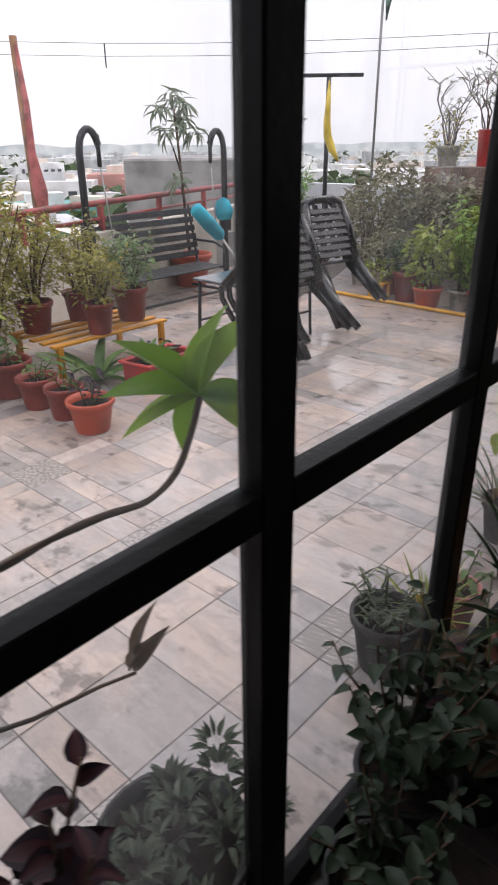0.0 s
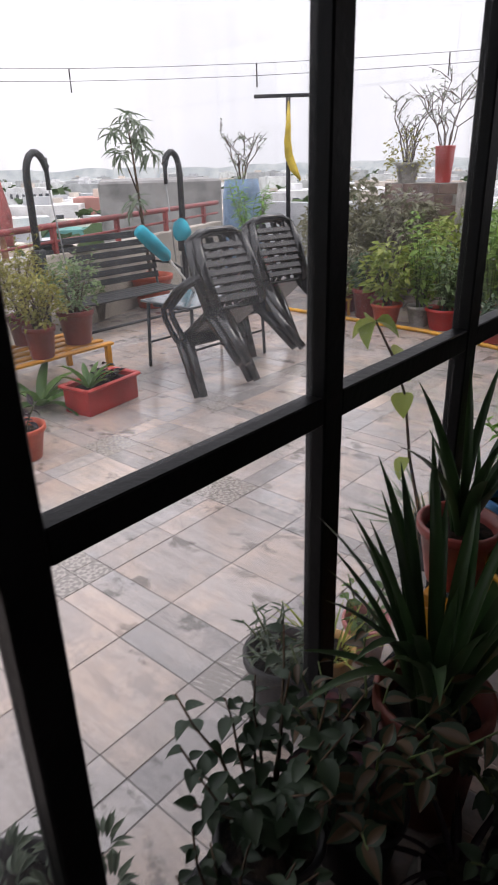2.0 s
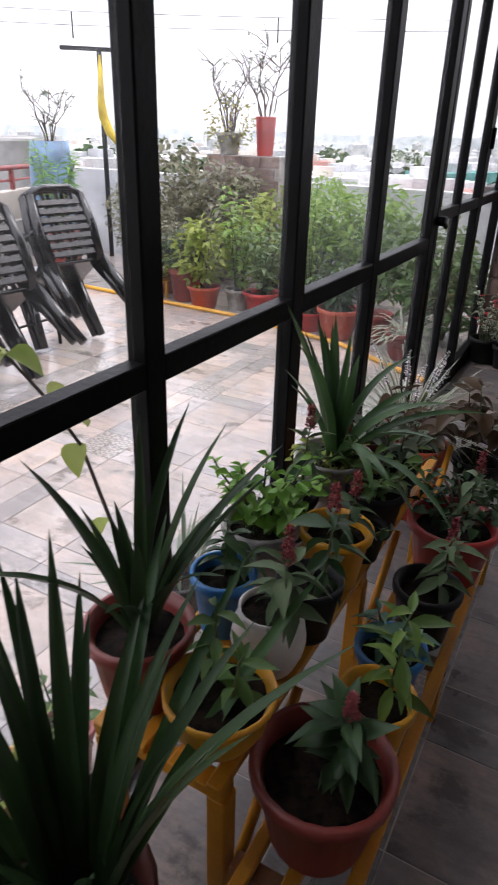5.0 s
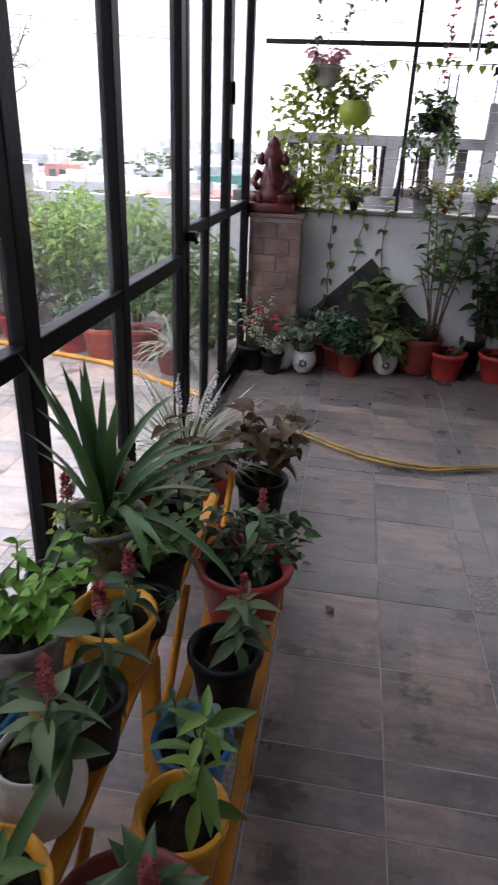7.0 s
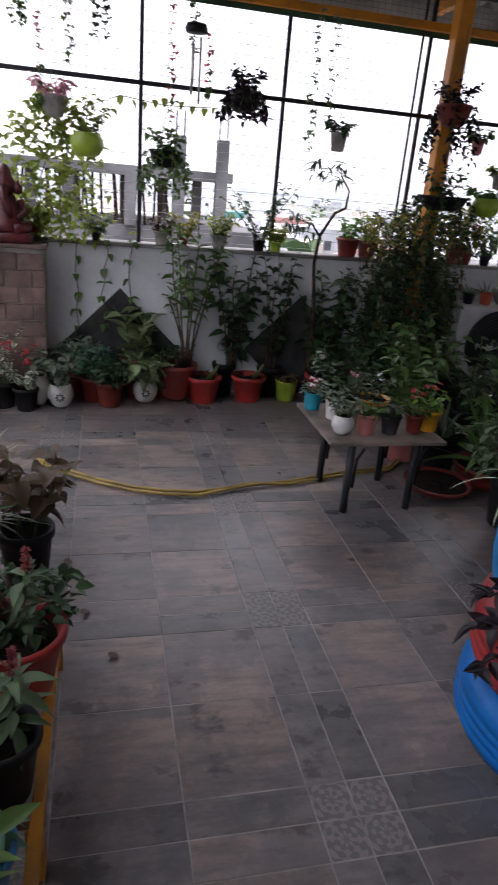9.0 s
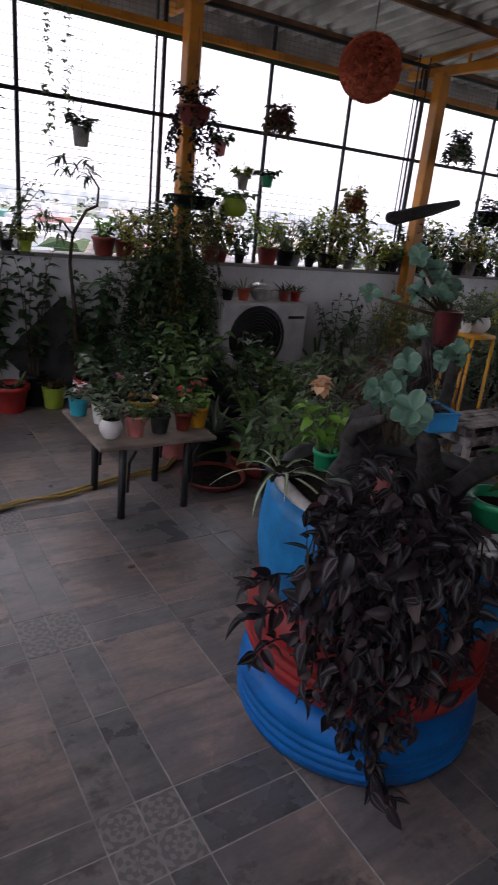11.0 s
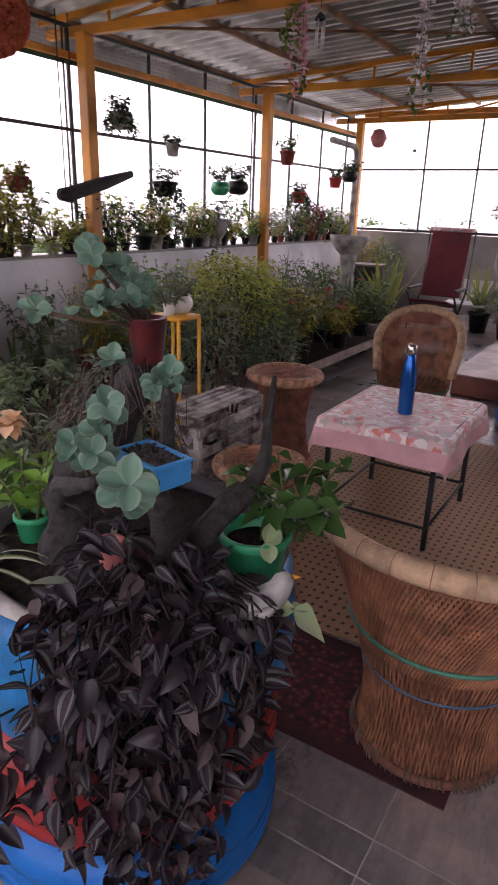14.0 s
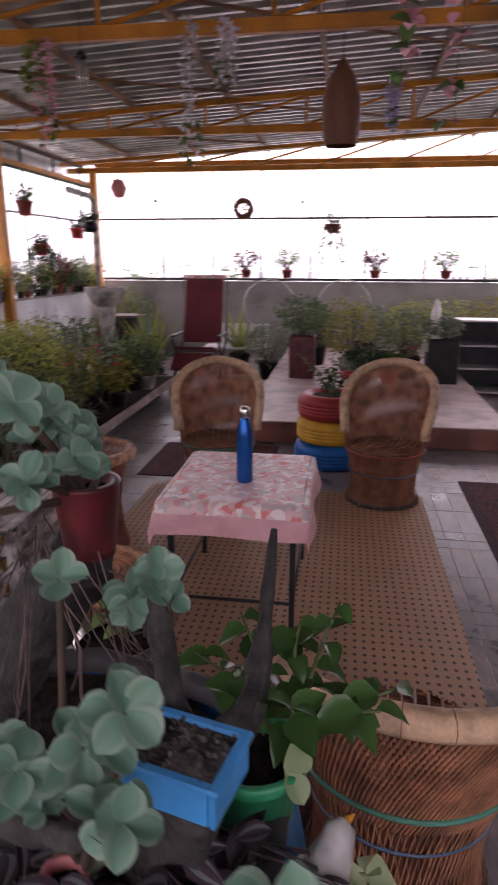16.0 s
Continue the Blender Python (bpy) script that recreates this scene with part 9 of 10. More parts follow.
part("seat", Mesh().box((-0.12, 0, 0.48), (0.55, 0.5, 0.03), turn=Matrix.Rotation(radians(12), 4, "Y"), bevel=0.01), M_MAROONCLOTH, rec, smooth=False)
part("leg_rest", Mesh().box((-0.5, 0, 0.38), (0.3, 0.48, 0.03), turn=Matrix.Rotation(radians(-35), 4, "Y"), bevel=0.01), M_MAROONCLOTH, rec, smooth=False)
for s in (-0.29, 0.29):
    part("frame", Mesh().tube([(-0.4, s, 0.0), (0.3, s, 0.62), (0.38, s, 1.36)], 0.014, 8).tube([(0.35, s, 0.0), (-0.3, s, 0.62)], 0.014, 8), M_STEEL, rec)
    part("armrest", Mesh().box((-0.02, s, 0.66), (0.5, 0.05, 0.025), bevel=0.006), M_STEEL, rec, smooth=False)
part("head_cloth", Mesh().box((0.36, 0, 1.36), (0.12, 0.58, 0.05), bevel=0.015), M_CLOTH, rec, smooth=False)

# ---- east end ----
L_CRIMSON = leafmat("dark_crimson_leaf", (0.07, 0.02, 0.022), (0.16, 0.05, 0.045), 0.5)
for x, y, ln, lf in ((9.1, 4.7, 0.85, L_LIGHT), (8.5, 4.95, 0.7, L_GREY), (10.6, 3.85, 0.75, L_LIGHT), (10.2, 5.2, 0.8, L_GREY)):
    ob, sz = potted(x, y, 0, 0.15, 0.28, M_BLACKPOT, "pot with tall upright sword leaves near the recliner", group="end wall pots")
    strap(ob, sz, 11, ln, 0.055, lf, rg, el=(1.15, 1.52), bends=(0.1, 0.4, 0.8))
    bush(ob, sz, 0.4, 0.25, 8, 10, 0.1, 0.05, L_GREY, rg, low=0.1)
hanging(11.0, 2.6, 1.93, 0.12, 0.12, M_BRICKRED, "red-brown hanging pot with long pale strands", 3.0, "bowl", "droop", L_GREY, rg, 0.6)
M_TERRAFLOOR = mat("terracotta_step", (0.3, 0.12, 0.09), 0.7, var=0.25, scale=3, bump=0.3)
M_PALETILE = mat("pale_step_top", (0.5, 0.4, 0.37), 0.5, var=0.2, scale=4, bump=0.15)
structure("step", Mesh().box((9.5, 2.1, 0.095), (4.9, 2.3, 0.19), bevel=0.008), M_TERRAFLOOR, "low terracotta platform at the end of the roof", "platform")
structure("step_top", Mesh().box((9.5, 2.1, 0.196), (4.94, 2.34, 0.014), bevel=0.004), M_PALETILE, "pale tiled top of the low platform", "platform")
ty2 = thing("tyre_planter", 6.52, 2.45, 0, "stack of red, yellow and blue painted tyres", "planter")
tyre(ty2, 0.29, 0.2, 0.0, M_TYREBLUE, label="blue painted tyre")
tyre(ty2, 0.275, 0.19, 0.198, M_TYREYEL, label="yellow painted tyre")
tyre(ty2, 0.27, 0.19, 0.386, M_TYRERED, label="red painted tyre")
part("soil", Mesh().lathe([(0, 0.56), (0.17, 0.55)], 20), M_SOIL, ty2)
bush(ty2, 0.55, 0.35, 0.26, 9, 12, 0.07, 0.04, L_DARK, rg, low=0.1)
blossoms(ty2, [(-0.12, -0.1, 0.72), (-0.1, -0.12, 0.74), (-0.13, -0.08, 0.76)], 0.05, L_RED, rg)
for x, y, z, r, h, m, kind, lf, ht, sp in (
        (9.3, 2.87, 0.204, 0.15, 0.5, M_MAROON, "square", L_SOFT, 0.45, 0.28), (9.3, 2.3, 0.204, 0.14, 0.24, M_GREYPOT, "nursery", L_OLIVE, 0.75, 0.3), (9.4, 1.62, 0.204, 0.16, 0.26, M_BLACKPOT, "nursery", L_SOFT, 0.62, 0.42),
        (9.2, 1.25, 0.204, 0.17, 0.5, M_BLACKPOT, "square", L_GREY, 0.25, 0.2), (9.0, 1.85, 0.204, 0.13, 0.2, M_TERRA, "bowl", L_GREEN, 0.2, 0.16), (9.0, 2.12, 0.204, 0.1, 0.16, M_GREYPOT, "nursery", L_DARK, 0.3, 0.2),
        (10.3, 2.75, 0.204, 0.15, 0.26, M_BLACKPOT, "nursery", L_GREEN, 0.6, 0.28), (10.6, 1.5, 0.204, 0.15, 0.26, M_BRICKRED, "nursery", L_LIGHT, 0.7, 0.36), (10.8, 2.1, 0.204, 0.15, 0.26, M_BLACKPOT, "nursery", L_SOFT, 0.6, 0.3),
        (11.2, 0.9, 0.0, 0.15, 0.26, M_BLACKPOT, "nursery", L_LIGHT, 0.85, 0.34), (11.4, 0.3, 0.0, 0.15, 0.26, M_GREYPOT, "nursery", L_OLIVE, 0.9, 0.34), (10.2, 3.4, 0.0, 0.14, 0.24, M_BLACKPOT, "nursery", L_GREY, 0.55, 0.28)):
    if kind == "square":
        ob = thing("square_planter", x, y, z, "tall square planter with a leafy plant on the platform", "planter", "end wall pots")
        part("box", Mesh().box((0, 0, h / 2), (2 * r, 2 * r, h), bevel=0.012), m, ob, smooth=False)
        part("soil", Mesh().box((0, 0, h + 0.004), (1.8 * r, 1.8 * r, 0.01)), M_SOIL, ob, smooth=False)
        sz = h
    else:
        ob, sz = potted(x, y, z, r, h, m, "pot with a bushy plant near the end wall", kind, group="end wall pots")
    shrub(ob, sz, ht, sp, sp, 620, 0.065, 0.034, lf, rg, low=0.05)
for y in (3.95, 3.3, 1.95, 0.9):
    ob, sz = potted(11.85, y, 1.3, 0.09, 0.12, M_BRICKRED, "pot with a round dark red bush on the end wall", group="end wall pots")
    shrub(ob, sz, 0.35, 0.2, 0.2, 350, 0.045, 0.03, L_CRIMSON if y in (3.95, 1.95) else L_GREEN, rg)
for y in (3.55, 2.4):
    bk = thing("wheel_rim", 11.6, y, 0.9, "bare bicycle wheel rim leaning on the wall", "wheel")
    part("rim", Mesh().tube([(0.05 * math.sin(a), 0.4 * math.cos(a), 0.38 * math.sin(a)) for a in [k * math.pi / 20 for k in range(41)]], 0.012, 6, caps=False), M_SHEET, bk)
    part("spoke", Mesh().tube([(0, -0.38, 0), (0, 0.38, 0)], 0.002, 4).tube([(0, 0, -0.37), (0, 0, 0.37)], 0.002, 4), M_WIRE, bk)
    part("prop", Mesh().tube([(0.02, 0, -0.38), (0.05, 0, -0.9)], 0.012, 6), M_STEEL, bk)
bn = thing("slatted_bench", 10.9, 3.9, 0, "pale slatted bench near the end wall", "bench")
for k in range(8):
    part("slat", Mesh().box((0, -0.4 + 0.11 * k, 0.5), (0.04, 0.06, 0.35), bevel=0.004), M_PLASTER, bn, smooth=False)
part("seat", Mesh().box((-0.2, 0, 0.36), (0.4, 0.95, 0.03), bevel=0.005), M_PLASTER, bn, smooth=False)
for y in (-0.42, 0.42):
    part("leg", Mesh().box((-0.2, y, 0.17), (0.36, 0.04, 0.34), bevel=0.004), M_PLASTER, bn, smooth=False)
cb = thing("display_cabinet", 9.6, 0.75, 0, "dark cabinet with glass shelves", "cabinet")
part("carcass", Mesh().box((0, 0.36, 0.45), (0.4, 0.02, 0.9)).box((0, -0.36, 0.45), (0.4, 0.02, 0.9)).box((0.19, 0, 0.45), (0.02, 0.7, 0.9)), M_STEEL, cb, smooth=False)
for z in (0.05, 0.33, 0.6, 0.89):
    part("shelf", Mesh().box((0, 0, z), (0.38, 0.7, 0.02)), M_SHEET, cb, smooth=False)
sk = thing("white_sack", 9.2, 1.35, 0.21, "white cloth hung to a point", "cloth")
part("cloth", Mesh().lathe([(0, 0.95), (0.03, 0.9), (0.1, 0.5), (0.12, 0.35), (0.1, 0.35)], 10, wob=0.2).tube([(0, 0, 0), (0, 0, 0.9)], 0.012, 6), M_WHITEPOT, sk)

# ---- hung from the roof ----
lt = thing("bamboo_lantern", 5.72, 2.45, 2.23, "dark pointed woven bamboo lantern", "lantern")
part("shade", Mesh().lathe([(0.095, 0.0), (0.112, 0.1), (0.112, 0.25), (0.08, 0.36), (0.035, 0.43), (0.01, 0.47)], 16, wob=0.02), M_CANEDARK, lt)
part("cord", Mesh().tube([(0, 0, 0.45), (0, 0, roof_z(2.45) - 2.3)], 0.003, 5), M_STEEL, lt)
for x, y, top, ln, m, lab in ((5.6, 4.19, 2.83, 0.6, L_PINK, "pink flower garland cluster"), (5.68, 4.3, 2.83, 0.3, L_LIGHT, "yellow-green leaf garland cluster"), (5.4, 3.26, 2.83, 0.72, L_PALE, "pale white flower garland cluster"), (5.45, 3.1, 2.83, 0.35, L_PALE, "pale white flower garland cluster"),
                              (3.6, 2.1, 2.83, 0.88, L_PINK, "long pink cloth flower garland"), (3.6, 2.25, 2.83, 0.75, L_PINK, "pink cloth flower garland near the roof"), (6.6, 2.1, 2.83, 0.4, leafmat("lilac_flower", (0.4, 0.35, 0.6), (0.5, 0.45, 0.65), 0.6), "lilac cloth flower garland")):
    garland(x, y, top, ln, m, lab, 18, 0.034 if x > 4 else 0.045, 4 if x > 4 else 1, 0.9)
for x, y, z, r, m, lab in ((9.7, 5.22, 2.42, 0.11, M_PINK, "round pink paper lantern"),):
    o = thing("lantern", x, y, z, lab, "lantern")
    part("shade", Mesh().lathe([(0.02, r), (r * 0.6, r * 0.85), (r, 0), (r * 0.6, -r * 0.85), (0.02, -r)], 18, wob=0.02), m, o)
    part("cord", Mesh().tube([(0, 0, r), (0, 0, 3.0 - z)], 0.003, 5), M_STEEL, o)
wr = thing("wreath", 11.8, 3.98, 2.32, "round woven twig wreath hung in the end bay", "wreath")
part("ring", gnarled([(0, 0.12 * math.cos(k * math.pi / 8), 0.12 * math.sin(k * math.pi / 8)) for k in range(17)], [0.045] * 17, 5, 8, 2), M_CANEDARK, wr)
part("twig", Mesh().tube([(0, -0.11, -0.03), (0, 0.1, 0.04)], 0.01, 5).tube([(0, -0.06, 0.09), (0, 0.07, -0.1)], 0.01, 5).tube([(0, 0.02, 0.11), (0, -0.03, -0.11)], 0.01, 5), M_CANE, wr)
part("cord", Mesh().tube([(0, 0, 0.15), (0, 0, 0.68)], 0.003, 5), M_STEEL, wr)
for x, y, z in ((4.82, 3.67, 2.5), (10.2, 4.9, 2.3), (10.6, 3.0, 2.3)):
    o = thing("wind_chime", x, y, z, "small hanging metal wind chime", "wind chime")
    part("cap", Mesh().lathe([(0.0, 0.04), (0.02, 0.024), (0.034, 0.0), (0.028, 0.0)], 12), M_STEEL, o)
    for k in range(4):
        part("tube", Mesh().tube([(0.024 * math.cos(k * 1.57), 0.024 * math.sin(k * 1.57), 0), (0.024 * math.cos(k * 1.57), 0.024 * math.sin(k * 1.57), -0.13)], 0.004, 6), M_SHEET, o)
    part("cord", Mesh().tube([(0, 0, 0.05), (0, 0, 2.84 - z)], 0.002, 4), M_STEEL, o)
dp = structure("drain_pipe", Mesh().tube([(11.1, 6.1, 0), (11.1, 6.1, 2.35), (11.0, 6.1, 2.45), (10.2, 6.1, 2.47)], 0.045, 10), M_GREYPOT, "grey rainwater pipe near the corner", "pipe")

# ---- town far below and the neighbour's shell ----
rg = random.Random(404)
# house colours are lightened: distance haze is put into them
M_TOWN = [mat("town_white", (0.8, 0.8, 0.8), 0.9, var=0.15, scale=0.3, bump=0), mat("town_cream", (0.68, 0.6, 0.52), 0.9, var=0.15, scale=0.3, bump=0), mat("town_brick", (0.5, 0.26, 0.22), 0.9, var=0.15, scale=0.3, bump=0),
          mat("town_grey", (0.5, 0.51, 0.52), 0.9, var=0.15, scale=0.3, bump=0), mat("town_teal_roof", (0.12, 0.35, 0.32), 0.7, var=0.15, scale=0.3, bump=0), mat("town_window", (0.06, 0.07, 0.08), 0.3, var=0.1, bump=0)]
town = Mesh()
for i in range(1500):
    a = rg.uniform(-0.95, 3.4)
    d = 38 * (24.0 ** rg.random())
    x, y = d * math.cos(a + 0.6), d * math.sin(a + 0.6)
    w, dp_, h = rg.uniform(6, 16), rg.uniform(6, 14), rg.uniform(3.5, 10.5)
    if d < 70:
        h = min(h, 8.5)
    # far and eastern houses get only white and grey, in place of haze
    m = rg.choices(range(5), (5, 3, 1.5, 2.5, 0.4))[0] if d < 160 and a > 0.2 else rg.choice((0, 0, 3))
    tn = Matrix.Rotation(rg.uniform(0, 1.57), 4, "Z")
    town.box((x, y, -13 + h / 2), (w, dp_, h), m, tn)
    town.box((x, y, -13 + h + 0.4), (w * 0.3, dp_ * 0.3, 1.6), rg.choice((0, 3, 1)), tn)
    if d < 260:
        for k in range(int(h // 3)):
            for j in range(3):
                for sd in (-1, 1):
                    c = Vector((x, y, 0)) + tn @ Vector(((j - 1) * w * 0.28, sd * (dp_ / 2 + 0.03), -11.3 + 3 * k))
                    town.box(c, (1.3, 0.1, 1.3), 5, tn)
                    c = Vector((x, y, 0)) + tn @ Vector((sd * (w / 2 + 0.03), (j - 1) * dp_ * 0.28, -11.3 + 3 * k))
                    town.box(c, (0.1, 1.3, 1.3), 5, tn)
tagged(town.obj("town", M_TOWN, smooth=False), "low town of houses paled for haze towards the horizon", "town", kind="stuff")
M_TREEFAR = leafmat("far_tree_leaf", (0.04, 0.075, 0.03), (0.08, 0.12, 0.05), 0.8)
vv, ff, o = [], [], 0
ls = []
for i in range(620):
    a = rg.uniform(-0.95, 3.4) + 0.6
    d = 34 * (26.0 ** rg.random())
    x, y = d * math.cos(a), d * math.sin(a)
    h = rg.uniform(5, 9.5)
    s = rg.uniform(2.5, 5.5)
    for k in range(34 if d < 200 else 16):
        u, b2 = rg.uniform(-1, 1), rg.uniform(0, 6.28)
        q = math.sqrt(1 - u * u) * rg.uniform(0.5, 1.0)
        ls.append(leaf_matrix((x + s * q * math.cos(b2), y + s * q * math.sin(b2), -13 + h * 0.65 + h * 0.35 * u), b2, rg.uniform(-0.6, 0.9), 0, s * 0.75, s * 0.6))
wd = foliage("woodland", ls, M_TREEFAR, None, "round", (0.3, 0.8), 2, 3, rng=rg)
tagged(wd, "scattered trees among the far houses", "trees", kind="stuff")
ridge = Mesh()
vs, fs = [], []
for i in range(481):
    a = -1.2 + 5.6 * i / 480
    h = -13 + 15 + 6 * noise.noise(Vector((i * 0.03, 0, 0))) + 3.5 * noise.noise(Vector((i * 0.21, 3, 0))) + 1.6 * noise.noise(Vector((i * 0.9, 7, 0)))
    vs += [(760 * math.cos(a), 760 * math.sin(a), -14), (760 * math.cos(a), 760 * math.sin(a), h)]
for i in range(480):
    fs.append((2 * i, 2 * i + 2, 2 * i + 3, 2 * i + 1))
# the tree line glows pale grey, its haze put into the emission colour
M_HAZE = bpy.data.materials.new("hazy_far_trees")
M_HAZE.use_nodes = True
n, l = M_HAZE.node_tree.nodes, M_HAZE.node_tree.links
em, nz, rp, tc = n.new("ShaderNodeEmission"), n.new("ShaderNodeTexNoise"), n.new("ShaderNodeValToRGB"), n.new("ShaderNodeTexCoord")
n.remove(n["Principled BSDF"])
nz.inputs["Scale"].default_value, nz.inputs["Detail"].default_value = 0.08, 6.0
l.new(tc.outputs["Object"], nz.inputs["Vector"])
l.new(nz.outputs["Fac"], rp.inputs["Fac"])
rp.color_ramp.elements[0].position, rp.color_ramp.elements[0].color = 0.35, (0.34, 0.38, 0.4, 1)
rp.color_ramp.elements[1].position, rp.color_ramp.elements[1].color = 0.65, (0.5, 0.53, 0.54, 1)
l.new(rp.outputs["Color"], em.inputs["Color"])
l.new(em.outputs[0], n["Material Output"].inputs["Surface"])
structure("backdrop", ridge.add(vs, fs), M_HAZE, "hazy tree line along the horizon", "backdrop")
M_SHELL = mat("raw_grey_concrete", (0.17, 0.165, 0.165), 0.95, var=0.25, scale=0.6, bump=0.3, bscale=6)
nb = thing("unfinished_building", 1.4, 22.5, -13, "unfinished concrete building shell with bare columns", "building")
part("lower_storey", Mesh().box((0, 3, 6.6), (9, 6, 13.2)), M_SHELL, nb, smooth=False)
part("roof_slab", Mesh().box((-0.1, 3, 14.75), (6.8, 6.2, 0.28)), M_SHELL, nb, smooth=False)
for x in (-3.2, -1.6, 0.2, 1.65, 2.95):
    part("column", Mesh().box((x, 0, 14.0), (0.35, 0.35, 1.6 + (2.0 if x > 1 else 0))), M_SHELL, nb, smooth=False)
    part("column", Mesh().box((x, 5.5, 14.0), (0.35, 0.35, 1.6)), M_SHELL, nb, smooth=False)
pr = Mesh()
for k in range(26):
    x = rg.uniform(-3.1, 1.5)
    pr.tube([(x, rg.uniform(0.1, 2.0), 13.2), (x + rg.uniform(-0.15, 0.15), rg.uniform(0.1, 2.0), 14.6)], 0.04, 5)
tagged(part("bamboo_prop", pr, M_DRYSTEM, nb), kind="stuff")
rb = Mesh()
for x in (1.65, 2.95):
    for dx in (-0.12, 0.12):
        for dy in (-0.12, 0.12):
            rb.tube([(x + dx, dy, 15.7), (x + dx, dy, 16.5)], 0.015, 4)
tagged(part("rebar", rb, M_STEEL, nb), kind="stuff")
tk = thing("roof_tank", -14.0, 13.5, -3.0, "grey concrete water tank block on a neighbouring roof", "tank", rz=-38)
part("block", Mesh().box((0, 0, 2.1), (5.4, 3.0, 4.2), bevel=0.05), M_CONC, tk, smooth=False)
cables = Mesh()
for k, (z0, z1) in enumerate(((3.3, 2.95), (3.5, 3.1))):
    pts = []
    for i in range(13):
        t = i / 12
        pts.append((-16 + 14 * t, 2 + 11 * t, z0 + (z1 - z0) * t - 0.35 * math.sin(math.pi * t)))
    cables.tube(pts, 0.004, 5)
    for i in (2, 4, 6, 8, 10):
        cables.tube([pts[i], (pts[i][0], pts[i][1], pts[i][2] - 0.16)], 0.012, 5)
tagged(cables.obj("overhead_cable", M_STEEL), "thin overhead cables beyond the terrace", "cable")

# ---- floor tiles, one by one where the camera passes nearest ----
TILE_DATA = {}


def tile_mesh(sx, sy, m):
    key = (round(sx, 3), round(sy, 3), m.name)
    if key not in TILE_DATA:
        mb = Mesh().box((0, 0, 0), (sx - 0.003, sy - 0.003, 0.012), bevel=0.0015)
        me = bpy.data.meshes.new("tile")
        me.from_pydata(mb.v, [], mb.f)
        me.materials.append(m)
        TILE_DATA[key] = me
    return TILE_DATA[key]


# small ornamented tiles
def decomat(name, pale, dark, rough):
    """A worn printed square: petals, a ring and a border, rubbed away in places."""
    m = bpy.data.materials.new(name)
    m.use_nodes = True
    n, l = m.node_tree.nodes, m.node_tree.links
    b = n["Principled BSDF"]
    tc, gr, ln = n.new("ShaderNodeTexCoord"), n.new("ShaderNodeTexGradient"), n.new("ShaderNodeVectorMath")
    gr.gradient_type, ln.operation = "RADIAL", "LENGTH"
    l.new(tc.outputs["Object"], gr.inputs["Vector"])
    l.new(tc.outputs["Object"], ln.inputs[0])

    def calc(op, a, c=0.0, d=0.0):
        x = n.new("ShaderNodeMath")
        x.operation = op
        for k, v in enumerate((a, c, d)):
            if isinstance(v, float):
                x.inputs[k].default_value = v
            else:
                l.new(v, x.inputs[k])
        return x.outputs[0]

    petals = calc("SINE", calc("MULTIPLY", gr.outputs["Fac"], 2 * math.pi * 8))
    rings = calc("SINE", calc("MULTIPLY", ln.outputs["Value"], 300.0))
    wn = n.new("ShaderNodeTexNoise")
    wn.inputs["Scale"].default_value, wn.inputs["Detail"].default_value = 45.0, 6.0
    oi = n.new("ShaderNodeObjectInfo")
    wn.noise_dimensions = "4D"
    l.new(tc.outputs["Object"], wn.inputs["Vector"])
    l.new(calc("MULTIPLY", oi.outputs["Random"], 40.0), wn.inputs["W"])
    mark = calc("MULTIPLY_ADD", wn.outputs["Fac"], 4.2, calc("ADD", petals, rings))
    rp = n.new("ShaderNodeValToRGB")
    l.new(calc("SUBTRACT", mark, 1.7), rp.inputs["Fac"])
    rp.color_ramp.elements[0].position, rp.color_ramp.elements[0].color = 0.1, (*pale, 1)
    rp.color_ramp.elements[1].position, rp.color_ramp.elements[1].color = 0.5, (*dark, 1)
    l.new(rp.outputs["Color"], b.inputs["Base Color"])
    b.inputs["Roughness"].default_value = rough
    return m


M_DECO = decomat("ornamented_tile", (0.2, 0.18, 0.168), (0.125, 0.118, 0.114), 0.45)
M_DECOWET = decomat("wet_ornamented_tile", (0.38, 0.34, 0.31), (0.25, 0.225, 0.205), 0.12)


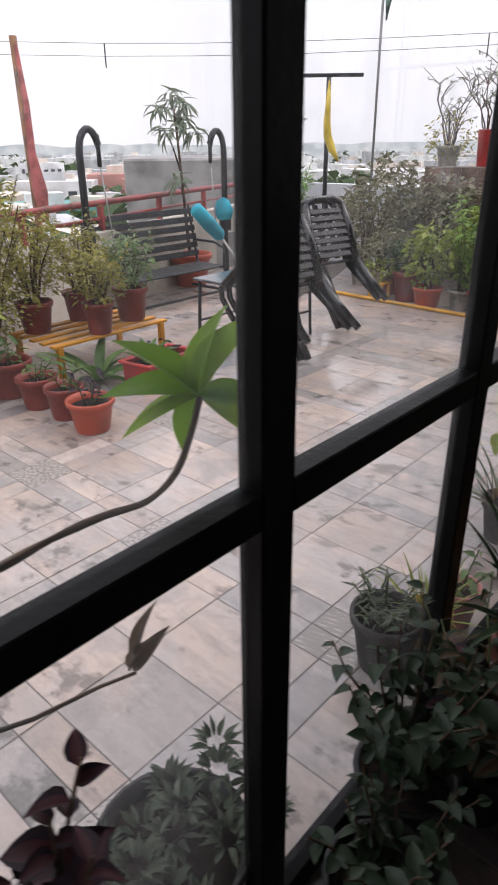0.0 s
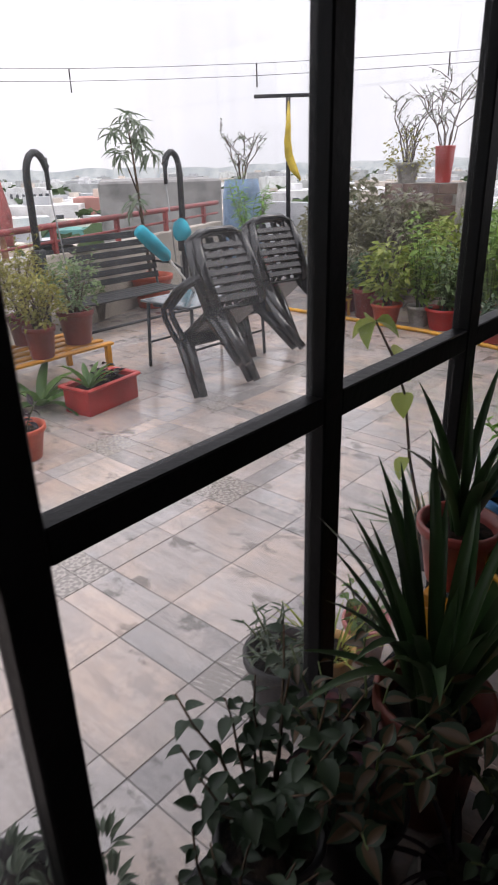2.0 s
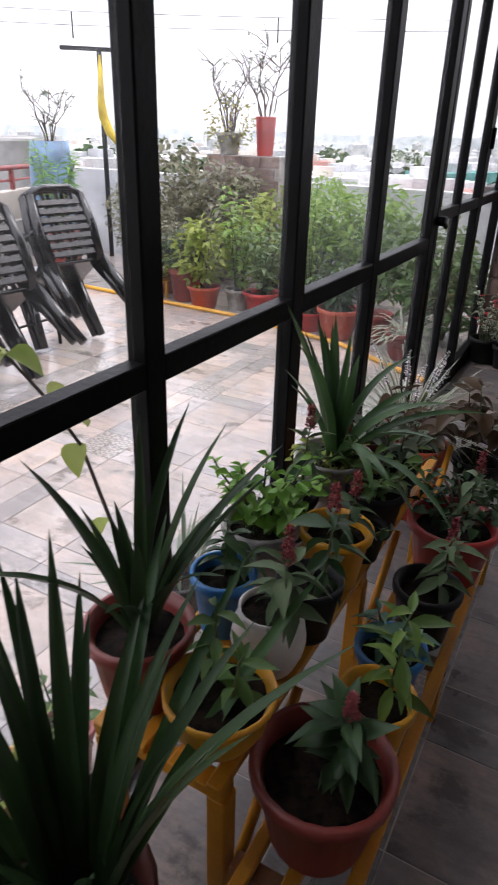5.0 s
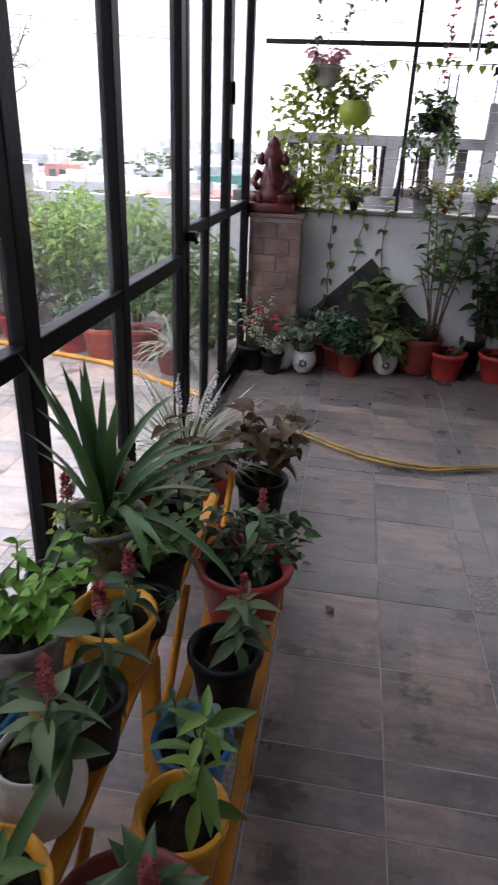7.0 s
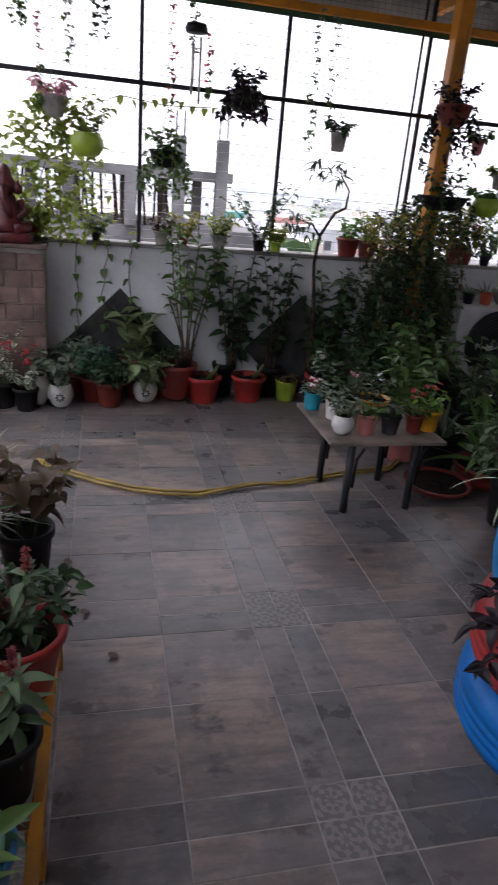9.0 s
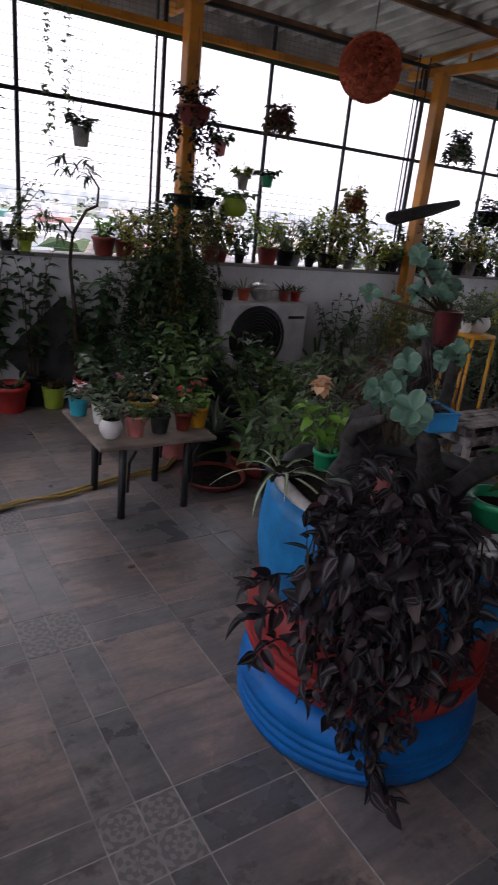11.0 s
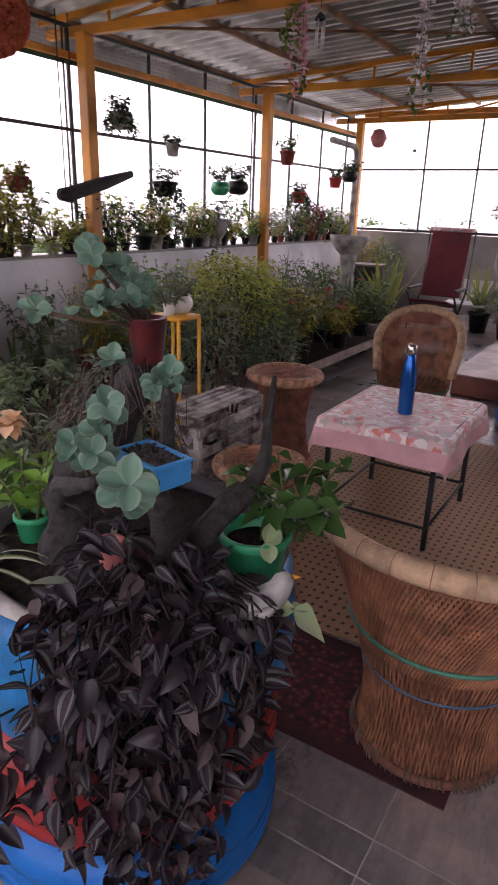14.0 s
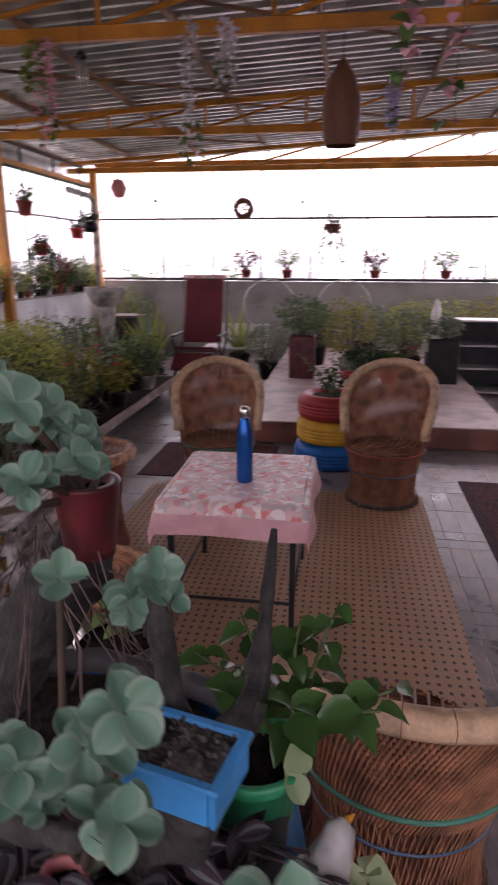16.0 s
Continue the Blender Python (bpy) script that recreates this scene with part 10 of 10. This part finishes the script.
def lay(owner, xs, ys, pick, near):
    """Tiles between joint lines; near ones are objects, the rest one mesh."""
    rest = {}
    count = 0
    rg = random.Random(5)
    for i in range(len(xs) - 1):
        for j in range(len(ys) - 1):
            cells = [(xs[i], xs[i + 1], ys[j], ys[j + 1])]
            x0, x1, y0, y1 = cells[0]
            for x0, x1, y0, y1 in cells:
                if x1 - x0 < 0.02 or y1 - y0 < 0.02:
                    continue
                m = pick(x1 - x0, y1 - y0, rg)
                c = ((x0 + x1) / 2, (y0 + y1) / 2)
                if m in (M_DECO, M_DECOWET) and not near(c):
                    m = M_TILE_BLUE if m is M_DECO else M_TILE_WETGREY
                h = rg.uniform(-0.0012, 0.0006) - 0.0062
                if near(c) and count < 300:
                    ob = new("tile", tile_mesh(x1 - x0, y1 - y0, m))
                    ob.location = (c[0], c[1], h)
                    ob.parent = owner
                    count += 1
                else:
                    rest.setdefault(m, Mesh()).box((c[0], c[1], h), (x1 - x0 - 0.003, y1 - y0 - 0.003, 0.012), bevel=0.0015)
    for m, mb in rest.items():
        tagged(part("tile", mb, m, owner, smooth=False), kind="stuff")


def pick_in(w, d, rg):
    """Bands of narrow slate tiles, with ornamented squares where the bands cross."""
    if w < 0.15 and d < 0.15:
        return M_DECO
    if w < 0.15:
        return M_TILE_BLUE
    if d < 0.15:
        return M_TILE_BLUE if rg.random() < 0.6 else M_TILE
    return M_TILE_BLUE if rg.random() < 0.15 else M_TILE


xs_in = split(0.03, XE, 1.337, [0.116, 0.116, 0.345, 0.345])
ys_in = split(YS, YN, 2.537, [0.112, 0.112, 0.343, 0.346])
lay(floor, xs_in, ys_in, pick_in, lambda c: c[0] < 3.6 and c[1] > 1.2)
xs_out = split(-5.55, -0.03, -1.382, [0.116, 0.116, 0.337, 0.337])
ys_out = split(YS, 8.0, 1.54, [0.12, 0.12, 0.33, 0.34])


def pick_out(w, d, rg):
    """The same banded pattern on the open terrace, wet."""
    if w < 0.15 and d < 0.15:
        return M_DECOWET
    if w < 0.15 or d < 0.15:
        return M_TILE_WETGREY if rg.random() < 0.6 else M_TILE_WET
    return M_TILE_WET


lay(terrace, xs_out, ys_out, pick_out, lambda c: c[0] > -3.6 and 0.3 < c[1] < 6.0)
